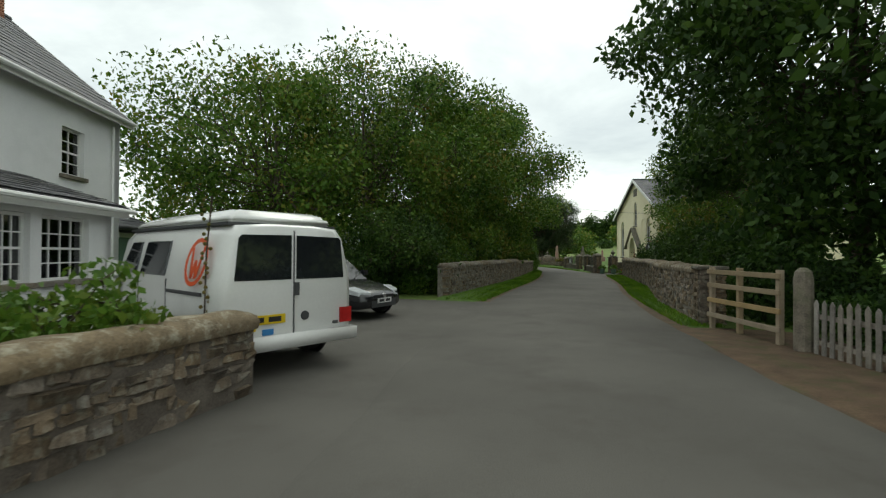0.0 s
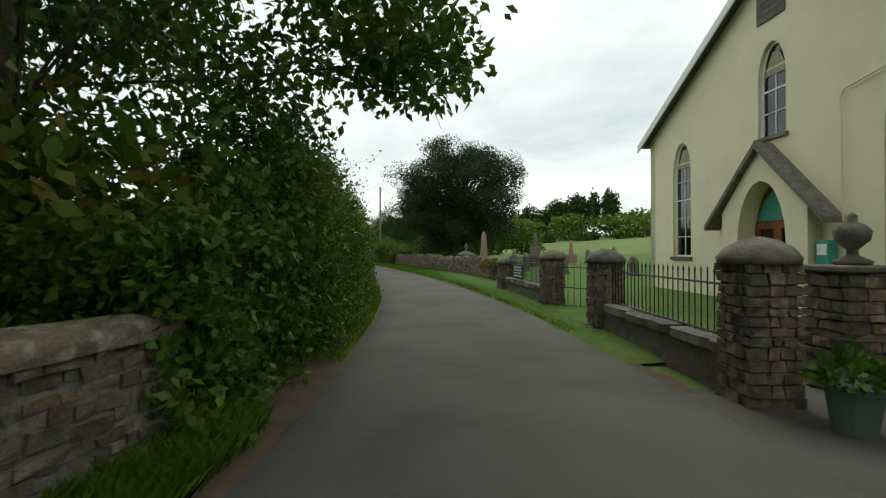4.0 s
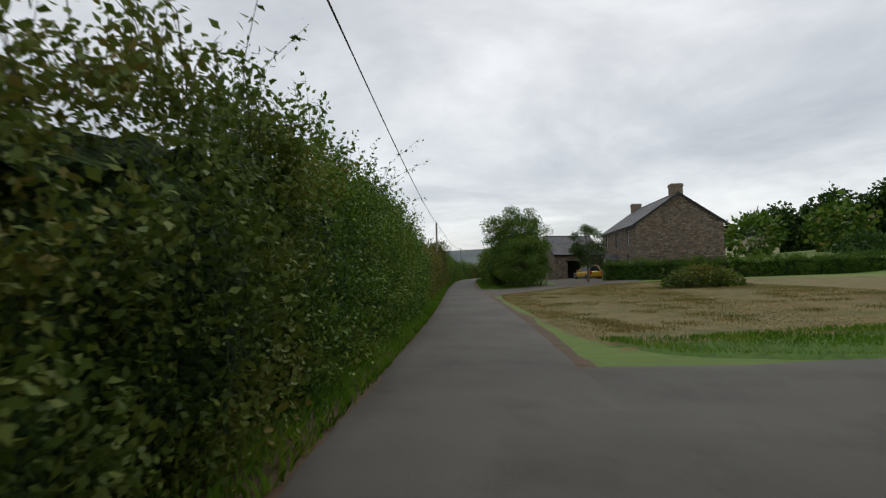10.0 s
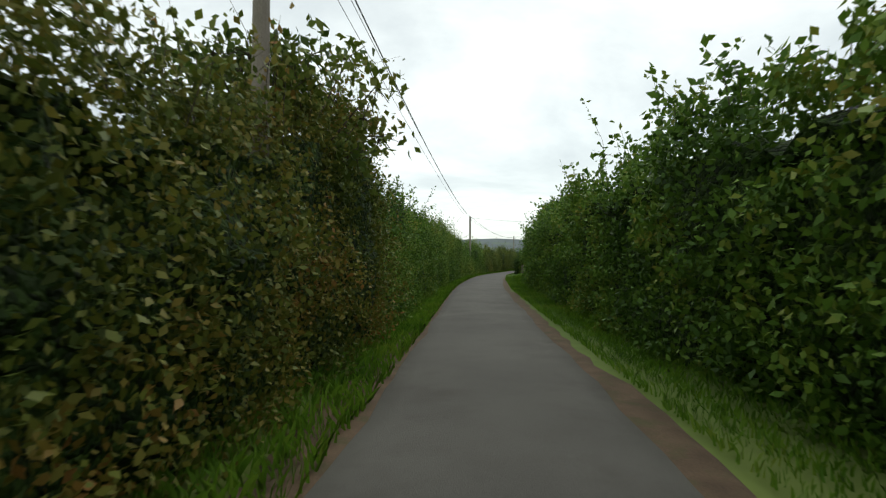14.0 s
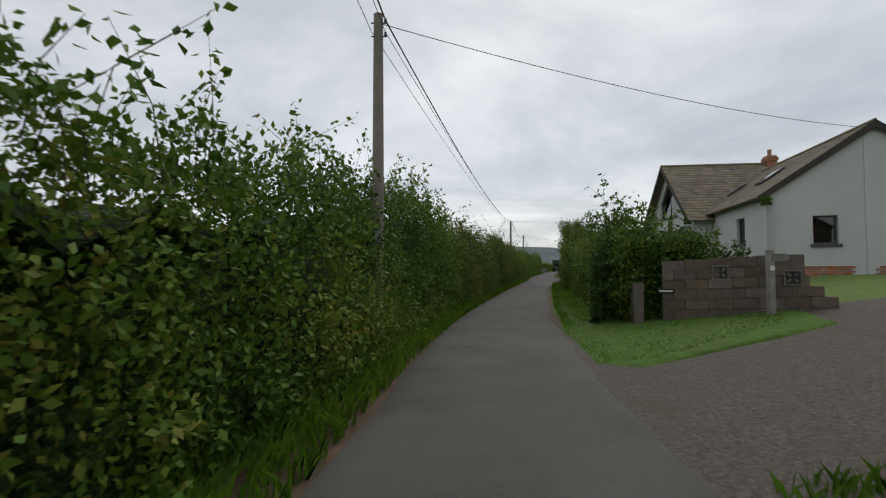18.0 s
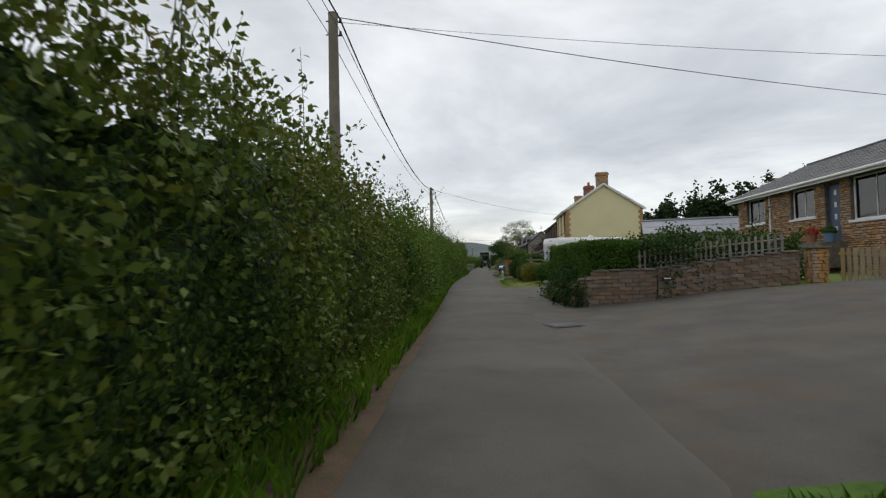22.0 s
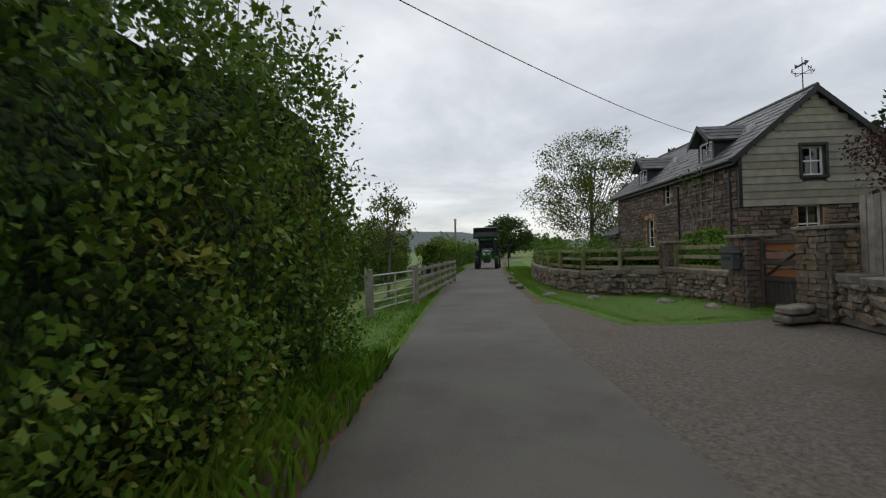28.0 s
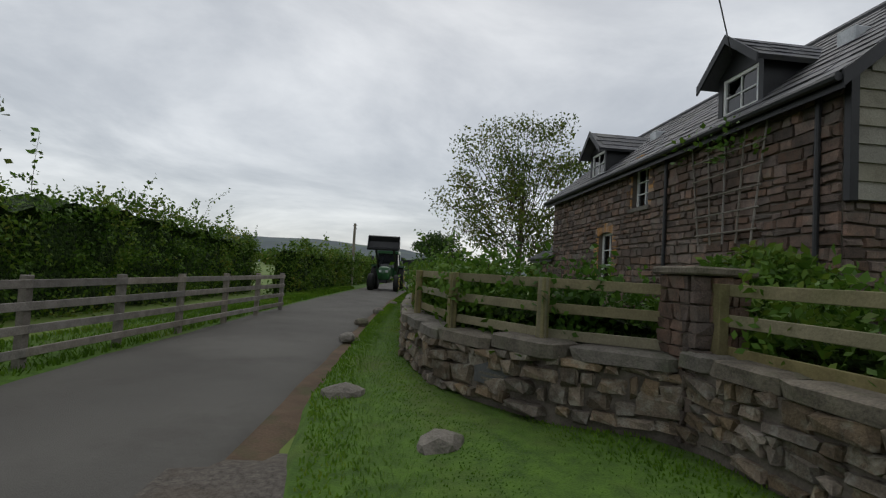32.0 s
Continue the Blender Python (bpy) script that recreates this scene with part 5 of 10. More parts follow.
def stone_wall(name, line, height, thick, label, seed, side=1, most=280, first=0.0, cope="flat", row=0.115, long=0.22, both=False, core=None, recess=0.07):
    """A wall of single stones along a line of (x, y, ground) places. side: 1 if the seen face is on the left of the line's direction.
    The stones nearest to station 'first' along the line are objects; the rest are joined."""
    r = random.Random(seed)
    root = thing(name, Matrix(), label, "wall", kind="structure")
    pts = [Vector(p) for p in line]
    lens = [0]
    for a, b in zip(pts, pts[1:]):
        lens.append(lens[-1] + (b.xy - a.xy).length)

    def along(s):
        k = min(max(0, next((i for i in range(len(lens) - 1) if lens[i + 1] >= s), len(lens) - 2)), len(lens) - 2)
        f = (s - lens[k]) / (lens[k + 1] - lens[k])
        p = pts[k].lerp(pts[k + 1], f)
        d = (pts[k + 1].xy - pts[k].xy).normalized()
        return p, d

    total = lens[-1]
    bm = bmesh.new()
    n = max(2, int(total / 1.0))
    rings = []
    for i in range(n + 1):
        p, d = along(total * i / n)
        q = Vector((-d.y, d.x))
        h = height(total * i / n) if callable(height) else height
        ring = []
        for o, z in ((0.5, -0.1), (0.5, h), (-0.5, h), (-0.5, -0.1)):
            w = o * (thick - recess)
            ring.append(bm.verts.new((p.x + q.x * w, p.y + q.y * w, p.z + z)))
        rings.append(ring)
    for a, b in zip(rings, rings[1:]):
        for k in range(4):
            bm.faces.new((a[k], a[(k + 1) % 4], b[(k + 1) % 4], b[k]))
    bm.faces.new(rings[0][::-1])
    bm.faces.new(rings[-1])
    bmesh.ops.recalc_face_normals(bm, faces=bm.faces[:])
    part("core", bm, core or M["mortar"], root, "dark mortar between the stones")
    spots = []
    for sd in ((side, -side) if both else (side,)):
        z = 0.0
        top = max(height(total * i / 20) for i in range(21)) if callable(height) else height
        while z < top - 0.04:
            rh = row * r.uniform(0.7, 1.5)
            s = r.uniform(-0.2, 0)
            while s < total:
                w = long * r.choice((0.45, 0.6, 0.8, 1.0, 1.3, 1.8)) * r.uniform(0.8, 1.2)
                c = min(max(s + w / 2, 0.05), total - 0.05)
                h = height(c) if callable(height) else height
                if z < h - 0.05:
                    spots.append((abs(c - first), c, z + rh * r.uniform(-0.15, 0.15), min(w, total - s + 0.05), min(rh * r.uniform(0.8, 1.25), h - z + 0.02), sd))
                s += w
            z += rh
    spots.sort()
    joined = []
    for k, (_, c, z, w, rh, sd) in enumerate(spots):
        p, d = along(c)
        q = Vector((-d.y, d.x)) * sd
        out = thick / 2 - 0.10 + r.uniform(-0.012, 0.016)
        m = Matrix.Translation((p.x + q.x * out, p.y + q.y * out, p.z + z + 0.006 + r.uniform(-0.02, 0.02))) @ Matrix.Rotation(math.atan2(d.y, d.x) + r.uniform(-0.07, 0.07), 4, "Z") @ Matrix.Rotation(r.uniform(-0.10, 0.10), 4, "Y")
        if k < most:
            lay("stone", r.choice(STONES), root, m, w - 0.016, 0.22, rh - 0.014)
        else:
            joined.append((m @ Matrix.Diagonal((w - 0.016, 0.22, rh - 0.014, 1))))
    if joined:
        u = np.array([[-0.5, -0.5, 0.06], [0.5, -0.5, 0.06], [0.5, 0.5, 0.06], [-0.5, 0.5, 0.06], [-0.5, -0.5, 0.94], [0.5, -0.5, 0.94], [0.5, 0.5, 0.94], [-0.5, 0.5, 0.94]])
        rs = np.random.RandomState(seed)
        vs, fs = [], []
        for k, m in enumerate(joined):
            mm = np.array(m)
            v = (u + rs.uniform(-0.05, 0.05, u.shape)) @ mm[:3, :3].T + mm[:3, 3]
            vs.append(v)
            b = 8 * k
            fs += [(b, b + 1, b + 5, b + 4), (b + 1, b + 2, b + 6, b + 5), (b + 2, b + 3, b + 7, b + 6), (b + 3, b, b + 4, b + 7), (b + 4, b + 5, b + 6, b + 7)]
        me = bpy.data.meshes.new("stonework")
        me.from_pydata(np.concatenate(vs).tolist(), [], fs)
        me.materials.append(M["stone_joined"])
        ob = tagged(new("stonework", me), kind="stuff")
        ob.parent = root
    s = 0.0
    while s < total - 0.02:
        if cope == "rough":
            w, hh, tt = r.uniform(0.7, 1.3), r.uniform(0.17, 0.23), thick + r.uniform(0.05, 0.12)
        elif cope == "flat":
            w, hh, tt = r.uniform(0.5, 1.0), r.uniform(0.14, 0.17), thick + 0.06
        else:
            w, hh, tt = r.uniform(0.09, 0.22), r.uniform(0.18, 0.36), thick * r.uniform(0.75, 0.95)
        w = min(w, total - s)
        c = s + w / 2
        p, d = along(c)
        h = height(c) if callable(height) else height
        m = Matrix.Translation((p.x, p.y, p.z + h - 0.01)) @ Matrix.Rotation(math.atan2(d.y, d.x) + r.uniform(-0.012, 0.012), 4, "Z") @ Matrix.Rotation(r.uniform(-0.008, 0.008) if cope in ("flat", "rough") else r.uniform(-0.16, 0.16), 4, "Y")
        lay("coping_stone", r.choice({"flat": CAPS, "rough": COPES}.get(cope, STONES)), root, m, w + (0.03 if cope == "rough" else -0.002), tt, hh)
        s += w
    return root


def line_of(pairs, lift=0.0):
    """A wall line from stations and offsets."""
    out = []
    for y, o in pairs:
        p = spot(y, o)
        out.append((float(p[0]), float(p[1]), gz(*p) + lift))
    return out


def front(left, right, z=0.0):
    """A house's frame: x along its front from the viewer's left, y into it, z up."""
    a, b = Vector(left).to_2d(), Vector(right).to_2d()
    d = (b - a).normalized()
    m = Matrix(((d.x, -d.y, 0, a.x), (d.y, d.x, 0, a.y), (0, 0, 1, z), (0, 0, 0, 1)))
    return m, (b - a).length


def rect(x, z, w, h):
    return [(x, z), (x + w, z), (x + w, z + h), (x, z + h)]


def lancet(x, z, w, h, n=5):
    """A pointed arch opening."""
    s = h - w * 0.95
    pts = [(x, z), (x + w, z), (x + w, z + s)]
    for k in range(1, n + 1):
        t = k / n
        pts.append((x + w - w * 0.5 * t**1.6, z + s + (h - s) * math.sin(t * math.pi / 2) ** 0.9))
    for k in range(n - 1, -1, -1):
        t = k / n
        pts.append((x + w * 0.5 * t**1.6, z + s + (h - s) * math.sin(t * math.pi / 2) ** 0.9))
    return pts


def segment_top(x, z, w, h, rise=0.12, n=5):
    """An opening with a shallow curved head."""
    pts = [(x, z), (x + w, z)]
    for k in range(n + 1):
        t = k / n
        pts.append((x + w - w * t, z + h - rise + rise * math.sin(math.pi * t)))
    return pts


def shrink(ring, d):
    cx_, cz_ = sum(p[0] for p in ring) / len(ring), (min(p[1] for p in ring) + max(p[1] for p in ring)) / 2
    w, h = max(p[0] for p in ring) - min(p[0] for p in ring), max(p[1] for p in ring) - min(p[1] for p in ring)
    return [(cx_ + (x - cx_) * (1 - 2 * d / w), cz_ + (z - cz_) * (1 - 2 * d / h)) for x, z in ring]


def window(parent, m, ring, bars=(1, 2), frame_mat=None, sill=True, sill_mat=None, depth=0.10, label="white window with glazing bars", bar=0.022, door=False):
    """A window in an opening: a frame, glazing bars, a pane and a sill."""
    fm = frame_mat or M["white_paint"]
    inner = shrink(ring, 0.055)
    ob = part("window", prism(ring, [inner], 0.07, m @ Matrix.Translation((0, depth, 0))), fm, parent, label)
    x0, x1 = min(p[0] for p in inner), max(p[0] for p in inner)
    z0, z1 = min(p[1] for p in inner), max(p[1] for p in inner)
    pane = part("pane", prism(shrink(ring, 0.05), [], 0.008, m @ Matrix.Translation((0, depth + 0.03, 0))), M["glass_dark"], ob, "dark reflecting glass")
    pane.visible_shadow = False
    nx, nz = bars
    for k in range(1, nx):
        x = x0 + (x1 - x0) * k / nx
        part("glazing_bar", box(x - bar / 2, depth + 0.01, z0, x + bar / 2, depth + 0.055, z1 - (0.25 if len(ring) > 7 else 0), 0, m), fm, ob)
    for k in range(1, nz):
        z = z0 + (z1 - z0) * k / nz
        t = bar * (1.9 if nz % 2 == 0 and k == nz // 2 else 1)
        part("glazing_bar", box(x0, depth + 0.005, z - t / 2, x1, depth + 0.058, z + t / 2, 0, m), fm, ob)
    if sill:
        x0, x1 = min(p[0] for p in ring), max(p[0] for p in ring)
        part("sill", box(x0 - 0.08, -0.07, min(p[1] for p in ring) - 0.09, x1 + 0.08, depth, min(p[1] for p in ring) + 0.003, 0.008, m), sill_mat or M["cap"], ob, "stone sill")
    return ob


def slope(parent, m, a, b, c, d, material, seed, course=0.28, width=0.32, thick=0.06, ridge=None, name="roof", pieces=False):
    """A roof slope between eave a-b and ridge d-c: a slab, and slates laid in courses over it."""
    a, b, c, d = (np.array(v, float) for v in (a, b, c, d))
    nrm = np.cross(b - a, d - a)
    nrm /= np.linalg.norm(nrm)
    if nrm[2] < 0:
        nrm = -nrm
    bm = bmesh.new()
    lo = [bm.verts.new(v - nrm * thick) for v in (a, b, c, d)]
    hi = [bm.verts.new(v) for v in (a, b, c, d)]
    bm.faces.new(lo)
    bm.faces.new(hi)
    for k in range(4):
        bm.faces.new((lo[k], lo[(k + 1) % 4], hi[(k + 1) % 4], hi[k]))
    bmesh.ops.recalc_face_normals(bm, faces=bm.faces[:])
    bm.transform(m)
    slab = part(name, bm, material, parent)
    r = np.random.RandomState(seed)
    rows = max(2, int(np.linalg.norm(d - a) / course))
    if pieces:
        ux, uy = (b - a) / np.linalg.norm(b - a), (d - a) / np.linalg.norm(d - a)
        rot = Matrix(((*ux[:1], uy[0], nrm[0], 0), (ux[1], uy[1], nrm[1], 0), (ux[2], uy[2], nrm[2], 0), (0, 0, 0, 1)))
        cols, run_, wide = max(1, int(np.linalg.norm(b - a) / width)), np.linalg.norm(d - a) / rows, np.linalg.norm(b - a)
        me = bpy.data.meshes.new("slate")
        bm = box(0, -0.01, 0.004, 1, 1.1, 0.012)
        for v in bm.verts:
            v.co.z += 0.014 if v.co.y < 0.5 else 0.0
        bm.to_mesh(me)
        bm.free()
        me.materials.append(M["slate_piece"])
        for k in range(rows):
            for j in range(cols + k % 2):
                x0 = (j - (0.5 if k % 2 else 0)) * wide / cols
                x1 = min(wide, x0 + wide / cols)
                x0 = max(0.0, x0)
                p = a + ux * x0 + uy * (k * run_)
                ob = new("slate", me)
                ob.parent = slab
                ob.matrix_world = m @ Matrix.Translation(p) @ rot @ Matrix.Rotation(r.uniform(-0.012, 0.012), 4, "Z") @ Matrix.Diagonal((x1 - x0 - 0.006, run_, r.uniform(0.8, 1.5), 1))
        return slab
    quads = []
    for k in range(rows):
        f0, f1 = k / rows - 0.004, min(1.0, (k + 1.25) / rows)
        l0, r0, l1, r1 = a + (d - a) * f0, b + (c - b) * f0, a + (d - a) * f1, b + (c - b) * f1
        cols = max(1, int(np.linalg.norm(r0 - l0) / width))
        for j in range(cols):
            g0 = (j + (0.5 if k % 2 else 0)) / cols
            g1 = min(1, g0 + 1 / cols * 0.97)
            if g0 >= 1:
                continue
            h = 0.018 + r.uniform(0, 0.010)
            p0, p1, p2, p3 = l0 + (r0 - l0) * g0, l0 + (r0 - l0) * g1, l1 + (r1 - l1) * g1, l1 + (r1 - l1) * g0
            quads.append([p0 + nrm * h, p1 + nrm * h, p2 + nrm * 0.004, p3 + nrm * 0.004])
            quads.append([p0, p1, p1 + nrm * h, p0 + nrm * h])
    q = np.array(quads)
    mm = np.array(m)
    q = q @ mm[:3, :3].T + mm[:3, 3]
    ob = tagged(new("slating", soup("slating", q, 4, material)), kind="stuff")
    ob.parent = slab
    return slab


def cladding(parent, m, outline_fn, x0, x1, z0, z1, holes, material, seed, row=0.13, long=0.27, name="stonework"):
    """Stones set in a wall's face, leaving the openings free. outline_fn(x): how high the wall goes there."""
    r = np.random.RandomState(seed)
    quads = []
    z = z0
    boxes = [(min(p[0] for p in h) - 0.02, max(p[0] for p in h) + 0.02, min(p[1] for p in h) - 0.02, max(p[1] for p in h) + 0.02) for h in holes]
    while z < z1 - 0.03:
        rh = min(row * r.uniform(0.65, 1.4), z1 - z)
        cuts = [(x0, x1)]
        for ha, hb, hc, hd in boxes:
            if hc < z + rh and hd > z:
                cuts = [q for ca, cb in cuts for q in ((ca, min(cb, ha)), (max(ca, hb), cb)) if q[1] - q[0] > 0.03]
        for ca, cb in cuts:
            x = ca
            while x < cb - 0.02:
                w = min(long * r.uniform(0.45, 1.7), cb - x)
                if cb - x - w < 0.1:
                    w = cb - x
                top = min(z + rh, outline_fn(x + 0.02), outline_fn(x + w - 0.02))
                if top - z > 0.03:
                    e = 0.010
                    a, b, c, d = x + e, x + w - e, z + e, top - e
                    y = -0.025 - r.uniform(0, 0.03)
                    j = r.uniform(-0.022, 0.022, (4, 2))
                    f = [[a + j[0, 0] + 0.01, y, c + j[0, 1] + 0.01], [b + j[1, 0] - 0.01, y, c + j[1, 1] + 0.01], [b + j[2, 0] - 0.01, y, d + j[2, 1] - 0.01], [a + j[3, 0] + 0.01, y, d + j[3, 1] - 0.01]]
                    g = [[a, 0.01, c], [b, 0.01, c], [b, 0.01, d], [a, 0.01, d]]
                    quads.append((f, g))
                x += w
        z += rh
    vs, fs = [], []
    mm = np.array(m)
    for k, (f, g) in enumerate(quads):
        vs += f + g
        b = 8 * k
        fs += [(b, b + 1, b + 2, b + 3)] + [(b + 4 + i, b + 4 + (i + 1) % 4, b + (i + 1) % 4, b + i) for i in range(4)]
    v = np.array(vs) @ mm[:3, :3].T + mm[:3, 3]
    me = bpy.data.meshes.new(name)
    me.from_pydata(v.tolist(), [], fs)
    me.materials.append(material)
    ob = tagged(new(name, me), kind="stuff")
    ob.parent = parent
    return ob


def chimney(parent, m, x, y, z, w=0.6, d=0.45, h=1.1, material=None, pots=2, seed=0):
    mt = material or M["brick"]
    rows = int(h / 0.09)
    ob = part("chimney", box(x - w / 2 + 0.012, y - d / 2 + 0.012, z, x + w / 2 - 0.012, y + d / 2 - 0.012, z + h * 1.0, 0, m), M["mortar"], parent)
    for k in range(rows):
        e = 0.05 if k >= rows - 3 and k < rows - 1 else 0.0
        part("course", box(x - w / 2 - e, y - d / 2 - e, z + k * h / rows, x + w / 2 + e, y + d / 2 + e, z + (k + 0.9) * h / rows, 0.006, m), mt, ob)
    for k in range(pots):
        px = x + (k - (pots - 1) / 2) * w / max(pots, 1) * 0.9
        bm = lathe([(0.09, 0), (0.11, 0.04), (0.10, 0.08), (0.085, 0.28), (0.11, 0.31), (0.10, 0.34)], 10)
        bm.transform(m @ Matrix.Translation((px, y, z + h)))
        part("chimney_pot", bm, M["brick"], ob, "clay chimney pot")
    return ob


def house(name, label, left, right, depth, eave, ridge, wall, roof, z=0.0, gable="side", holes=(), gable_holes=(), left_holes=(), over=0.25, verge=0.2, seed=0, course=0.28, stone=None, barge=None, gutter=True, thick=0.3, category="house", pieces=False):
    """A pitched-roof building. gable 'side': the ridge runs along the front; 'front': the gable is the front.
    holes: openings of the front; gable_holes: of the viewer's right end; left_holes: of the left end."""
    m, L = front(left, right, z)
    root = thing(name, Matrix(), label, category)
    t = thick

    def pent(w):
        return [(0, -0.6), (w, -0.6), (w, eave), (w / 2, ridge), (0, eave)]

    face = pent(L) if gable == "front" else [(0, -0.6), (L, -0.6), (L, eave), (0, eave)]
    end = [(0, -0.6), (depth, -0.6), (depth, eave), (0, eave)] if gable == "front" else pent(depth)
    part("wall", prism(face, holes, t, m), wall, root)
    part("wall", prism(face, [], t, m @ Matrix.Translation((0, depth - t, 0))), wall, root)
    right_m = m @ Matrix.Translation((L, 0, 0)) @ Matrix.Rotation(radians(90), 4, "Z")
    left_m = m @ Matrix.Translation((0, depth, 0)) @ Matrix.Rotation(radians(-90), 4, "Z")
    inset = Matrix.Translation((0, 0.002, 0))
    part("wall", prism(end, gable_holes, t, right_m @ inset), wall, root)
    part("wall", prism(end, left_holes, t, left_m @ inset), wall, root)
    if stone:
        fn = (lambda x: eave) if gable != "front" else (lambda x: eave + (ridge - eave) * (1 - abs(x - L / 2) / (L / 2)))
        fe = (lambda x: eave + (ridge - eave) * (1 - abs(x - depth / 2) / (depth / 2))) if gable != "front" else (lambda x: eave)
        top = ridge if gable == "front" else eave
        cladding(root, m, fn, 0, L, -0.3, top, holes, stone, seed + 1)
        cladding(root, right_m, fe, 0, depth, -0.3, ridge if gable != "front" else eave, gable_holes, stone, seed + 2)
        cladding(root, left_m, fe, 0, depth, -0.3, ridge if gable != "front" else eave, left_holes, stone, seed + 3)
    up = 0.05
    if gable == "side":
        k = (ridge - eave) / (depth / 2)
        e = eave - over * k + up
        a, b = (-verge, -over, e), (L + verge, -over, e)
        c, d = (L + verge, depth / 2, ridge + up), (-verge, depth / 2, ridge + up)
        slope(root, m, a, b, c, d, roof, seed + 5, course, pieces=pieces)
        a2, b2 = (L + verge, depth + over, e), (-verge, depth + over, e)
        slope(root, m, a2, b2, d, c, roof, seed + 6, course)
        part("ridge", tube(m @ Vector((-verge, depth / 2, ridge + up + 0.02)), m @ Vector((L + verge, depth / 2, ridge + up + 0.02)), 0.07, 0.07, 8), roof, root)
        if gutter:
            part("gutter", tube(m @ Vector((-verge, -over - 0.05, e - 0.05)), m @ Vector((L + verge, -over - 0.05, e - 0.05)), 0.055, 0.055, 8), barge or M["black"], root, "rain gutter")
            part("fascia", box(-verge, -over + 0.01, e - 0.18, L + verge, -over + 0.035, e - 0.02, 0, m), barge or M["black"], root)
        if barge:
            for x in (-verge - 0.02, L + verge - 0.01):
                for y0, y1 in ((-over, depth / 2), (depth + over, depth / 2)):
                    bm = bmesh.new()
                    vs = [bm.verts.new(m @ Vector(p)) for p in ((x, y0, e + 0.03), (x, y1, ridge + up + 0.03), (x, y1, ridge + up - 0.17), (x, y0, e - 0.17), (x + 0.03, y0, e + 0.03), (x + 0.03, y1, ridge + up + 0.03), (x + 0.03, y1, ridge + up - 0.17), (x + 0.03, y0, e - 0.17))]
                    for f in ((0, 1, 2, 3), (7, 6, 5, 4), (0, 4, 5, 1), (1, 5, 6, 2), (2, 6, 7, 3), (3, 7, 4, 0)):
                        bm.faces.new([vs[i] for i in f])
                    bmesh.ops.recalc_face_normals(bm, faces=bm.faces[:])
                    part("bargeboard", bm, barge, root)
    else:
        k = (ridge - eave) / (L / 2)
        e = eave - over * k + up
        a, b = (-over, depth + verge, e), (-over, -verge, e)
        c, d = (L / 2, -verge, ridge + up), (L / 2, depth + verge, ridge + up)
        slope(root, m, a, b, c, d, roof, seed + 5, course)
        a2, b2 = (L + over, -verge, e), (L + over, depth + verge, e)
        slope(root, m, a2, b2, d, c, roof, seed + 6, course)
        part("ridge", tube(m @ Vector((L / 2, -verge, ridge + up + 0.02)), m @ Vector((L / 2, depth + verge, ridge + up + 0.02)), 0.07, 0.07, 8), roof, root)
        if barge:
            for x0, x1 in ((-over, L / 2), (L + over, L / 2)):
                bm = bmesh.new()
                vs = [bm.verts.new(m @ Vector(p)) for y in (-verge - 0.03, -verge + 0.005) for p in ((x0, y, e + 0.04), (x1, y, ridge + up + 0.04), (x1, y, ridge + up - 0.22), (x0, y, e - 0.2))]
                for f in ((0, 1, 2, 3), (7, 6, 5, 4), (0, 4, 5, 1), (1, 5, 6, 2), (2, 6, 7, 3), (3, 7, 4, 0)):
                    bm.faces.new([vs[i] for i in f])
                bmesh.ops.recalc_face_normals(bm, faces=bm.faces[:])
                part("bargeboard", bm, barge, root)
    return root, m, L, right_m, left_m


def down_pipe(parent, m, x, z0, z1, material=None):
    part("downpipe", tube(m @ Vector((x, -0.07, z0)), m @ Vector((x, -0.07, z1)), 0.035, 0.035, 8), material or M["black"], parent, "rainwater downpipe")


def railings(name, line, height, step, label, material, base=0.0, spear=True, group=""):
    """Iron railings between two places: rails, and a bar every step."""
    a, b = Vector(line[0]), Vector(line[1])
    root = thing(name, Matrix(), label, "railing", group)
    d = (b - a)
    for z in (0.08, height - 0.12):
        part("rail", tube(a + Vector((0, 0, base + z)), b + Vector((0, 0, base + z)), 0.014, 0.014, 6), material, root)
    n = max(2, int(d.length / step))
    for k in range(n + 1):
        p = a + d * k / n + Vector((0, 0, base))
        bm = tube(p, p + Vector((0, 0, height)), 0.009, 0.009, 5)
        if spear:
            add_tube(bm, p + Vector((0, 0, height)), p + Vector((0, 0, height + 0.07)), 0.017, 0.002, 5)
        part("bar", bm, material, root)
    return root


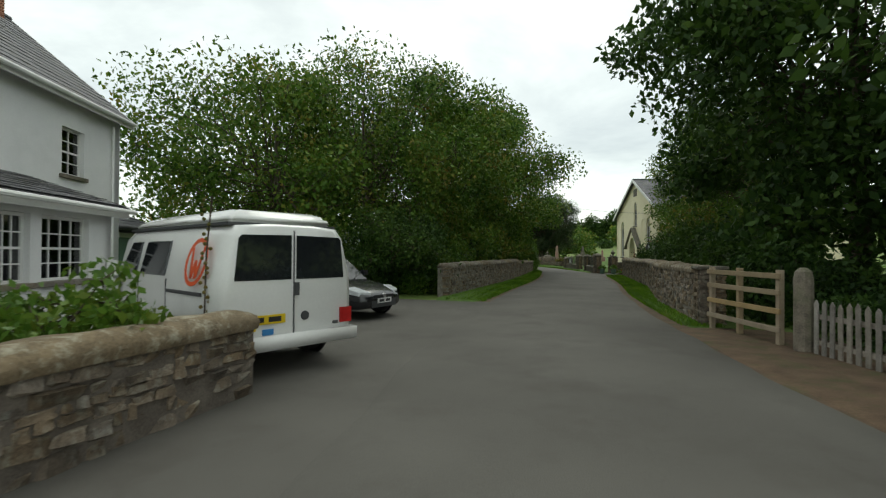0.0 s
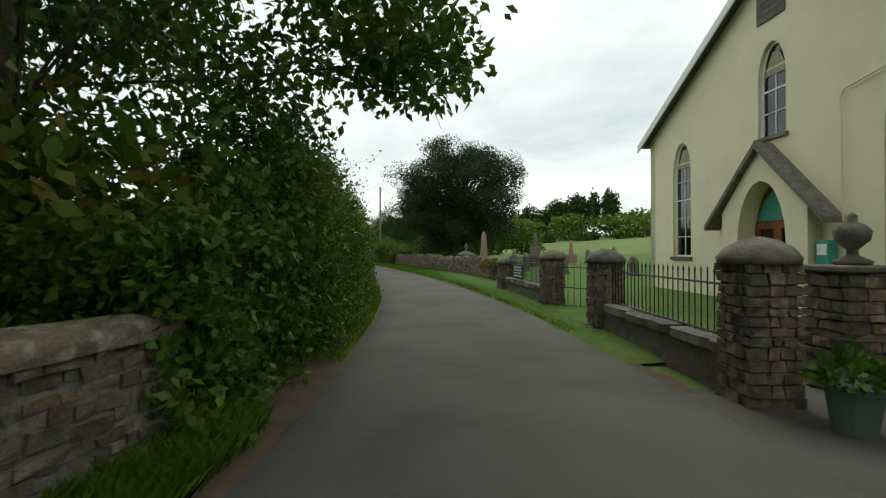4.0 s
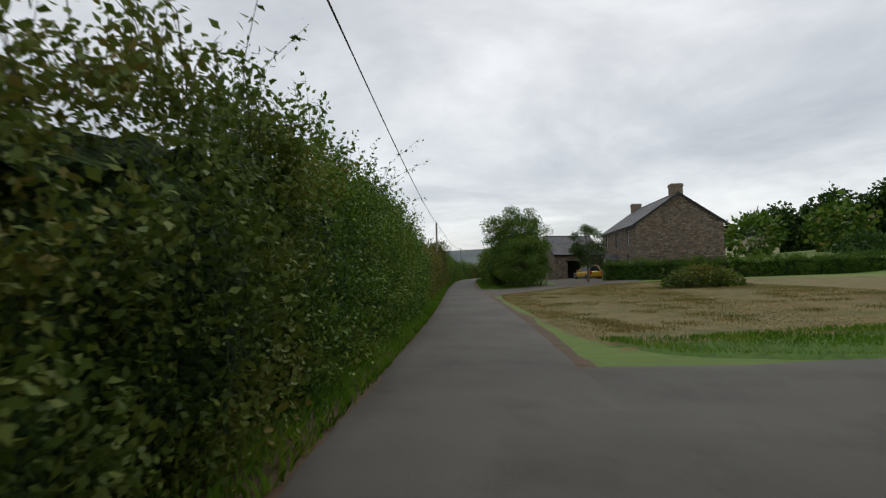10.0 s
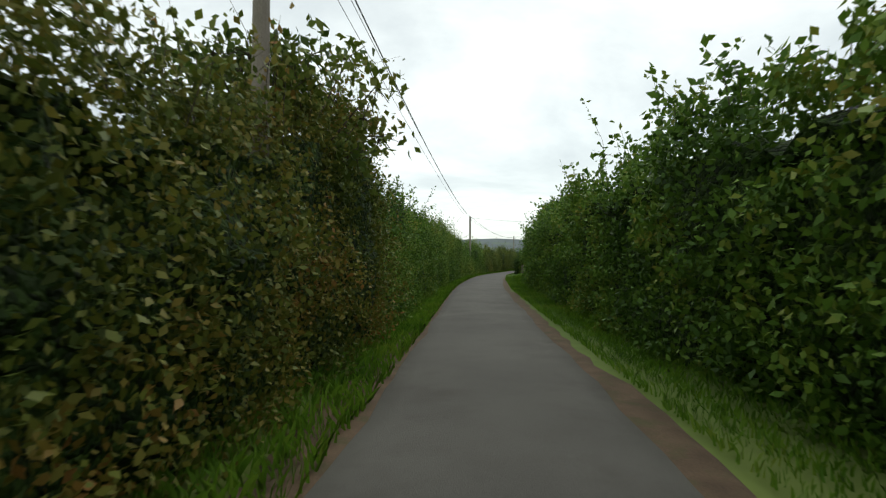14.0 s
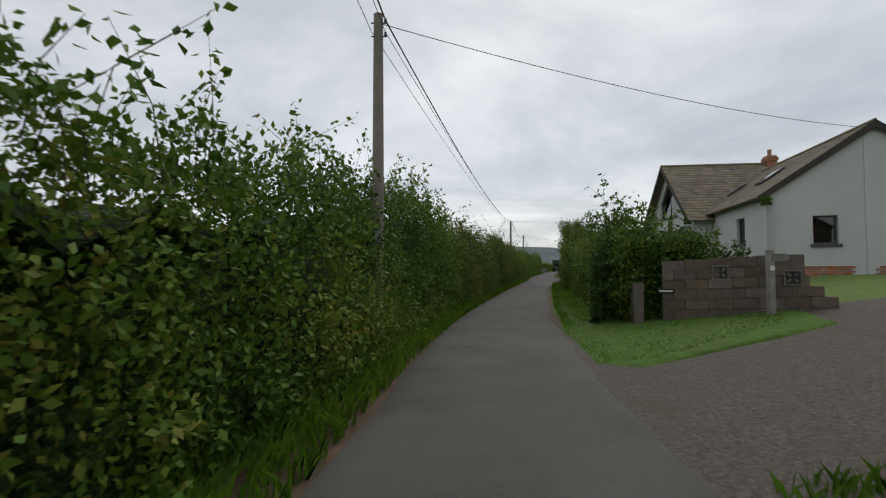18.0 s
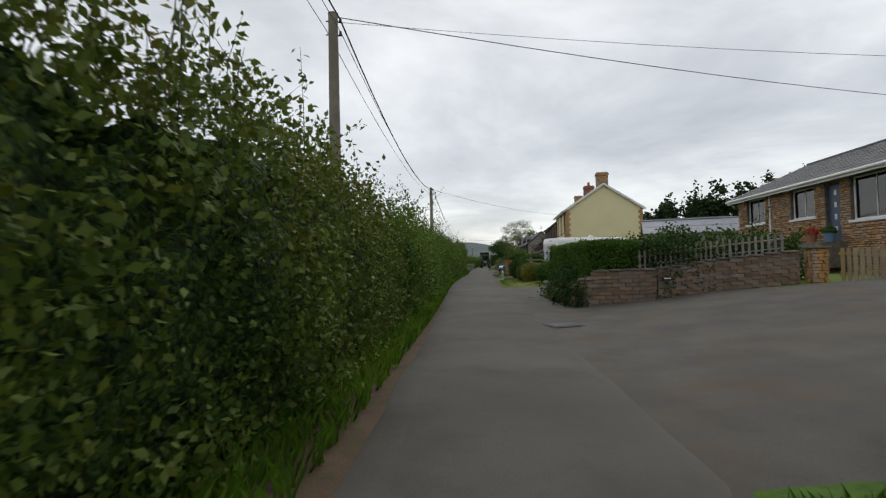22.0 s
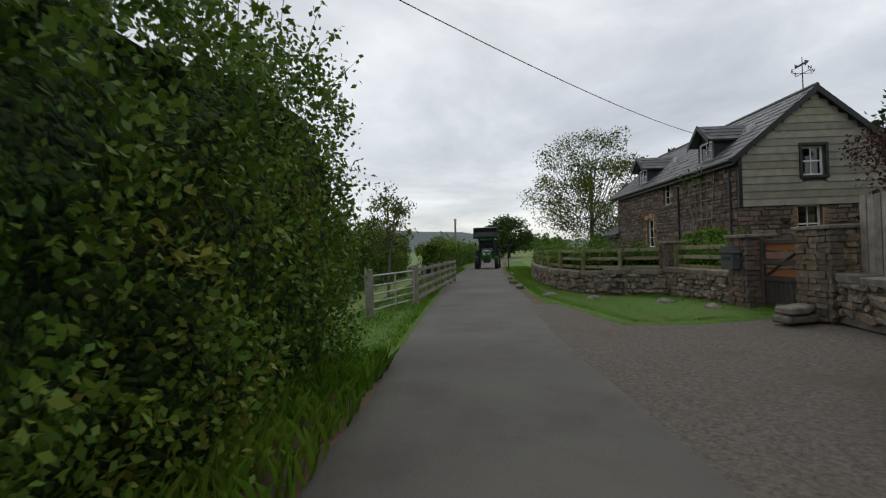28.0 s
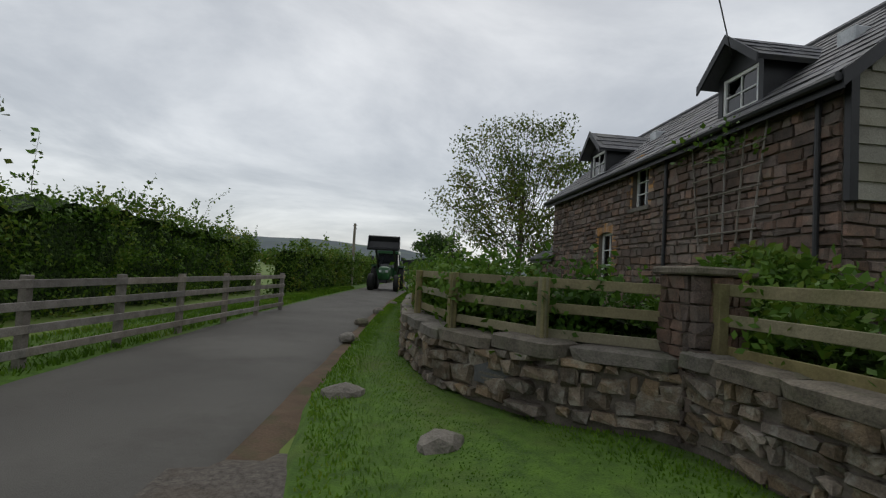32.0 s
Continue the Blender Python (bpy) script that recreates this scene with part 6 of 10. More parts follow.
def pillar(name, m, w, h, label, seed, material=None, cap="flat", group="", brick=False):
    """A square gate pillar of coursed stones or bricks, with a cap."""
    r = random.Random(seed)
    root = thing(name, m, label, "gate pillar", group)
    part("core", box(-w / 2 + 0.04, -w / 2 + 0.04, -0.15, w / 2 - 0.04, w / 2 - 0.04, h), M["mortar"], root)
    z, rowh = 0.0, (0.075 if brick else 0.105)
    while z < h - 0.03:
        rh = min(rowh * (1 if brick else r.uniform(0.75, 1.3)), h - z)
        bm = bmesh.new()
        for turn in range(4):
            rot = Matrix.Rotation(turn * math.pi / 2, 4, "Z")
            cut = r.uniform(0.25, 0.4) * w
            cut2 = r.uniform(0.55, 0.72) * w
            for x0, x1 in ((-w / 2, -w / 2 + cut), (-w / 2 + cut, -w / 2 + cut2), (-w / 2 + cut2, w / 2 - 0.08)):
                j = 0 if brick else r.uniform(-0.012, 0.02)
                add_box(bm, x0 + 0.007, -w / 2 - j, z + 0.007, x1 - 0.007, -w / 2 + 0.08, z + rh - 0.007, rot)
        if not brick:
            for v in bm.verts:
                v.co += Vector((r.uniform(-0.014, 0.014), r.uniform(-0.014, 0.014), r.uniform(-0.010, 0.010)))
        part("course", bm, material or M["stone_joined"], root)
        z += rh
    if cap == "flat":
        part("cap", box(-w / 2 - 0.05, -w / 2 - 0.05, h, w / 2 + 0.05, w / 2 + 0.05, h + 0.07, 0.015), M["cap"], root, "flat stone cap")
    elif cap == "dome":
        part("cap", lathe([(w * 0.68, h), (w * 0.70, h + 0.06), (w * 0.55, h + 0.16), (w * 0.3, h + 0.23), (0.03, h + 0.26)], 14), M["cap"], root, "rounded lichen-spotted cap", True)
    elif cap == "brick":
        bm = bmesh.new()
        for k in range(3):
            e = 0.02 + 0.02 * k
            add_box(bm, -w / 2 - e, -w / 2 - e, h + k * 0.06, w / 2 + e, w / 2 + e, h + k * 0.06 + 0.055)
        add_box(bm, -w / 2 + 0.02, -w / 2 + 0.02, h + 0.17, w / 2 - 0.02, w / 2 - 0.02, h + 0.25)
        part("cap", bm, M["brick"], root, "stepped red brick cap")
    return root


def rail_fence(name, places, heights, label, material, board=0.10, post=0.09, gap=1.8, post_h=1.1, group="", category="fence"):
    """Posts with horizontal boards along a line of (x, y, z)."""
    root = thing(name, Matrix(), label, category, group)
    for a, b in zip(places, places[1:]):
        a, b = Vector(a), Vector(b)
        d = b - a
        n = max(1, round(d.length / gap))
        yaw = math.atan2(d.y, d.x)
        for k in range(n + 1):
            p = a + d * k / n
            part("post", box(-post / 2, -post / 2, -0.2, post / 2, post / 2, post_h, 0.006, Matrix.Translation(p) @ Matrix.Rotation(yaw, 4, "Z")), material, root)
        for h in heights:
            for k in range(n):
                p, q = a + d * k / n, a + d * (k + 1) / n
                mid, ln = (p + q) / 2, (q - p).length
                bm = box(-ln / 2 - 0.02, -post / 2 - 0.035, h - board / 2, ln / 2 + 0.02, -post / 2 + 0.002, h + board / 2, 0.004, Matrix.Translation(mid) @ Matrix.Rotation(yaw, 4, "Z"))
                part("rail", bm, material, root)
    return root

# ---- bridge and chapel ----
stone_wall("parapet_wall", line_of([(14.1, -3.45), (18, -3.25), (22, -3.1), (28, -2.85), (33.6, -2.15)]), lambda s: 1.02 if s < 14 else 0.9, 0.42, "lichened rubble-stone bridge parapet with a rough rounded coping", 401, -1, 300, 3.0, cope="rough", row=0.10, long=0.19, core=M["mortar_grey"], recess=0.012)
stone_wall("roadside_wall", line_of([(10.2, 3.85), (14, 3.75), (20, 4.15), (29.6, 4.15)]), lambda s: 1.12, 0.45, "lichened rubble-stone wall with a rough rounded coping", 402, 1, 300, 4.0, cope="rough", row=0.10, long=0.19, core=M["mortar_grey"], recess=0.012)
pillar("wall_pillar", at(10.0, 3.85), 0.5, 1.2, "stone pier at the end of the roadside wall", 403, M["stone_joined"])

# field gate and picket fence on the right
gm, _ = front(spot(9.55, 3.75), spot(7.3, 4.2), 0.05)
fg = thing("timber_hurdle", gm, "pale four-rail timber fence panel beside the wall", "fence")
for x in (0.05, 1.0, 2.1):
    part("post", box(x - 0.045, -0.045, -0.2, x + 0.045, 0.045, 1.22, 0.006), M["wood_new"], fg)
for z in (0.25, 0.55, 0.85, 1.12):
    part("rail", box(0, -0.085, z - 0.045, 2.2, -0.045, z + 0.045, 0.005), M["wood_new"], fg)
sp = thing("gate_post", at(7.1, 4.25), "weathered stone gate post with a rounded head", "post")
part("shaft", lathe([(0.13, -0.2), (0.13, 1.15), (0.11, 1.26), (0.05, 1.32)], 10), M["cap"], sp)
pk = thing("picket_fence", Matrix(), "low pale wooden picket fence with pointed tops", "fence")
pm, pl = front(spot(6.95, 4.3), spot(-3.0, 5.2), 0.03)
rp = random.Random(5)
for z in (0.2, 0.58):
    part("rail", box(0, 0.01, z - 0.035, pl, 0.05, z + 0.035, 0, pm), M["wood_grey"], pk)
n = int(pl / 0.15)
for k in range(n):
    x = k * pl / n + 0.03
    h = 0.76 + rp.uniform(-0.02, 0.02)
    part("picket", prism([(x, 0.02), (x + 0.075, 0.02), (x + 0.075, h), (x + 0.037, h + 0.06), (x, h)], [], 0.02, pm @ Matrix.Translation((0, -0.015, 0)) @ Matrix.Rotation(rp.uniform(-0.015, 0.015), 4, "Y")), M["wood_grey"], pk)
cp = thing("board_fence", Matrix(), "weathered board fence behind the picket fence", "fence")
bmx, bl = front(spot(7.2, 6.2), spot(-4, 7.8), 0.0)
for k in range(int(bl / 0.9)):
    part("panel", box(k * 0.9, 0, 0, k * 0.9 + 0.88, 0.03, 0.95, 0.004, bmx), M["wood_grey"], cp)
hedge_rows("shrubbery", 0.5, 9, 5.2, [(0, 0.7), (9, 0.9)], 3.5, 0.07, 260, M["dark_leaf"], "ivy and shrubs below the maples", 410, 0.3, 1.0)
hedge_rows("shrubbery", 9.8, 30, 4.9, [(9, 1.3), (16, 2.2), (24, 1.8), (30, 1.4)], 3.0, 0.08, 300, M["dark_leaf"], "shrubs and ivy behind the roadside wall", 411, 0.4, 3.0)
hedge_rows("shrubbery", 14.5, 35, -3.9, [(14, 1.3), (17, 1.6), (22, 2.2), (30, 2.4), (35, 2.6)], 3.5, 0.08, 300, M["tree_leaf"], "dense undergrowth behind the parapet", 412, 0.5, 3.0)
hedge_rows("ivy_bank", 33.4, 38, -1.75, [(33, 1.6), (35, 2.6), (38, 3.0)], 2.2, 0.06, 480, M["laurel"], "ivy and brambles over the end of the parapet", 413, 0.3, 4.0)

# chapel: the gable faces the lane
LANC_C, LANC_L, LANC_R = lancet(5.1, 4.0, 0.85, 2.2), lancet(1.4, 1.15, 0.95, 3.5), lancet(8.15, 0.95, 1.0, 3.6)
DOORH = lancet(4.75, 0.0, 1.55, 2.95)
chapel, cm_, cl_, crm, clm = house("chapel", "cream-rendered chapel with pointed windows and a slate roof", (27.64, 44.05), (24.65, 33.25), 15, 5.1, 8.2, M["cream"], M["slate"], 0.15, "front", [LANC_C, LANC_L, LANC_R, DOORH], seed=420, barge=M["white_paint"], over=0.3, verge=0.3)
for ring, bars in ((LANC_C, (2, 4)), (LANC_L, (2, 6)), (LANC_R, (2, 6))):
    window(chapel, cm_, ring, bars, label="pointed chapel window in a white frame", sill_mat=M["cap"])
M["stained"] = mat("stained", (0.30, 0.25, 0.09), (0.12, 0.16, 0.07), 0.3, 3, 12, 0.0)
M["teal"] = mat("teal", (0.05, 0.30, 0.24), (0.04, 0.22, 0.18), 0.5, 3, 20, 0.05)
for ring in (LANC_L, LANC_R, LANC_C):
    x0, x1, zt = min(p[0] for p in ring), max(p[0] for p in ring), max(p[1] for p in ring)
    part("stained_light", prism([(x0 + 0.07, zt - 0.75), (x1 - 0.07, zt - 0.75), ((x0 + x1) / 2 + 0.1, zt - 0.22), ((x0 + x1) / 2 - 0.1, zt - 0.22)], [], 0.012, cm_ @ Matrix.Translation((0, 0.105, 0))), M["stained"], chapel, "amber stained glass in the window head")
part("door", prism(shrink(DOORH, 0.03), [rect(4.98, 1.1, 0.42, 0.75), rect(5.63, 1.1, 0.42, 0.75)], 0.06, cm_ @ Matrix.Translation((0, 0.14, 0))), M["wood_red"], chapel, "red-brown double door")
part("door_glass", box(4.95, 0.17, 1.05, 6.08, 0.18, 1.9, 0, cm_), M["glass_dark"], chapel)
part("fanlight", prism([(4.88, 2.05), (6.17, 2.05), (5.85, 2.58), (5.52, 2.8), (5.2, 2.58)], [], 0.03, cm_ @ Matrix.Translation((0, 0.115, 0))), M["teal"], chapel, "green fanlight above the door")
# the gabled hood round the door
part("porch", prism([(4.2, -0.3), (6.85, -0.3), (6.85, 2.3), (5.525, 3.75), (4.2, 2.3)], [DOORH], 0.3, cm_ @ Matrix.Translation((0, -0.3, 0))), M["cream"], chapel, "cream gabled porch")
for s in (-1, 1):
    bm = bmesh.new()
    x0, x1 = 5.525 + s * 1.85, 5.525
    vs = [bm.verts.new(cm_ @ Vector(p)) for p in ((x0, -0.45, 2.0), (x1, -0.45, 3.85), (x1, 0.0, 3.85), (x0, 0.0, 2.0), (x0, -0.45, 1.88), (x1, -0.45, 3.7), (x1, 0, 3.7), (x0, 0, 1.88))]
    for f in ((0, 1, 2, 3), (7, 6, 5, 4), (0, 4, 5, 1), (1, 5, 6, 2), (2, 6, 7, 3), (3, 7, 4, 0)):
        bm.faces.new([vs[i] for i in f])
    bmesh.ops.recalc_face_normals(bm, faces=bm.faces[:])
    part("porch_coping", bm, M["cap"], chapel, "brown stone porch coping")
part("plaque", box(5.1, -0.04, 6.72, 5.95, 0.01, 7.4, 0.01, cm_), M["cap"], chapel, "carved stone date plaque")
for z in (7.17, 7.02, 6.87):
    part("inscription", box(5.2, -0.048, z, 5.85, -0.038, z + 0.05, 0, cm_), M["mortar"], chapel)
down_pipe(chapel, cm_, 10.9, 0.1, 4.8, M["cream"])
part("cable", polytube([cm_ @ Vector(p) for p in ((9.9, -0.1, 4.9), (9.2, -0.08, 4.75), (7.45, -0.06, 4.45), (7.35, -0.05, 4.3), (7.4, -0.05, 1.9))], 0.02, 5), M["cream"], chapel)
for dz in (0, 0.15, 0.3):
    part("insulator", tube(cm_ @ Vector((9.9, -0.25, 4.6 + dz)), cm_ @ Vector((9.9, 0.0, 4.6 + dz)), 0.035, 0.03, 8), M["black"], chapel)
lb = thing("defibrillator_box", cm_ @ Matrix.Translation((7.1, -0.12, 1.05)), "small green and white wall box beside the chapel door", "box")
part("case", box(-0.16, -0.1, 0, 0.16, 0.1, 0.5, 0.02), M["teal"], lb)
part("window", box(-0.11, -0.108, 0.2, 0.11, -0.1, 0.42), M["white_paint"], lb)

# the house joined to the chapel
wins = [rect(0.66, 4.28, 0.52, 0.7), rect(3.1, 4.25, 0.52, 0.7), segment_top(0.7, 2.65, 0.7, 1.38), segment_top(3.02, 2.68, 0.74, 1.36), segment_top(2.9, 0.55, 0.85, 1.38)]
manse, mm_, ml_, mrm, mlm = house("chapel_house", "cream-painted rough stone house joined to the chapel", (24.58, 33.1), (22.85, 27.9), 6.5, 5.3, 7.4, M["cream_rough"], M["slate"], 0.1, "side", wins, seed=430, barge=M["white_paint"], over=0.22, verge=0.1)
for w_, bars in zip(wins, ((2, 2), (2, 2), (3, 4), (3, 4), (3, 4))):
    window(manse, mm_, w_, bars, label="white sash window", sill_mat=M["cream"])
chimney(manse, mm_, 5.0, 3.25, 7.2, 0.9, 0.6, 1.5, M["stone_grey"], 2)
down_pipe(manse, mm_, 5.2, 0, 5.1)
M["pale_grey"] = mat("pale_grey", (0.50, 0.52, 0.54), (0.42, 0.44, 0.46), 0.6, 3, 40, 0.1)
po = thing("entrance_porch", mm_ @ Matrix.Translation((0.75, -1.3, 0)), "small slate-roofed porch with grey posts and door", "porch")
for x in (0, 1.45):
    part("post", box(x, 0, 0, x + 0.1, 0.1, 1.8, 0.006), M["pale_grey"], po)
part("side_panel", box(0.02, 0.1, 0, 0.06, 1.2, 1.8), M["pale_grey"], po)
part("side_panel", box(1.48, 0.1, 0, 1.52, 1.2, 1.8), M["glass"], po)
dr = part("door", prism(rect(0.45, 0, 0.75, 1.8), [rect(0.55, 0.9, 0.55, 0.75)], 0.05, Matrix.Translation((0, 0.45, 0))), M["pale_grey"], po, "grey half-glazed door")
part("pane", box(0.55, 0.47, 0.9, 1.1, 0.48, 1.65), M["glass_dark"], dr)
part("gable", prism([(0, 1.8), (1.55, 1.8), (0.775, 2.32)], [], 0.05), M["pale_grey"], po)
slope(po, Matrix(), (-0.15, 1.25, 1.76), (-0.15, -0.12, 1.76), (0.775, -0.12, 2.4), (0.775, 1.25, 2.4), M["slate"], 431, 0.2, 0.25, 0.04)
slope(po, Matrix(), (1.7, -0.12, 1.76), (1.7, 1.25, 1.76), (0.775, 1.25, 2.4), (0.775, -0.12, 2.4), M["slate"], 432, 0.2, 0.25, 0.04)
for k in range(7):
    part("ridge_tile", box(0.72, -0.12 + k * 0.195, 2.4, 0.83, 0.06 + k * 0.195, 2.47, 0.015), M["brick"], po, "red crested ridge tile")
part("lantern", lathe([(0.02, 1.95), (0.07, 1.98), (0.06, 2.14), (0.02, 2.18)], 6), M["black"], po).location = (0.775, -0.12, -0.15)

# churchyard gate, railings and walls
gp = []
for k, (y, o, h) in enumerate(((46.2, 3.3, 1.0), (41.6, 3.2, 1.25), (38.3, 3.1, 1.25), (34.6, 3.1, 1.35))):
    gp.append(pillar("gate_pillar", at(y, o, 0.02), 0.52 if k else 0.6, h, "rubble-stone gate pillar with a rounded lichened cap", 440 + k, M["stone_joined"], "dome", "churchyard pillars"))
for a, b, seed in (((45.9, 3.3), (41.9, 3.2), 445), ((38.0, 3.1), (34.9, 3.1), 446)):
    ln = line_of([a, b])
    stone_wall("dwarf_wall", ln, 0.42, 0.36, "low rubble wall under iron railings", seed, 1, 60, 1.0)
    railings("iron_railing", [Vector(p) for p in ln], 0.75, 0.13, "black spear-topped iron railings on a low wall", M["black"], 0.5, group="churchyard railings")
ig = thing("iron_gate", Matrix(), "black iron churchyard gate standing ajar", "gate")
ga, gb = Vector((*spot(41.3, 3.2), 0.08)), Vector((*spot(40.2, 4.0), 0.08))
for z in (0.05, 0.5, 1.0):
    part("rail", tube(ga + Vector((0, 0, z)), gb + Vector((0, 0, z)), 0.014, 0.014, 6), M["black"], ig)
for k in range(9):
    p = ga.lerp(gb, k / 8)
    part("bar", tube(p, p + Vector((0, 0, 1.12)), 0.009, 0.006, 5), M["black"], ig)
sb = thing("notice_board", Matrix(), "small black notice board on the railings", "sign")
nm, _ = front(spot(44.6, 3.05), spot(43.4, 3.05), 0)
part("board", box(0, -0.03, 0.6, 1.1, 0.0, 1.05, 0.005, nm), M["black"], sb)
for k in range(4):
    part("line", box(0.12, -0.034, 0.68 + k * 0.09, 0.98 - 0.1 * (k % 2), -0.03, 0.715 + k * 0.09, 0, nm), M["white_paint"], sb)
up = pillar("urn_pillar", at(35.0, 4.4, 0.02), 0.62, 1.25, "tall stone pillar carrying a carved urn", 448, M["stone_joined"], "flat")
part("urn", lathe([(0.16, 1.32), (0.18, 1.36), (0.06, 1.42), (0.05, 1.48), (0.15, 1.58), (0.17, 1.68), (0.12, 1.74), (0.04, 1.78), (0.05, 1.84), (0.01, 1.88)], 14), M["cap"], up, "carved stone urn", True)
stone_wall("forecourt_wall", line_of([(34.9, 4.8), (33.0, 7.6)]), 0.75, 0.35, "rubble wall before the chapel", 449, -1, 90, 1.0)
M["planter"] = mat("planter", (0.13, 0.22, 0.16), (0.09, 0.15, 0.11), 0.6, 4, 40, 0.1)
M["red_flower"] = leaf_mat("red_petals", [(0.35, 0.015, 0.015), (0.5, 0.03, 0.03), (0.55, 0.06, 0.08)])
M["orange_flower"] = leaf_mat("orange_petals", [(0.55, 0.10, 0.01), (0.65, 0.20, 0.02), (0.6, 0.32, 0.03)])


def bunch(parent, name, cx_, cy_, cz_, rx, rz, count, leaf, material, seed, label=""):
    r = np.random.RandomState(seed)
    g = r.normal(0, 1, (count, 3))
    g /= np.linalg.norm(g, axis=1, keepdims=True)
    g *= (r.uniform(0.2, 1, count) ** 0.5)[:, None] * np.array([rx, rx, rz])
    g[:, 2] = np.abs(g[:, 2]) + 0.0
    ob = new(name, soup(name, leaf_quads(g + np.array([cx_, cy_, cz_]), leaf, seed, -0.3), 4, material))
    ob.parent = parent
    if label:
        ob["label"] = label
    return ob


for k, (y, o) in enumerate(((33.9, 3.35), (33.5, 4.1))):
    pt = thing("plant_pot", at(y, o, 0.04), "green plant pot with trailing plants", "plant pot", "forecourt pots")
    part("pot", lathe([(0.15, 0), (0.20, 0.34), (0.22, 0.34), (0.22, 0.38), (0.18, 0.38)], 14), M["planter"], pt)
    bunch(pt, "foliage", 0, 0, 0.36, 0.28, 0.28, 260, 0.06, M["laurel"], 450 + k)
fb = thing("flower_bed", at(32.6, 5.9, 0.05), "low flower bed with red blooms against the wall", "flower bed")
part("soil", box(-1.6, -0.35, 0, 1.6, 0.35, 0.1, 0.02), M["soil"], fb)
for k in range(5):
    bunch(fb, "foliage", -1.3 + k * 0.65, 0, 0.08, 0.42, 0.38, 240, 0.06, M["box_leaf"], 460 + k)
    bunch(fb, "bloom", -1.2 + k * 0.6, -0.15, 0.25, 0.25, 0.18, 26, 0.05, M["red_flower"], 470 + k)

# churchyard
strip("churchyard", [(39, 4.2, 12), (41, 3.7, 45), (60, 4.6, 50), (96, 4.6, 40)], 0.16, M["grass_ground"], "mown grass of the churchyard", "grass", 1.2, 16, 0, 0.0, 25)
stone_wall("churchyard_wall", line_of([(46.4, 3.5), (50, 4.6), (56, 4.75), (66, 4.4), (76, 4.05), (86, 4.0), (90.6, 3.95)]), lambda s: 0.78 + 0.05 * math.sin(s * 0.7), 0.45, "mossy rubble churchyard wall with upright coping stones", 480, 1, 300, 8.0, "upright", 0.12, 0.30)


def headstone(y, o, w, h, kind, label, seed, tilt=0.0, material="cap"):
    p = spot(y, o)
    m = pose(float(p[0]), float(p[1]), gz(*p) + 0.14, 0, tilt, turned(y) + 90 + seed % 7 - 3)
    root = thing("headstone", m, label, "gravestone", "churchyard graves")
    if kind == "round":
        ring = [(-w / 2, -0.2), (w / 2, -0.2), (w / 2, h - w / 2)] + [(w / 2 * math.cos(a), h - w / 2 + w / 2 * math.sin(a)) for a in (0.5, 1.05, 1.57, 2.09, 2.64)] + [(-w / 2, h - w / 2)]
    elif kind == "point":
        ring = [(-w / 2, -0.2), (w / 2, -0.2), (w / 2, h - w * 0.7), (w * 0.3, h - w * 0.28), (0, h), (-w * 0.3, h - w * 0.28), (-w / 2, h - w * 0.7)]
    else:
        ring = [(-w / 2, -0.2), (w / 2, -0.2), (w / 2, h - 0.12), (w * 0.3, h - 0.1), (w * 0.25, h), (-w * 0.25, h), (-w * 0.3, h - 0.1), (-w / 2, h - 0.12)]
    part("slab", prism(ring, [], 0.10, Matrix.Translation((0, -0.05, 0))), M[material], root)
    part("plinth", box(-w / 2 - 0.08, -0.13, -0.15, w / 2 + 0.08, 0.13, 0.12, 0.01), M["cap"], root)
    for k in range(3):
        part("inscription", box(-w * 0.32, -0.054, h * 0.45 + k * 0.09, w * (0.32 - 0.05 * (k % 2)), -0.05, h * 0.45 + k * 0.09 + 0.03), M["mortar"], root)
    return root


rg = random.Random(17)
M["granite_red"] = mat("granite_red", (0.33, 0.20, 0.15), (0.22, 0.13, 0.10), 0.7, 20, 60, 0.2, stain=(0.25, 0.24, 0.2), stain_amt=0.4)
M["granite_dark"] = mat("granite_dark", (0.07, 0.07, 0.075), (0.04, 0.04, 0.045), 0.35, 20, 60, 0.1)
GR = [(50.2, 6.6, 0.62, 1.05, "round"), (51.6, 8.2, 0.75, 1.15, "point"), (53.4, 9.2, 0.6, 0.95, "round"), (54.8, 7.6, 0.62, 1.1, "point"), (52.4, 11.5, 0.8, 1.0, "round"), (56.5, 10.4, 0.6, 0.9, "square"),
      (58.4, 8.4, 0.55, 1.0, "round"), (55.2, 13.6, 0.7, 1.25, "point"), (59.0, 14.2, 0.62, 1.0, "round"), (50.8, 14.8, 0.7, 1.1, "square"), (49.0, 10.2, 0.6, 0.9, "round"), (47.6, 7.4, 0.6, 1.0, "point"),
      (61.5, 11.8, 0.6, 0.95, "round"), (74.8, 5.6, 0.55, 0.95, "round"), (75.6, 4.9, 0.5, 1.0, "point"), (78.0, 6.5, 0.55, 1.0, "point"), (79.2, 8.0, 0.55, 0.9, "round"), (72.0, 6.2, 0.6, 0.85, "square"),
      (46.2, 12.0, 0.7, 1.2, "round"), (44.5, 8.8, 0.6, 1.0, "round"), (43.0, 14.0, 0.65, 1.1, "point"), (48.2, 17.0, 0.7, 1.1, "round"), (53.0, 18.0, 0.7, 1.2, "round"), (57.0, 19.5, 0.6, 1.0, "point"), (62.0, 17.5, 0.7, 1.0, "round"),
      (65.0, 13.5, 0.6, 0.9, "round"), (42.0, 20.0, 0.7, 1.2, "point"), (46.0, 22.0, 0.7, 1.1, "round")]
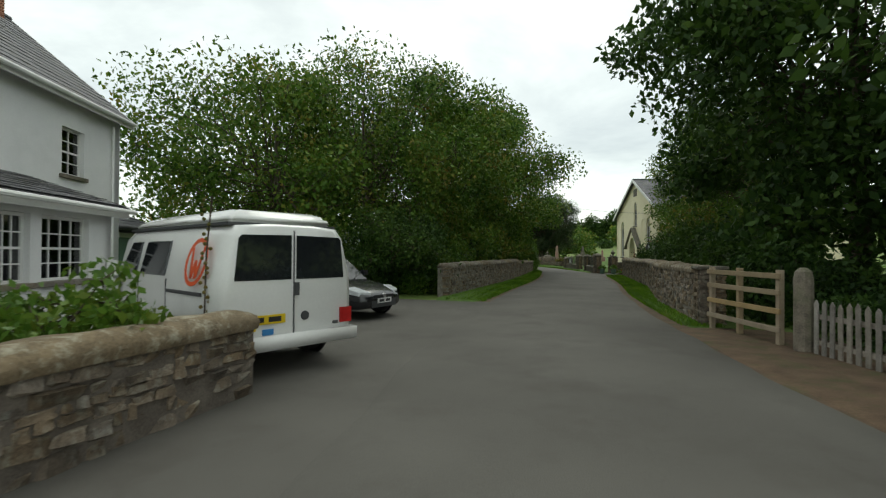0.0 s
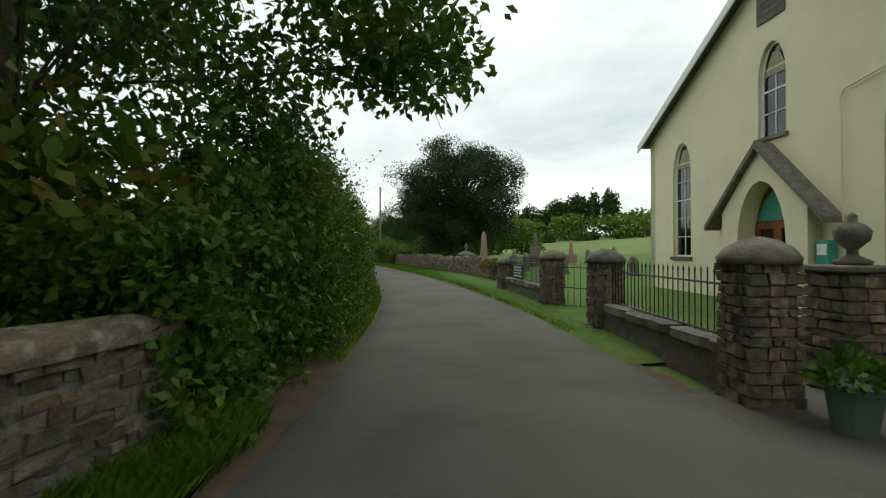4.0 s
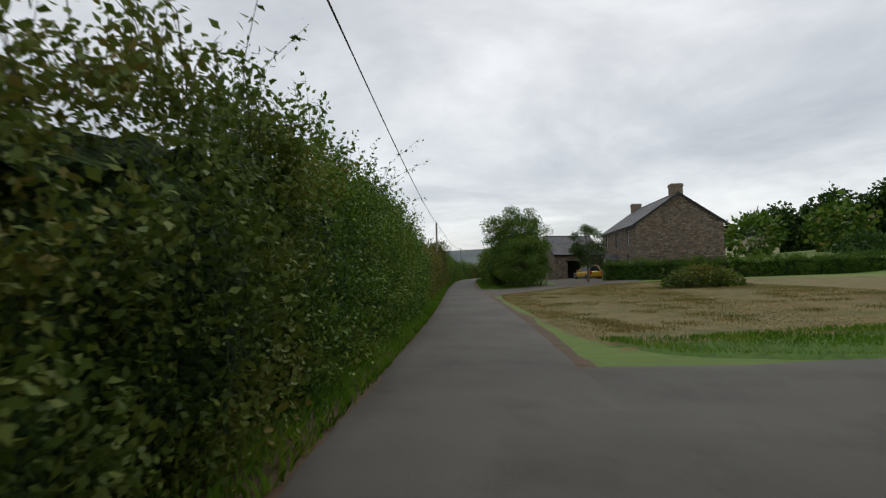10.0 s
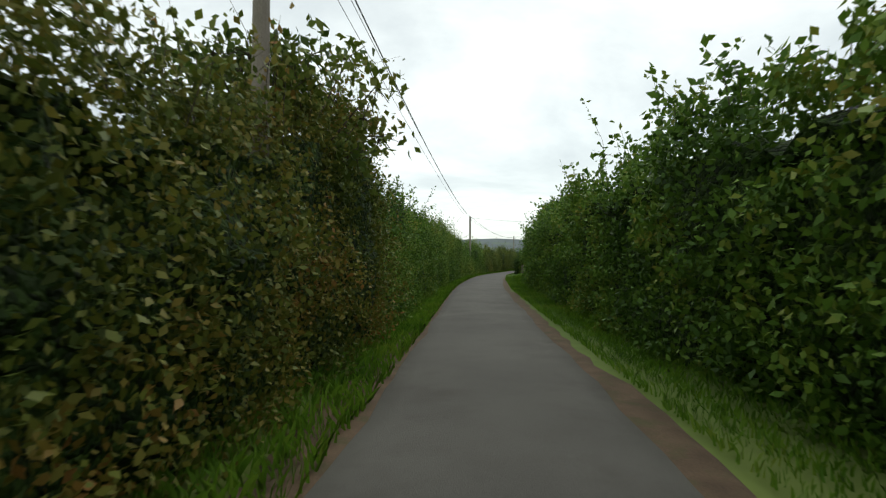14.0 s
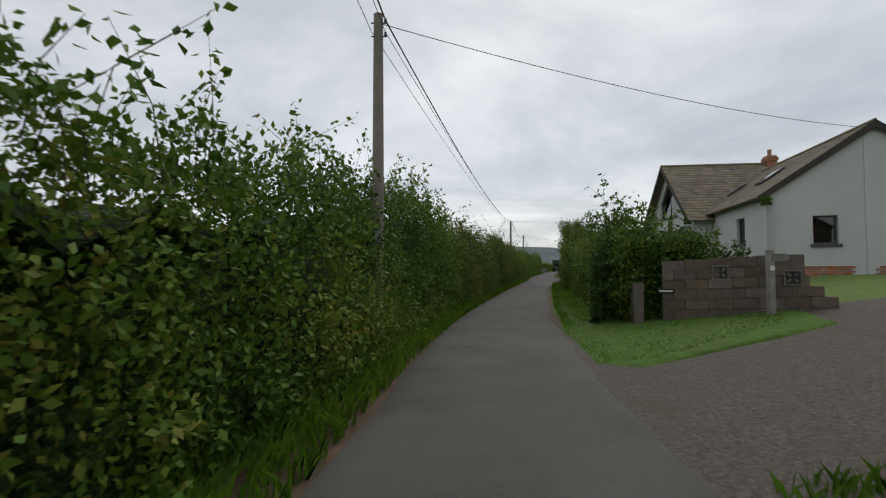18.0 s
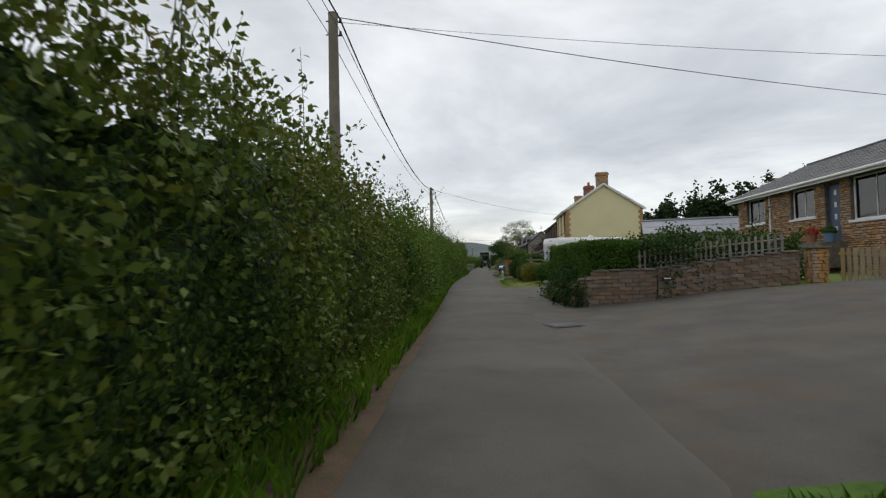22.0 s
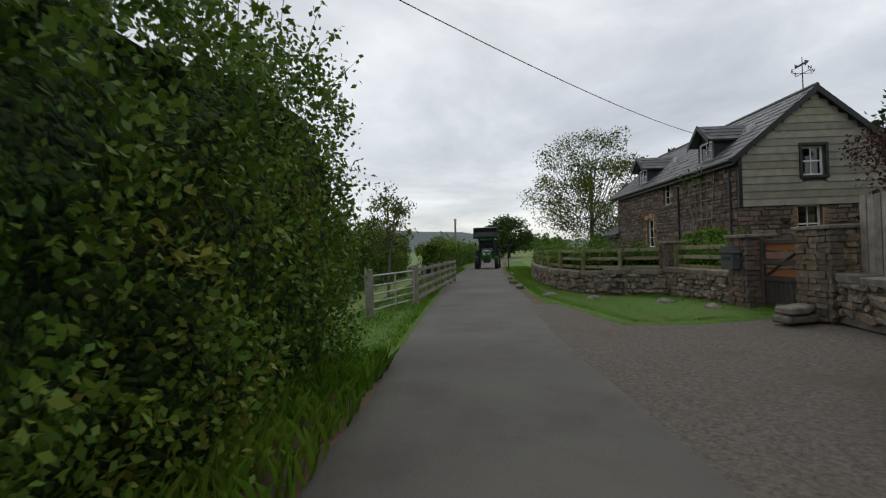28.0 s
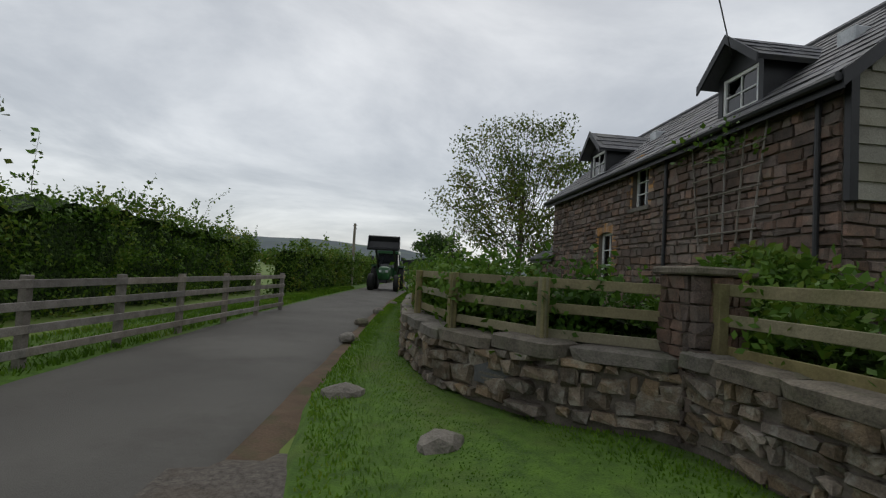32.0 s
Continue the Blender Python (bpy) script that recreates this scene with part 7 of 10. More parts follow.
for k, (y, o, w, h, kind) in enumerate(GR):
    mt = ("cap", "cap", "granite_red", "cap", "granite_dark")[k % 5]
    word = {"cap": "weathered grey", "granite_red": "reddish granite", "granite_dark": "polished dark"}[mt]
    headstone(y, o, w, h, kind, f"{word} headstone with a {'rounded' if kind == 'round' else 'pointed' if kind == 'point' else 'shouldered'} top", 500 + k, rg.uniform(-4, 4), mt)
ob_ = thing("obelisk", at(57.5, 6.0, 0.25), "tall pink granite obelisk on a stepped base", "monument")
part("base", box(-0.36, -0.36, -0.2, 0.36, 0.36, 0.55, 0.01), M["granite_red"], ob_)
part("step", box(-0.27, -0.27, 0.55, 0.27, 0.27, 0.85, 0.01), M["granite_red"], ob_)
bm = bmesh.new()
add_tube(bm, (0, 0, 0.85), (0, 0, 2.25), 0.27, 0.16, 4)
add_tube(bm, (0, 0, 2.25), (0, 0, 2.5), 0.16, 0.01, 4)
bm.transform(Matrix.Rotation(radians(45), 4, "Z"))
part("shaft", bm, M["granite_red"], ob_)
tb = thing("urn_tomb", at(60.0, 5.6, 0.25), "square stone tomb with a sloping roof and an urn", "monument")
part("chest", box(-0.42, -0.42, -0.2, 0.42, 0.42, 0.92, 0.01), M["cap"], tb)
bm = bmesh.new()
add_tube(bm, (0, 0, 0.92), (0, 0, 1.0), 0.72, 0.72, 4)
add_tube(bm, (0, 0, 1.0), (0, 0, 1.22), 0.68, 0.2, 4)
bm.transform(Matrix.Rotation(radians(45), 4, "Z"))
part("roof", bm, M["cap"], tb)
part("urn", lathe([(0.12, 1.2), (0.13, 1.24), (0.05, 1.3), (0.13, 1.42), (0.15, 1.5), (0.15, 1.53), (0.07, 1.58), (0.08, 1.62), (0.02, 1.72)], 14), M["cap"], tb, "", True)
st = thing("statue_monument", at(58.6, 10.0, 0.4), "tall grey stone monument with a draped figure", "monument")
part("plinth", box(-0.4, -0.4, -0.2, 0.4, 0.4, 0.8, 0.015), M["cap"], st)
part("pedestal", box(-0.26, -0.26, 0.8, 0.26, 0.26, 1.4, 0.015), M["cap"], st)
sf = link("statue", lathe([(0.2, 0), (0.19, 0.25), (0.13, 0.5), (0.15, 0.62), (0.07, 0.7), (0.075, 0.8), (0.02, 0.87)], 12), M["cap"], None, "", True)
sf.matrix_world = at(58.6, 10.0, 1.805)
tagged(sf, "small draped stone figure on a pedestal", "statue")
rc = thing("red_obelisk", at(60.0, 13.5, 0.7), "small red granite obelisk in the churchyard", "monument")
part("base", box(-0.3, -0.3, -0.5, 0.3, 0.3, 0.5, 0.01), M["granite_red"], rc)
bm = tube((0, 0, 0.5), (0, 0, 1.35), 0.2, 0.13, 4)
add_tube(bm, (0, 0, 1.35), (0, 0, 1.5), 0.13, 0.01, 4)
part("shaft", bm, M["granite_red"], rc)
T("weed_bush", stand(*spot(84.5, 5.0)), 1.7, 2.0, 0.2, 0.03, 0.05, 9000, M["hedge"], "nettles and weeds along the wall", 330, squash=2.2, low=0.1, category="shrub")
T("weed_bush", stand(*spot(90.0, 5.2)), 2.2, 2.2, 0.2, 0.03, 0.05, 9000, M["hedge"], "pale weeds over the wall's end", 331, squash=1.6, low=0.1, category="shrub")
bunch(thing("dead_ivy", at(51.2, 4.35, 0.7), "tangle of dead ivy stems on the wall", "plant"), "stems", 0, 0, 0, 0.75, 0.3, 700, 0.10, M["grass_dry"], 333)

# ---- vehicles: makers ----
def paint_mat(name, col, rough=0.25):
    m = mat(name, col, tuple(c * 0.93 for c in col), rough, 1.5, 30, 0.0, spec=0.5)
    m.node_tree.nodes["Principled BSDF"].inputs["Coat Weight"].default_value = 0.6
    return m


M["car_white"] = paint_mat("car_white", (0.74, 0.74, 0.72))
M["car_black"] = paint_mat("car_black", (0.012, 0.013, 0.016))
M["car_silver"] = paint_mat("car_silver", (0.42, 0.42, 0.40), 0.3)
M["car_blue"] = paint_mat("car_blue", (0.13, 0.24, 0.42))
M["car_yellow"] = paint_mat("car_yellow", (0.60, 0.36, 0.03))
M["tractor_green"] = paint_mat("tractor_green", (0.02, 0.10, 0.03), 0.4)
M["car_glass"] = mat("car_glass", (0.018, 0.021, 0.024), (0.012, 0.014, 0.016), 0.05, 2, 20, 0.0, spec=0.7)
M["alloy"] = mat("alloy", (0.55, 0.55, 0.56), (0.45, 0.45, 0.46), 0.3, 3, 30, 0.0, metal=0.8)
M["lamp_red"] = mat("lamp_red", (0.45, 0.02, 0.02), (0.32, 0.012, 0.012), 0.15, 3, 30, 0.0)
M["lamp_clear"] = mat("lamp_clear", (0.62, 0.64, 0.66), (0.40, 0.42, 0.44), 0.1, 6, 40, 0.0, spec=0.7)
M["plate_yellow"] = mat("plate_yellow", (0.72, 0.52, 0.02), (0.66, 0.47, 0.02), 0.4, 3, 30, 0.0)
M["trim_grey"] = mat("trim_grey", (0.07, 0.072, 0.075), (0.05, 0.05, 0.053), 0.6, 4, 40, 0.1)
M["logo_orange"] = mat("logo_orange", (0.72, 0.10, 0.02), (0.62, 0.08, 0.02), 0.4, 4, 30, 0.0)
M["logo_blue"] = mat("logo_blue", (0.05, 0.22, 0.5), (0.04, 0.18, 0.42), 0.4, 4, 30, 0.0)


def loft(rings, caps=True):
    bm = bmesh.new()
    rows = [[bm.verts.new(p) for p in ring] for ring in rings]
    n = len(rows[0])
    for a, b in zip(rows, rows[1:]):
        for k in range(n):
            bm.faces.new((a[k], a[(k + 1) % n], b[(k + 1) % n], b[k]))
    if caps:
        bm.faces.new(rows[0])
        bm.faces.new(rows[-1])
    bmesh.ops.recalc_face_normals(bm, faces=bm.faces[:])
    return bm


def softened(bm, offset=0.03, segments=2):
    sharp = [e for e in bm.edges if len(e.link_faces) == 2 and e.calc_face_angle(0) > 0.5]
    bmesh.ops.bevel(bm, geom=sharp, offset=offset, segments=segments, affect="EDGES", clamp_overlap=True)
    return bm


def hull(rows, tuck=0.10, shoulder=0.9):
    """A car's lower body from rows of x, underside, top, half width."""
    rings = []
    for x, zb, zt, w in rows:
        h = zt - zb
        half = [(w * 0.86, zb), (w * 0.97, zb + h * 0.12), (w, zb + h * 0.42), (w * 0.985, zb + h * 0.72), (w * (1 - tuck * 0.5), zb + h * 0.93), (w * shoulder * 0.85, zt), (w * 0.4, zt + 0.02)]
        rings.append([(x, y, z) for y, z in half] + [(x, -y, z) for y, z in reversed(half)])
    return loft(rings)


def wheel(parent, x, y, r, width=0.2, rim_mat=None, spokes=5, steer=0.0):
    side = 1 if y > 0 else -1
    m = Matrix.Translation((x, y, r)) @ Matrix.Rotation(steer, 4, "Z") @ Matrix.Rotation(-side * math.pi / 2, 4, "X")
    tb = lathe([(r * 0.66, -width / 2), (r * 0.93, -width / 2), (r, -width * 0.36), (r, width * 0.36), (r * 0.93, width / 2), (r * 0.66, width / 2)], 28)
    tb.transform(m)
    tyre = part("wheel", tb, M["rubber"], parent, "black rubber tyre on its rim", True)
    rm = rim_mat or M["alloy"]
    rb = lathe([(r * 0.66, width * 0.30), (r * 0.67, width / 2 + 0.004), (r * 0.60, width / 2 + 0.004), (r * 0.58, width * 0.25)], 28)
    rb.transform(m)
    rim = part("rim", rb, rm, tyre, "", True)
    for k in range(spokes):
        sb = box(-0.035, r * 0.10, width * 0.28, 0.035, r * 0.62, width / 2 - 0.01, 0.008, m @ Matrix.Rotation(2 * math.pi * k / spokes, 4, "Z"))
        part("spoke", sb, rm, tyre)
    hb = lathe([(r * 0.16, width * 0.25), (r * 0.15, width / 2), (0.02, width / 2 + 0.008)], 12)
    hb.transform(m)
    part("hub", hb, rm, tyre)
    db = lathe([(r * 0.6, width * 0.1), (r * 0.55, width * 0.2)], 20)
    db.transform(m)
    part("brake", db, M["trim_grey"], tyre)
    return tyre


def plate(parent, m, yellow=False):
    p = part("number_plate", box(-0.26, -0.008, 0, 0.26, 0, 0.11, 0.004, m), M["plate_yellow"] if yellow else M["white_paint"], parent)
    for a, b in ((-0.20, -0.02), (0.04, 0.20)):
        part("plain_bar", box(a, -0.011, 0.025, b, -0.008, 0.085, 0, m), M["black"], p)


def hatchback(name, m, label, paint, L=3.9, W=1.68, H=1.45, plate_mat=False, tall=0.0):
    """A small five-door car, nose along +x."""
    root = thing(name, m, label, "car")
    w, n, t = W / 2, L / 2, -L / 2
    b = 0.86 + tall * 0.5
    rows = [(t, 0.36, b - 0.06, w * 0.84), (t + 0.10, 0.26, b, w * 0.93), (t + 0.55, 0.20, b + 0.03, w), (-0.2, 0.19, b, w), (n - 1.35, 0.19, b - 0.01, w), (n - 1.05, 0.19, b - 0.05, w * 0.995), (n - 0.45, 0.20, b - 0.16, w * 0.95), (n - 0.15, 0.22, b - 0.26, w * 0.86), (n, 0.28, b - 0.36, w * 0.70)]
    body = part("body", softened(hull(rows), 0.02, 1), paint, root, "", True)
    # cabin: glass below, painted roof and posts above
    f0, f1, r1, r0 = n - 1.0, n - 1.75, t + 0.55, t + 0.12
    zb, zt = b - 0.05, H - 0.07
    wb, wt = w * 0.90, w * 0.70
    lowr = [(f0, -wb * 0.82, zb), (f0 - 0.25, -wb, zb), (r0 + 0.25, -wb, zb), (r0, -wb * 0.8, zb), (r0, wb * 0.8, zb), (r0 + 0.25, wb, zb), (f0 - 0.25, wb, zb), (f0, wb * 0.82, zb)]
    topr = [(f1, -wt * 0.82, zt), (f1 - 0.12, -wt, zt), (r1 + 0.18, -wt, zt), (r1, -wt * 0.85, zt), (r1, wt * 0.85, zt), (r1 + 0.18, wt, zt), (f1 - 0.12, wt, zt), (f1, wt * 0.82, zt)]
    part("glasshouse", loft([lowr, topr]), M["car_glass"], root, "dark car windows")
    roof = [(x * 1.0, y * 1.02, zt - 0.02) for x, y, z in topr]
    r2 = [(x - 0.02 if x > 0 else x + 0.02, y * 0.99, zt + 0.035) for x, y, z in topr]
    r3 = [((x - (f1 + r1) / 2) * 0.72 + (f1 + r1) / 2, y * 0.66, H) for x, y, z in topr]
    part("roof", loft([roof, r2, r3]), paint, root, "", True)
    for s in (1, -1):
        for (x0, y0), (x1, y1), rr in (((f0 - 0.12, wb * 0.93), (f1 - 0.05, wt * 0.93), 0.035), ((r0 + 0.12, wb * 0.92), (r1 + 0.09, wt * 0.94), 0.06)):
            part("pillar", tube((x0, s * y0, zb), (x1, s * y1, zt), rr, rr, 8), paint, root, "", True)
        part("pillar", tube((-0.25, s * (wb + 0.003), zb), (-0.3, s * (wt + 0.003), zt), 0.03, 0.03, 6), M["trim_grey"], root)
        part("waistline", box(r0 + 0.2, s * (wb + 0.005) - 0.012, zb + 0.03, f0 - 0.25, s * (wb + 0.005) + 0.012, zb + 0.055), M["trim_grey"], root)
        part("sill", box(t + 0.95, s * (w - 0.03) - 0.02, 0.17, n - 0.95, s * (w - 0.03) + 0.02, 0.27, 0.01), M["trim_grey"], root)
        for x in (0.42, -0.55):
            part("door_handle", box(x - 0.09, s * (w - 0.006) - 0.015, b - 0.17, x + 0.09, s * (w - 0.006) + 0.015, b - 0.13, 0.008), paint, root)
        for x in (0.75, -0.22, -0.95):
            part("door_seam", box(x - 0.004, s * (w - 0.008) - 0.01, 0.32, x + 0.004, s * (w - 0.008) + 0.012, b - 0.06), M["black"], root)
        part("mirror", softened(box(f0 - 0.42, s * (w + 0.09) - 0.08, b + 0.02, f0 - 0.28, s * (w + 0.09) + 0.08, b + 0.16), 0.03), paint, root)
        part("headlamp", softened(loft([[(n - 0.42, s * w * 0.93, b - 0.30), (n - 0.42, s * w * 0.93, b - 0.17), (n - 0.42, s * w * 0.60, b - 0.15), (n - 0.42, s * w * 0.6, b - 0.32)], [(n - 0.13, s * w * 0.83, b - 0.36), (n - 0.15, s * w * 0.84, b - 0.25), (n - 0.04, s * w * 0.48, b - 0.27), (n - 0.02, s * w * 0.48, b - 0.40)]]), 0.015, 1), M["lamp_clear"], root, "clear headlamp")
        part("tail_lamp", softened(box(t - 0.01, s * w * 0.76 - 0.09, b - 0.30, t + 0.16, s * w * 0.76 + 0.11, b + 0.0), 0.02, 1), M["lamp_red"], root, "red tail lamp")
        for x in (n - 0.72, t + 0.68):
            ab = lathe([(0.36, -0.03), (0.36, 0.0), (0.30, 0.0)], 24)
            ab.transform(Matrix.Translation((x, s * (w - 0.012), 0.31)) @ Matrix.Rotation(-s * math.pi / 2, 4, "X"))
            part("wheel_arch", ab, M["black"], root)
            wheel(root, x, s * (w - 0.09), 0.30)
    part("grille", softened(box(n - 0.10, -0.36, b - 0.42, n + 0.012, 0.36, b - 0.34), 0.01, 1), M["black"], root, "black grille")
    part("air_intake", softened(box(n - 0.16, -0.45, 0.25, n + 0.004, 0.45, 0.40), 0.012, 1), M["trim_grey"], root)
    part("badge", tube((n - 0.02, 0, b - 0.36), (n + 0.025, 0, b - 0.36), 0.05, 0.045, 12), M["alloy"], root)
    plate(root, Matrix.Translation((n + 0.014, 0, b - 0.52)) @ Matrix.Rotation(math.pi / 2, 4, "Z"))
    plate(root, Matrix.Translation((t - 0.012, 0, b - 0.25)) @ Matrix.Rotation(-math.pi / 2, 4, "Z"), True)
    for s in (1, -1):
        part("wiper", polytube([(f0 - 0.02, s * 0.1 + 0.1, b - 0.01), (f0 - 0.12, s * 0.35 + 0.1, b + 0.08)], 0.012, 5), M["black"], root)
    return root


def heading_pose(x, y, dx, dy, z=0.06):
    return pose(x, y, z, 0, 0, math.degrees(math.atan2(dy, dx)))


# ---- the white campervan ----
cv = thing("campervan", heading_pose(-0.78 - 0.60 * 2.4, 5.92 + 0.80 * 2.4, -0.60, 0.80), "white campervan with a pop-top roof and tinted windows", "campervan")


def van_ring(x, w, zb, zt, tuck):
    half = [(w * 0.90, zb), (w, zb + 0.12), (w, 0.95), (w * 0.985, 1.15), (w - tuck, zt - 0.13), (w - tuck - 0.10, zt), (w * 0.35, zt + 0.03)]
    return [(x, y, z) for y, z in half] + [(x, -y, z) for y, z in reversed(half)]


part("body", loft([van_ring(-2.40, 0.80, 0.45, 1.72, 0.14), van_ring(-2.34, 0.90, 0.32, 1.76, 0.14), van_ring(-1.4, 0.92, 0.28, 1.78, 0.13), van_ring(0.9, 0.92, 0.28, 1.78, 0.13), van_ring(1.15, 0.92, 0.28, 1.76, 0.13)]), M["car_white"], cv, "", True)
part("bonnet", softened(hull([(1.15, 0.28, 1.10, 0.92), (1.7, 0.28, 1.04, 0.91), (2.2, 0.30, 0.92, 0.86), (2.4, 0.36, 0.74, 0.74)]), 0.02, 1), M["car_white"], cv, "", True)
part("windscreen", loft([[(1.62, -0.80, 1.05), (1.62, 0.80, 1.05), (1.14, 0.80, 1.05), (1.14, -0.80, 1.05)], [(1.2, -0.70, 1.68), (1.2, 0.70, 1.68), (1.14, 0.70, 1.68), (1.14, -0.70, 1.68)]]), M["car_glass"], cv)
part("pop_top", softened(loft([[(x, y, 1.80) for x, y in ((-2.2, -0.72), (1.15, -0.72), (1.15, 0.72), (-2.2, 0.72))], [(x, y, 1.92) for x, y in ((-2.15, -0.66), (0.95, -0.64), (0.95, 0.64), (-2.15, 0.66))], [(x, y, 1.97) for x, y in ((-2.0, -0.55), (0.6, -0.52), (0.6, 0.52), (-2.0, 0.55))]]), 0.04, 2), M["car_white"], cv, "white raised roof lid", True)
part("roof_seal", box(-2.22, -0.74, 1.765, 1.17, 0.74, 1.802), M["trim_grey"], cv)
for s in (1, -1):
    part("rear_window", prism([(s * 0.035, 1.12), (s * 0.75, 1.12), (s * 0.70, 1.61), (s * 0.66, 1.65), (s * 0.035, 1.66)], [], 0.012, Matrix.Translation((-2.408, 0, 0)) @ Matrix.Rotation(-math.pi / 2, 4, "Z")), M["car_glass"], cv, "tinted rear door window")
    part("tail_lamp", softened(box(-2.43, s * 0.78 - 0.09, 0.52, -2.33, s * 0.78 + 0.09, 0.72), 0.015, 1), M["lamp_red"], cv, "red tail lamp")
    for a, b_ in ((-1.95, -1.0), (-0.8, 0.15), (0.32, 1.0)):
        if s == -1 or a > -1.5:
            part("side_window", softened(loft([[(a, s * 0.927, 1.14), (b_, s * 0.927, 1.14), (b_, s * 0.90, 1.13), (a, s * 0.90, 1.13)], [(a + 0.03, s * 0.826, 1.60), (b_ - (0.03 if a < 0.3 else 0.25), s * 0.826, 1.60), (b_ - 0.1, s * 0.79, 1.60), (a + 0.03, s * 0.79, 1.60)]]), 0.02, 1), M["car_glass"], cv, "tinted side window")
    part("door_rail", box(-1.95, s * 0.922 - 0.012, 0.93, -0.9, s * 0.922 + 0.012, 0.975, 0.004), M["trim_grey"], cv)
    for x in (-0.85, 0.22, 1.1):
        part("door_seam", box(x - 0.005, s * 0.915 - 0.01, 0.36, x + 0.005, s * 0.915 + 0.012, 1.1), M["trim_grey"], cv)
    part("mirror", softened(box(1.08, s * 1.02 - 0.07, 1.08, 1.2, s * 1.02 + 0.07, 1.32), 0.03), M["car_white"], cv)
    for x in (1.5, -1.45):
        wheel(cv, x, s * 0.82, 0.32, 0.21, M["car_white"], 6)
        ab = lathe([(0.39, -0.03), (0.39, 0.0), (0.32, 0.0)], 24)
        ab.transform(Matrix.Translation((x, s * 0.915, 0.33)) @ Matrix.Rotation(-s * math.pi / 2, 4, "X"))
        part("wheel_arch", ab, M["black"], cv)
part("door_seam", box(-2.415, -0.006, 0.45, -2.38, 0.006, 1.72), M["trim_grey"], cv)
part("bumper", softened(box(-2.52, -0.90, 0.30, -2.2, 0.90, 0.46), 0.04), M["car_white"], cv, "white rear bumper", True)
part("door_handle", softened(box(-2.44, -0.06, 0.92, -2.39, 0.0, 1.08), 0.01, 1), M["trim_grey"], cv)
part("badge", tube((-2.39, -0.16, 0.66), (-2.418, -0.16, 0.66), 0.06, 0.055, 14), M["trim_grey"], cv)
plate(cv, Matrix.Translation((-2.418, 0.38, 0.60)) @ Matrix.Rotation(-math.pi / 2, 4, "Z"), True)
for y, z, w_, h_, mt in ((0.55, 0.53, 0.11, 0.05, "plate_yellow"), (0.62, 0.46, 0.10, 0.05, "lamp_red"), (0.34, 0.47, 0.14, 0.07, "logo_blue"), (-0.62, 0.51, 0.08, 0.04, "trim_grey")):
    part("sticker", box(-2.416, y - w_ / 2, z, -2.40, y + w_ / 2, z + h_), M[mt], cv)
# the round orange sign on the van's side panel: a ring and slanting bars
lm = Matrix.Translation((-1.80, 0.915, 1.33)) @ Matrix.Rotation(radians(13), 4, "X")
ring_o = [(0.29 * math.cos(k * math.pi / 16), 0.29 * math.sin(k * math.pi / 16)) for k in range(32)]
ring_i = [(0.24 * math.cos(k * math.pi / 16), 0.24 * math.sin(k * math.pi / 16)) for k in range(32)]
lg = part("round_emblem", prism(ring_o, [ring_i], 0.006, lm), M["logo_orange"], cv, "orange ring emblem")
for (x0, z0), (x1, z1) in (((-0.16, 0.18), (-0.06, -0.2)), ((-0.06, -0.2), (0.0, 0.02)), ((0.0, 0.02), (0.06, -0.2)), ((0.06, -0.2), (0.16, 0.18))):
    part("plain_bar", prism([(x0 - 0.025, z0), (x0 + 0.025, z0), (x1 + 0.025, z1), (x1 - 0.025, z1)], [], 0.007, lm), M["logo_orange"], lg)

hatchback("hatchback_car", heading_pose(0.75 - 2.05 * 0.75, 10.6 + 2.05 * 0.66, 0.75, -0.66), "black hatchback parked beside a campervan", M["car_black"], 4.1, 1.75, 1.45)
hatchback("hatchback_car", heading_pose(22.3, 30.4, -0.80, 0.60), "silver hatchback on the chapel forecourt", M["car_silver"], 4.1, 1.72, 1.5, tall=0.05)
hatchback("hatchback_car", heading_pose(38.3, 142.4, -0.25, 0.97, 0.5), "small yellow hatchback before the farm garage", M["car_yellow"], 3.6, 1.6, 1.48)
hatchback("hatchback_car", heading_pose(54.6 + 0.69 * 1.9, 276.2 + 0.72 * 1.9, -0.69, -0.72, 0.08), "pale blue hatchback parked at the lane's edge", M["car_blue"], 3.8, 1.64, 1.42)
hatchback("hatchback_car", heading_pose(47.3, 196.5, 0.9, 0.2, 1.3), "white car behind the grey house", M["car_white"], 4.0, 1.7, 1.48)

# ---- the white house ----
sash = rect(9.45, 3.32, 0.80, 1.12)
white, wm, wl_, wrm, wlm = house("white_house", "white-rendered house with a slate roof and lean-to", (-7.6, 3), (-6.3, 14.7), 6, 5.35, 7.9, M["white_wall"], M["slate"], 0.0, "side", [sash], seed=500, barge=M["white_paint"], over=0.3, verge=0.15)
window(white, wm, sash, (2, 4), label="white sash window")
down_pipe(white, wm, 11.35, 0.1, 4.9, M["white_paint"])
ch_ = chimney(white, wm, 10.9, 3.0, 7.5, 0.9, 0.6, 1.3, M["brick"], 2)
part("aerial", polytube([wm @ Vector(p) for p in ((10.5, 3.0, 8.7), (10.5, 3.0, 10.0))], 0.02, 5), M["steel"], ch_, "television aerial mast")
for k in range(6):
    part("aerial_rod", tube(wm @ Vector((10.1 + k * 0.15, 2.7, 9.9)), wm @ Vector((10.1 + k * 0.15, 3.3, 9.9)), 0.008, 0.008, 4), M["steel"], ch_)
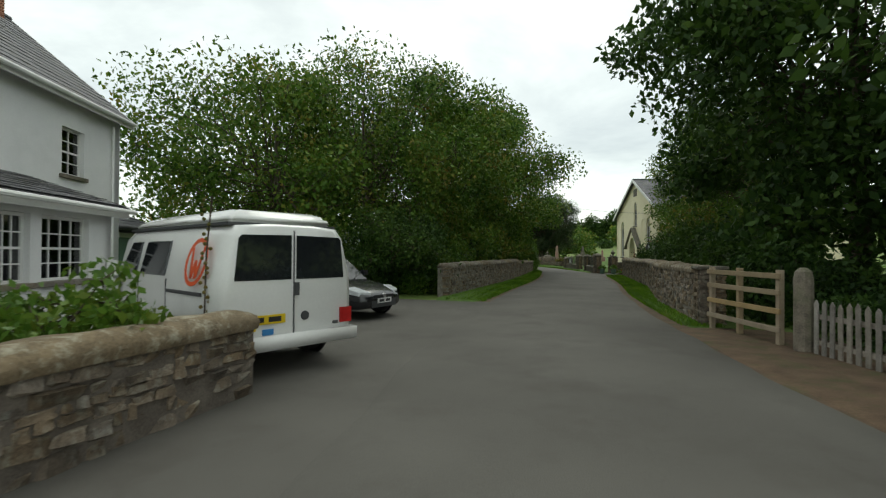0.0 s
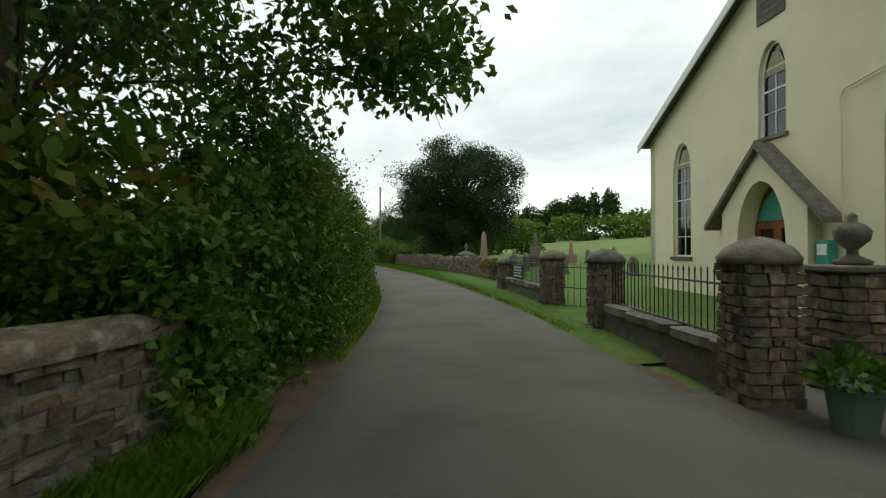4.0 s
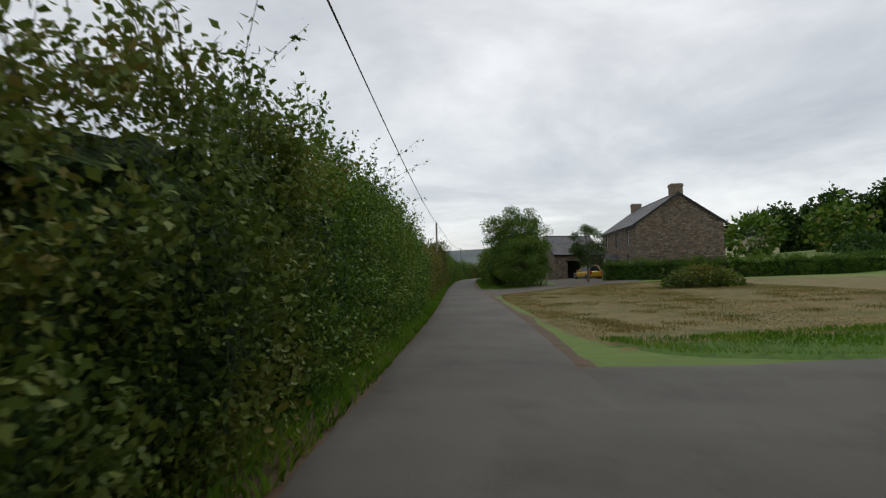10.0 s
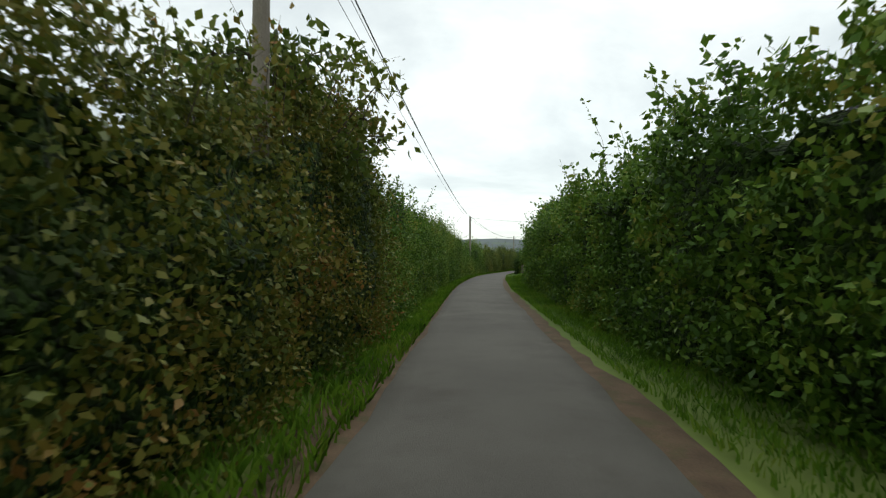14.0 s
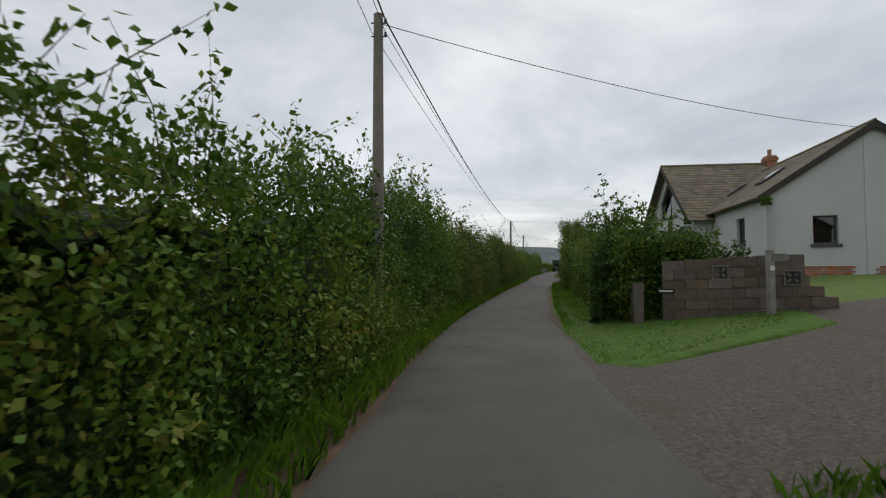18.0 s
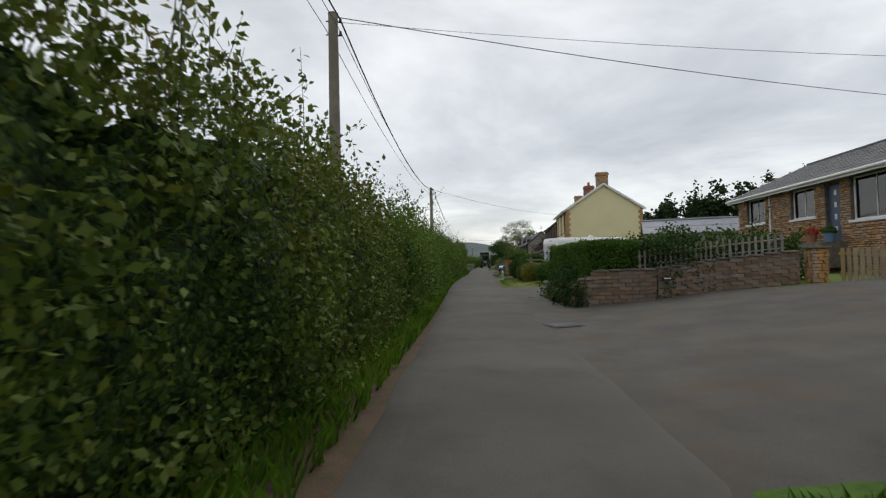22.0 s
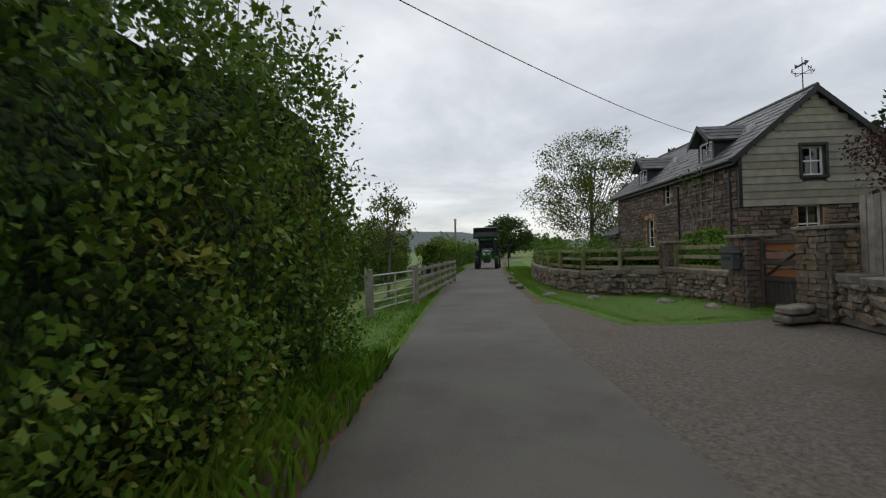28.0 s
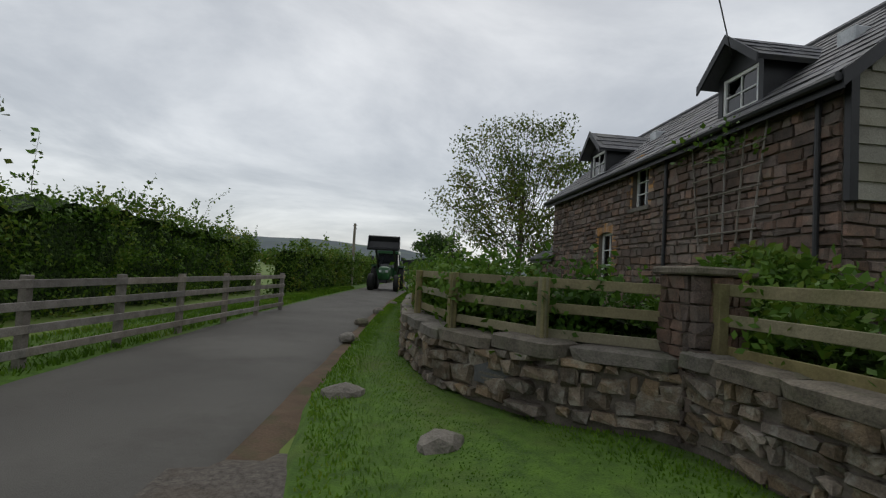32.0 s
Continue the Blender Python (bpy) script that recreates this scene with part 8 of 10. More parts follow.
LW = [rect(0.7, 1.0, 1.0, 1.15), rect(2.1, 1.0, 1.0, 1.15), rect(3.7, 1.0, 1.05, 1.15), rect(5.05, 1.0, 0.78, 1.12), rect(6.08, 1.0, 1.22, 1.12)]
part("lean_to_wall", prism([(0, -0.5), (8.0, -0.5), (8.0, 2.3), (0, 2.3)], LW, 0.25, wm @ Matrix.Translation((0, -1.9, 0))), M["white_wall"], white)
part("lean_to_end", box(7.75, -1.9, -0.5, 7.998, 0, 2.3, 0, wm), M["white_wall"], white)
for r_ in LW:
    window(white, wm @ Matrix.Translation((0, -1.9, 0)), r_, (4, 4), label="white casement window")
slope(white, wm, (-0.2, -2.15, 2.42), (8.25, -2.15, 2.42), (8.25, -0.005, 3.1), (-0.2, -0.005, 3.1), M["slate"], 505, 0.24, 0.34, pieces=True)
part("gutter", tube(wm @ Vector((-0.2, -2.2, 2.34)), wm @ Vector((8.3, -2.2, 2.34)), 0.05, 0.05, 8), M["white_paint"], white)
part("fascia", box(-0.2, -2.12, 2.2, 8.25, -2.09, 2.38, 0, wm), M["white_paint"], white)
ob_, om_, ol_, _, _ = house("outbuilding", "low white outbuilding with a grey-green door", wm @ Vector((11.9, 0.4, 0)), wm @ Vector((14.6, 0.4, 0)), 3.0, 2.3, 2.9, M["white_wall"], M["slate"], 0, "side", [rect(0.5, 0, 0.9, 1.95)], seed=510)
part("door", box(0.5, 0.08, 0, 1.4, 0.13, 1.95, 0.004, om_), M["planter"], ob_, "grey-green boarded door")

# the low garden wall and its shrubs beside the start
stone_wall("garden_wall", [(-3.45, 1.2, 0.0), (-2.35, 3.2, 0.0), (-1.24, 5.15, 0.0)], 0.72, 0.34, "dark lichened garden wall with a sloping top", 520, -1, 160, 3.2, cope="rough", recess=0.02)
T("fuchsia_bush", stand(-2.5, 4.5), 1.45, 0.75, 0.25, 0.03, 0.06, 5200, M["laurel"], "yellow-green leafy shrub behind the garden wall", 521, low=0.1, clumps=40, category="shrub")
T("fuchsia_bush", stand(-3.3, 3.3), 1.45, 0.85, 0.25, 0.03, 0.06, 4200, M["box_leaf"], "leafy shrub behind the garden wall", 522, low=0.1, clumps=40, category="shrub")
hh = thing("hollyhock", stand(-1.75, 5.6), "tall seeding hollyhock stalk", "plant")
part("stalk", polytube([(0, 0, 0), (0.03, 0.02, 0.8), (0.05, 0.0, 1.5), (0.10, 0.03, 2.15)], 0.010, 5), M["twig"], hh)
rr_ = random.Random(5)
for k in range(26):
    z_ = 0.7 + k * 0.055
    cb = lathe([(0.004, 0), (0.02, 0.012), (0.022, 0.03), (0.008, 0.045)], 6)
    cb.transform(Matrix.Translation((0.04 + rr_.uniform(-0.045, 0.045), rr_.uniform(-0.045, 0.045), z_)))
    part("seed_head", cb, M["grass_dry"], hh)

# ---- the stone farmhouse ----
def along_from(p, d, s, o=0.0):
    """A place s along a direction from p, and o to its right."""
    return (p[0] + d[0] * s + d[1] * o, p[1] + d[1] * s - d[0] * o)


FW = [rect(1.8, 3.3, 0.9, 1.4), rect(6.2, 3.3, 0.9, 1.4), rect(10.6, 3.3, 0.9, 1.4), rect(1.8, 0.9, 1.0, 1.55), rect(10.6, 0.9, 1.0, 1.55)]
farm, fm_, fl_, frm, flm = house("farmhouse", "grey stone farmhouse with a slate roof and chimneys", (42.1, 148.9), (40.85, 135.5), 7.6, 5.2, 7.85, M["mortar"], M["slate"], 0.5, "side", FW, [], seed=600, stone=M["stone_grey"], barge=M["black"])
for r_ in FW:
    window(farm, fm_, r_, (2, 4), label="white sash window")
chimney(farm, fm_, 12.95, 3.8, 7.55, 0.8, 1.0, 1.2, M["stone_grey"], 0)
chimney(farm, fm_, 0.5, 3.8, 7.55, 0.8, 1.0, 1.1, M["stone_grey"], 0)
fp = thing("farm_porch", fm_ @ Matrix.Translation((6.0, -1.2, 0)), "small white timber porch with a slate roof", "porch")
for x in (0, 1.3):
    part("post", box(x, 0, 0, x + 0.1, 0.1, 2.0, 0.005), M["white_paint"], fp)
part("gable", prism([(0, 2.0), (1.4, 2.0), (0.7, 2.6)], [], 0.06), M["white_paint"], fp)
slope(fp, Matrix(), (-0.12, 1.2, 1.95), (-0.12, -0.1, 1.95), (0.7, -0.1, 2.65), (0.7, 1.2, 2.65), M["slate"], 606, 0.2, 0.25, 0.04)
slope(fp, Matrix(), (1.52, -0.1, 1.95), (1.52, 1.2, 1.95), (0.7, 1.2, 2.65), (0.7, -0.1, 2.65), M["slate"], 607, 0.2, 0.25, 0.04)
part("door", box(0.25, 1.12, 0, 1.15, 1.17, 1.95), M["wood_dark"], fp)
gar, gm_, gl_, grm, glm = house("farm_garage", "stone garage with a dark doorway and slate roof", (36.0, 147.4), (41.6, 148.6), 5, 3.0, 5.1, M["mortar"], M["slate"], 0.5, "side", [rect(1.6, 0, 2.6, 2.1)], seed=610, stone=M["stone_grey"])
# Added panel halfway in; its dark colour stands for the garage's inner shade.
part("shade_panel", box(0.3, 2.5, -0.3, 5.2, 2.6, 2.4, 0, gm_), M["room_shade"], gar)
part("skylight", box(2.2, 0.5, 0, 2.9, 0.56, 0.9, 0, gm_ @ Matrix.Translation((0, 0.55, 3.62)) @ Matrix.Rotation(radians(-50), 4, "X")), M["car_glass"], gar)
post = thing("drive_post", pose(32.2, 133.0, 0.15), "rough wooden post beside the farm drive", "post")
part("shaft", box(-0.07, -0.07, -0.2, 0.07, 0.07, 1.15, 0.012), M["wood_grey"], post)
hedge_rows("garden_hedge", 0, 34, 0.01, [(0, 1.5), (34, 1.6)], 0.9, 0.06, 420, M["box_leaf"], "low garden hedge before the farmhouse", 615, 0.1, 0.4, world_line=((71.0, 130.0), (37.0, 132.8)), base=None)
bh = thing("brush_heap", pose(37.6, 118.0, 0.4), "heap of cut branches and leaves in the field", "brush heap")
bunch(bh, "brushwood", 0, 0, 0, 2.0, 1.3, 4200, 0.10, M["hedge_autumn"], 616)
rs_ = np.random.RandomState(617)
q_ = rs_.uniform(-1, 1, (160, 3)) * [1.6, 1.6, 0.5] + [0, 0, 0.6]
so_ = new("branchwood", soup("branchwood", sticks(q_, q_ + rs_.uniform(-1, 1, (160, 3)) * [0.9, 0.9, 0.5], 0.018, 0.008), 4, M["twig"]))
so_.parent = bh
bg, bgm, _, _, _ = house("far_bungalow", "pale rendered bungalow across the field", (85, 206), (97, 199), 8, 2.5, 4.6, M["cream"], M["tile_brown"], float(land_z(np.array(91.0), np.array(203.0))), "side", [rect(2, 0.9, 1.6, 1.2), rect(6, 0.9, 1.6, 1.2), rect(10, 0.9, 1.6, 1.2)], seed=620, barge=M["white_paint"])
for x in (2, 6, 10):
    window(bg, bgm, rect(x, 0.9, 1.6, 1.2), (2, 1), label="white window")
# trees and bushes that close the view behind the farm drive
T("ash_tree", stand(*spot(129.8, 5.2)), 7.6, 3.0, 1.2, 0.16, 0.085, 30000, M["tree_leaf"], "tall leafy tree above the roadside hedge", 625, low=0.12, clumps=110, gap=0.4)
T("hazel_bush", stand(*spot(127.6, 5.4)), 4.2, 2.2, 0.5, 0.08, 0.075, 22000, M["tree_leaf"], "dense green bush beside the drive", 626, low=0.05, clumps=90, category="shrub")

# ---- the grey house ----
GWN = [rect(1.38, 1.13, 0.74, 0.96), rect(4.29, 1.12, 0.7, 0.98)]
GSL = [rect(9.3, 1.25, 0.8, 1.0)]
grey, hm_, hl_, hrm, hlm = house("grey_house", "grey-rendered house with a brown tiled roof and brick plinth", (38.3, 192.6), (44.5, 191.02), 12, 2.9, 5.1, M["grey_render"], M["tile_brown"], 1.1, "front", GWN, [], GSL, seed=630, barge=M["wood_dark"], over=0.3, verge=0.12, course=0.22)
for r_ in GWN:
    window(grey, hm_, r_, (1, 1), M["trim_grey"], True, M["trim_grey"], label="dark-framed window")
window(grey, hlm, GSL[0], (2, 1), M["trim_grey"], True, M["trim_grey"], label="dark-framed side window")
bmx_ = bmesh.new()
rb_ = random.Random(631)
for row in range(6):
    x = -0.02 - (0.11 if row % 2 else 0)
    while x < 6.4:
        x0, x1 = max(x, -0.03), min(x + 0.215, 6.4)
        if x1 > x0 and not 2.55 < (x0 + x1) / 2 < 3.15:
            add_box(bmx_, x0 + 0.004, -0.025, -0.05 + row * 0.075, x1 - 0.004, 0.02, -0.05 + row * 0.075 + 0.067, hm_)
        x += 0.225
tagged(part("brick_plinth", bmx_, M["brick"], grey, "red brick plinth"), kind="stuff")
part("render_seam", box(2.9, -0.02, 0, 3.02, 0.01, 4.75, 0, hm_), M["pale_grey"], grey)
for y_, h_ in ((3.2, 0.9), (7.0, 0.9)):
    kk = math.atan2(5.1 - 2.9, hl_ / 2)
    sm_ = hm_ @ Matrix.Translation((1.0, y_, 2.95 + 1.0 * math.tan(kk) + 0.06)) @ Matrix.Rotation(-kk, 4, "Y")
    fr_ = part("skylight", box(0, -0.35, 0, 1.0, 0.35, 0.06, 0.005, sm_), M["trim_grey"], grey, "roof window")
    part("pane", box(0.06, -0.29, 0.058, 0.94, 0.29, 0.066, 0, sm_), M["car_glass"], fr_)
WG = [[(1.9, 2.95), (4.4, 2.95), (4.4, 3.75), (3.16, 4.9), (1.9, 3.75)], rect(3.9, 0.8, 1.8, 1.4), rect(0.7, 0.8, 1.8, 1.4)]
wing, gm2, gl2, _, _ = house("house_wing", "grey-rendered gabled wing with a large gable window", (39.75, 204.4), (38.85, 198.1), 9, 2.75, 5.6, M["grey_render"], M["tile_brown"], 1.1, "front", WG, seed=640, barge=M["wood_dark"], over=0.35, verge=0.35, course=0.22)
for r_, b_ in zip(WG, ((2, 1), (3, 1), (3, 1))):
    window(wing, gm2, r_, b_, M["trim_grey"], True, M["trim_grey"], label="large dark-framed window")
chimney(wing, gm2, gl2 / 2, 5.0, 5.3, 0.5, 0.45, 0.75, M["brick"], 1)
con, com, _, _, _ = house("garden_room", "low flat-roofed garden room with dark frames", (37.2, 208.6), (36.9, 205.4), 3.2, 2.15, 2.45, M["grey_render"], M["trim_grey"], 1.05, "side", [rect(0.3, 0.5, 2.4, 1.4)], seed=645, over=0.25)
window(con, com, rect(0.3, 0.5, 2.4, 1.4), (4, 1), M["trim_grey"], label="dark-framed glazing")
for x_, y_, z_ in ((38.2, 192.45, 3.85), (38.5, 198.0, 3.7)):
    hb_ = thing("hanging_ball", pose(x_, y_, z_), "green topiary ball hanging under the eaves", "plant")
    bunch(hb_, "foliage", 0, 0, -0.14, 0.15, 0.15, 240, 0.04, M["box_leaf"], 646)
    bunch(hb_, "foliage", 0, 0, -0.28, 0.14, 0.13, 200, 0.04, M["box_leaf"], 647)

BLOCK = []
for k in range(3):
    r_ = random.Random(650 + k)
    bm = bmesh.new()
    add_box(bm, -0.5, -0.5, 0, 0.5, 0.5, 1)
    bmesh.ops.bevel(bm, geom=bm.edges[:], offset=0.03, segments=1, affect="EDGES")
    for v in bm.verts:
        v.co += Vector((r_.uniform(-0.015, 0.015), r_.uniform(-0.03, 0.03), r_.uniform(-0.015, 0.015)))
    me = bpy.data.meshes.new("block")
    bm.to_mesh(me)
    bm.free()
    me.materials.append(M["block"])
    BLOCK.append(me)


def block_wall(name, line, tops, label, seed, thick=0.22, bh=0.215, bl=0.44, material=None, cope=None, meshes=None, name_of="block"):
    """Coursed blocks along a line of (x, y, z); tops: (distance, height) pairs."""
    r = random.Random(seed)
    root = thing(name, Matrix(), label, "wall", kind="structure")
    d0 = 0.0
    ms = meshes or BLOCK
    core = bmesh.new()
    for a, b in zip(line, line[1:]):
        a, b = Vector(a), Vector(b)
        ln = (b.xy - a.xy).length
        yaw = math.atan2(b.y - a.y, b.x - a.x)
        rowz, row = 0.0, 0
        hmax = max(t[1] for t in tops)
        while rowz < hmax - 0.02:
            s = -(bl / 2 if row % 2 else 0)
            while s < ln - 0.01:
                s0, s1 = max(s, 0), min(s + bl, ln)
                c = (s0 + s1) / 2
                h = float(np.interp(d0 + c, [t[0] for t in tops], [t[1] for t in tops]))
                if s1 - s0 > 0.05 and rowz + bh * 0.5 < h:
                    p = a.lerp(b, c / ln)
                    m = Matrix.Translation((p.x, p.y, p.z + rowz + r.uniform(-0.003, 0.003))) @ Matrix.Rotation(yaw, 4, "Z") @ Matrix.Translation((0, r.uniform(-0.008, 0.008), 0))
                    lay(name_of, r.choice(ms), root, m, s1 - s0 - 0.012, thick, bh - 0.012)
                s += bl
            rowz += bh
            row += 1
        for k in range(max(1, int(ln / 0.4))):
            n_ = max(1, int(ln / 0.4))
            h = float(np.interp(d0 + (k + 0.5) * ln / n_, [t[0] for t in tops], [t[1] for t in tops]))
            h = math.floor(h / bh + 0.5) * bh
            p = a.lerp(b, (k + 0.5) / n_)
            add_box(core, -ln / n_ / 2, -thick / 2 + 0.02, -0.15, ln / n_ / 2, thick / 2 - 0.02, h - 0.02, Matrix.Translation(p) @ Matrix.Rotation(yaw, 4, "Z"))
            if cope:
                lay("coping_stone", r.choice(CAPS), root, Matrix.Translation((p.x, p.y, p.z + h - 0.01)) @ Matrix.Rotation(yaw, 4, "Z"), ln / n_ - 0.01, thick + 0.08, cope)
        d0 += ln
    part("core", core, M["mortar"], root)
    return root


bw0 = (31.9, 186.95)
block_wall("block_wall", [(*bw0, 0.12), (35.0, 185.55, 0.30)], [(0, 1.55), (2.35, 1.55), (2.36, 1.1), (2.75, 1.1), (2.76, 0.65), (3.1, 0.65), (3.11, 0.3), (3.5, 0.3)], "weathered concrete-block wall stepping down beside the drive", 655)
sl = line_of([(177.3, 3.0), (184, 3.0), (192, 3.0), (199, 3.0), (203.3, 3.1)])
block_wall("garden_wall", [(p[0], p[1], 0.08) for p in sl], [(0, 0.98), (40, 0.98)], "weathered block wall below garden shrubs", 656, bl=0.47)
block_wall("garden_wall", [(spot(203.3, 3.1)[0], spot(203.3, 3.1)[1], 0.1), (37.7, 215.6, 0.12), (38.9, 215.7, 0.2), (41.5, 214.9, 0.35)], [(0, 1.05), (20, 1.05)], "curved block wall end with flat coping", 657, cope=0.08)
# pierced ornamental block
pb_, _ = front(bw0, (35.0, 185.55), 0.0)
for x0 in (1.1, 2.35):
    orn = thing("pierced_block", pb_ @ Matrix.Translation((x0, -0.125, 1.22 if x0 < 2 else 1.12)), "ornamental pierced concrete block in the wall", "block")
    fr = [(-0.15, 0), (0.15, 0), (0.15, 0.3), (-0.15, 0.3)]
    part("frame", prism(fr, [rect(-0.125, 0.025, 0.25, 0.25)], 0.03, Matrix()), M["cap"], orn)
    part("backing", box(-0.125, 0.012, 0.025, 0.125, 0.02, 0.275), M["black"], orn)
    for k in range(4):
        part("petal", box(-0.022, 0, 0.04, 0.022, 0.028, 0.125, 0.008, Matrix.Translation((0, 0, 0.15)) @ Matrix.Rotation(radians(45 + 90 * k), 4, "Y")), M["cap"], orn)
npl = thing("name_plaque", pb_ @ Matrix.Translation((-0.1, -0.13, 0.92)), "small dark house-name plaque with plain bars", "sign")
part("board", box(0, 0, 0, 0.34, 0.02, 0.10, 0.004), M["black"], npl)
part("plain_bar", box(0.04, -0.004, 0.035, 0.30, 0, 0.065), M["white_paint"], npl)
sgn = thing("footpath_post", pose(33.45, 185.75, 0.1), "weathered wooden footpath post with a small arm", "signpost")
part("shaft", box(-0.06, -0.06, -0.2, 0.06, 0.06, 1.72, 0.012), M["wood_grey"], sgn)
part("arm", prism([(0, 1.5), (0.26, 1.5), (0.34, 1.57), (0.26, 1.64), (0, 1.64)], [], 0.025, Matrix.Translation((0.0, -0.09, 0))), M["wood_grey"], sgn)
part("waymark", tube((0, -0.06, 1.36), (0, -0.068, 1.36), 0.05, 0.05, 14), M["white_paint"], sgn, "round waymark disc")
hs = [(177.5, 2.3), (181, 2.6), (185, 2.2), (187, 1.75), (189, 1.85), (192, 2.2), (194.2, 2.6), (195.4, 3.6), (196.8, 4.3), (198.2, 4.1), (199.5, 2.8)]
hedge_rows("garden_shrubs", 177.6, 190.5, 2.65, hs, 2.3, 0.05, 620, M["tree_leaf"], "dense cotoneaster and mixed shrubs above a wall", 660, 0.38, 3.5, 0.1)
hedge_rows("garden_shrubs", 190.2, 197.0, 2.85, hs, 1.6, 0.055, 560, M["hedge_autumn"], "dense mixed shrubs above a wall", 661, 0.36, 3.0, 0.2)
hedge_rows("hazel_screen", 192.6, 198.3, 2.35, hs, 2.6, 0.06, 800, M["tree_leaf"], "tall green hazel screen above the wall", 662, 0.45, 3.5, 0.15)
hedge_rows("wall_end_shrubs", 0, 3.2, 0.01, [(0, 1.9), (3.2, 1.75)], 1.0, 0.05, 620, M["dark_leaf"], "dark shrubs over the end of the block wall", 663, 0.3, 2.0, world_line=((33.6, 186.55), (31.75, 187.4)))
brr = scatter([(178, 2.65, 3.0), (190, 2.6, 3.0)], 26, 664, 0.0)
brr[:, 2] = np.random.RandomState(665).uniform(0.9, 2.5, len(brr))
tagged(new("berries", soup("berries", leaf_quads(brr, 0.030, 666, 0, 1.0), 4, M["red_flower"])), "clusters of red berries among the shrubs", "berries", kind="stuff")
T("golden_bush", stand(39.6, 216.6), 2.1, 1.0, 0.3, 0.04, 0.06, 8000, M["golden"], "golden-yellow shrub behind the curved wall", 667, low=0.1, clumps=60, category="shrub")
T("hazel_tree", stand(38.3, 211.2), 4.3, 1.6, 0.6, 0.08, 0.075, 20000, M["dark_leaf"], "dark hazel rising behind the garden wall", 668, low=0.05, clumps=100, category="tree")

# ---- the brick bungalow ----
bl_, br_ = (54.6, 236.24), (51.05, 225.35)
BW = [rect(0.85, 2.3, 1.65, 1.2), rect(4.5, 2.25, 1.55, 1.2), rect(6.67, 1.25, 0.8, 2.1), rect(8.0, 1.95, 3.0, 1.5)]
bung, um, ul, urm, ulm = house("bungalow", "buff brick bungalow with a dark tiled roof", bl_, br_, 7, 3.75, 5.3, M["mortar"], M["slate"], 0.7, "side", BW, seed=700, barge=M["white_paint"], over=0.45, verge=0.25, course=0.3)
for wall_m, w0, w1, z1, hs_ in ((um, 0, ul, 3.7, BW), (ulm, 0, 7, 3.7, [])):
    cladding(bung, wall_m, lambda x: 3.72, w0, w1, 0, z1, hs_, M["brick_buff"], 701, 0.075, 0.22, "brickwork")
for r_, b_ in zip(BW, ((2, 1), (2, 1), None, (3, 1))):
    if b_:
        window(bung, um, r_, b_, sill_mat=M["white_paint"], label="white-framed window")
dd = part("door", box(6.69, 0.1, 1.26, 7.46, 0.16, 3.33, 0.005, um), mat("door_blue", (0.06, 0.085, 0.13), (0.045, 0.065, 0.10), 0.4, 3, 30, 0.05), bung, "blue-grey panelled front door")
for z_ in (1.6, 2.05, 2.5, 2.95):
    part("door_light", box(7.0, 0.09, z_, 7.12, 0.101, z_ + 0.2, 0, um), M["lamp_clear"], dd)
down_pipe(bung, um, 3.0, 0.2, 3.5, M["white_paint"])
part("doorstep", box(6.4, -0.9, 0.3, 7.8, 0, 1.22, 0.01, um), M["cap"], bung)
bn = thing("garden_bench", um @ Matrix.Translation((4.6, -0.6, 0.6)), "slatted wooden bench below the window", "bench")
for x in (0, 1.3):
    for y in (0, 0.4):
        part("leg", box(x, y, 0, x + 0.06, y + 0.06, 0.45 if y < 0.2 else 0.9), M["wood_new"], bn)
for k in range(4):
    part("slat", box(0, 0.02 + k * 0.11, 0.43, 1.36, 0.10 + k * 0.11, 0.46), M["wood_new"], bn)
for k in range(9):
    part("slat", box(0.1 + k * 0.135, 0.42, 0.5, 0.16 + k * 0.135, 0.45, 0.88), M["wood_new"], bn)
for x_, mt in ((6.6, "red_flower"), (7.6, "box_leaf")):
    fpot = thing("plant_pot", um @ Matrix.Translation((x_, -0.5, 1.22)), "glazed plant pot beside the front door", "plant pot")
    part("pot", lathe([(0.13, 0), (0.18, 0.3), (0.20, 0.32)], 12), M["car_blue"] if mt == "box_leaf" else M["brick"], fpot)
    bunch(fpot, "foliage", 0, 0, 0.3, 0.22, 0.3, 200, 0.05, M[mt], 705)
# stepped brown wall with pickets
BRICK = []
for k in range(3):
    me = BLOCK[k].copy()
    me.materials.clear()
    me.materials.append(mat("wall_stone", (0.25, 0.175, 0.125), (0.16, 0.115, 0.085), 0.92, 4, 35, 0.6, per="object", per_amt=0.22, stain=(0.10, 0.085, 0.07), stain_amt=0.6, stain_scale=2.5) if k == 0 else BRICK[0].materials[0])
    BRICK.append(me)
block_wall("front_wall", [(42.55, 232.3, 0.0), (42.0, 230.6, 0.0), (41.45, 228.0, 0.08), (43.6, 227.45, 0.12), (45.6, 227.5, 0.35), (47.6, 226.6, 0.55)], [(0, 0.42), (4, 0.46), (5, 1.06), (8.6, 1.06), (9.2, 1.0), (11.5, 1.0)], "brown coursed garden wall in stepped levels", 710, 0.24, 0.115, 0.38, cope=0.06, meshes=BRICK, name_of="stone")
pf = thing("picket_fence", Matrix(), "weathered wooden picket fence on the garden wall", "fence")
pts_ = [Vector((43.2, 227.75, 1.1)), Vector((45.6, 227.75, 1.35)), Vector((47.5, 226.9, 1.55))]
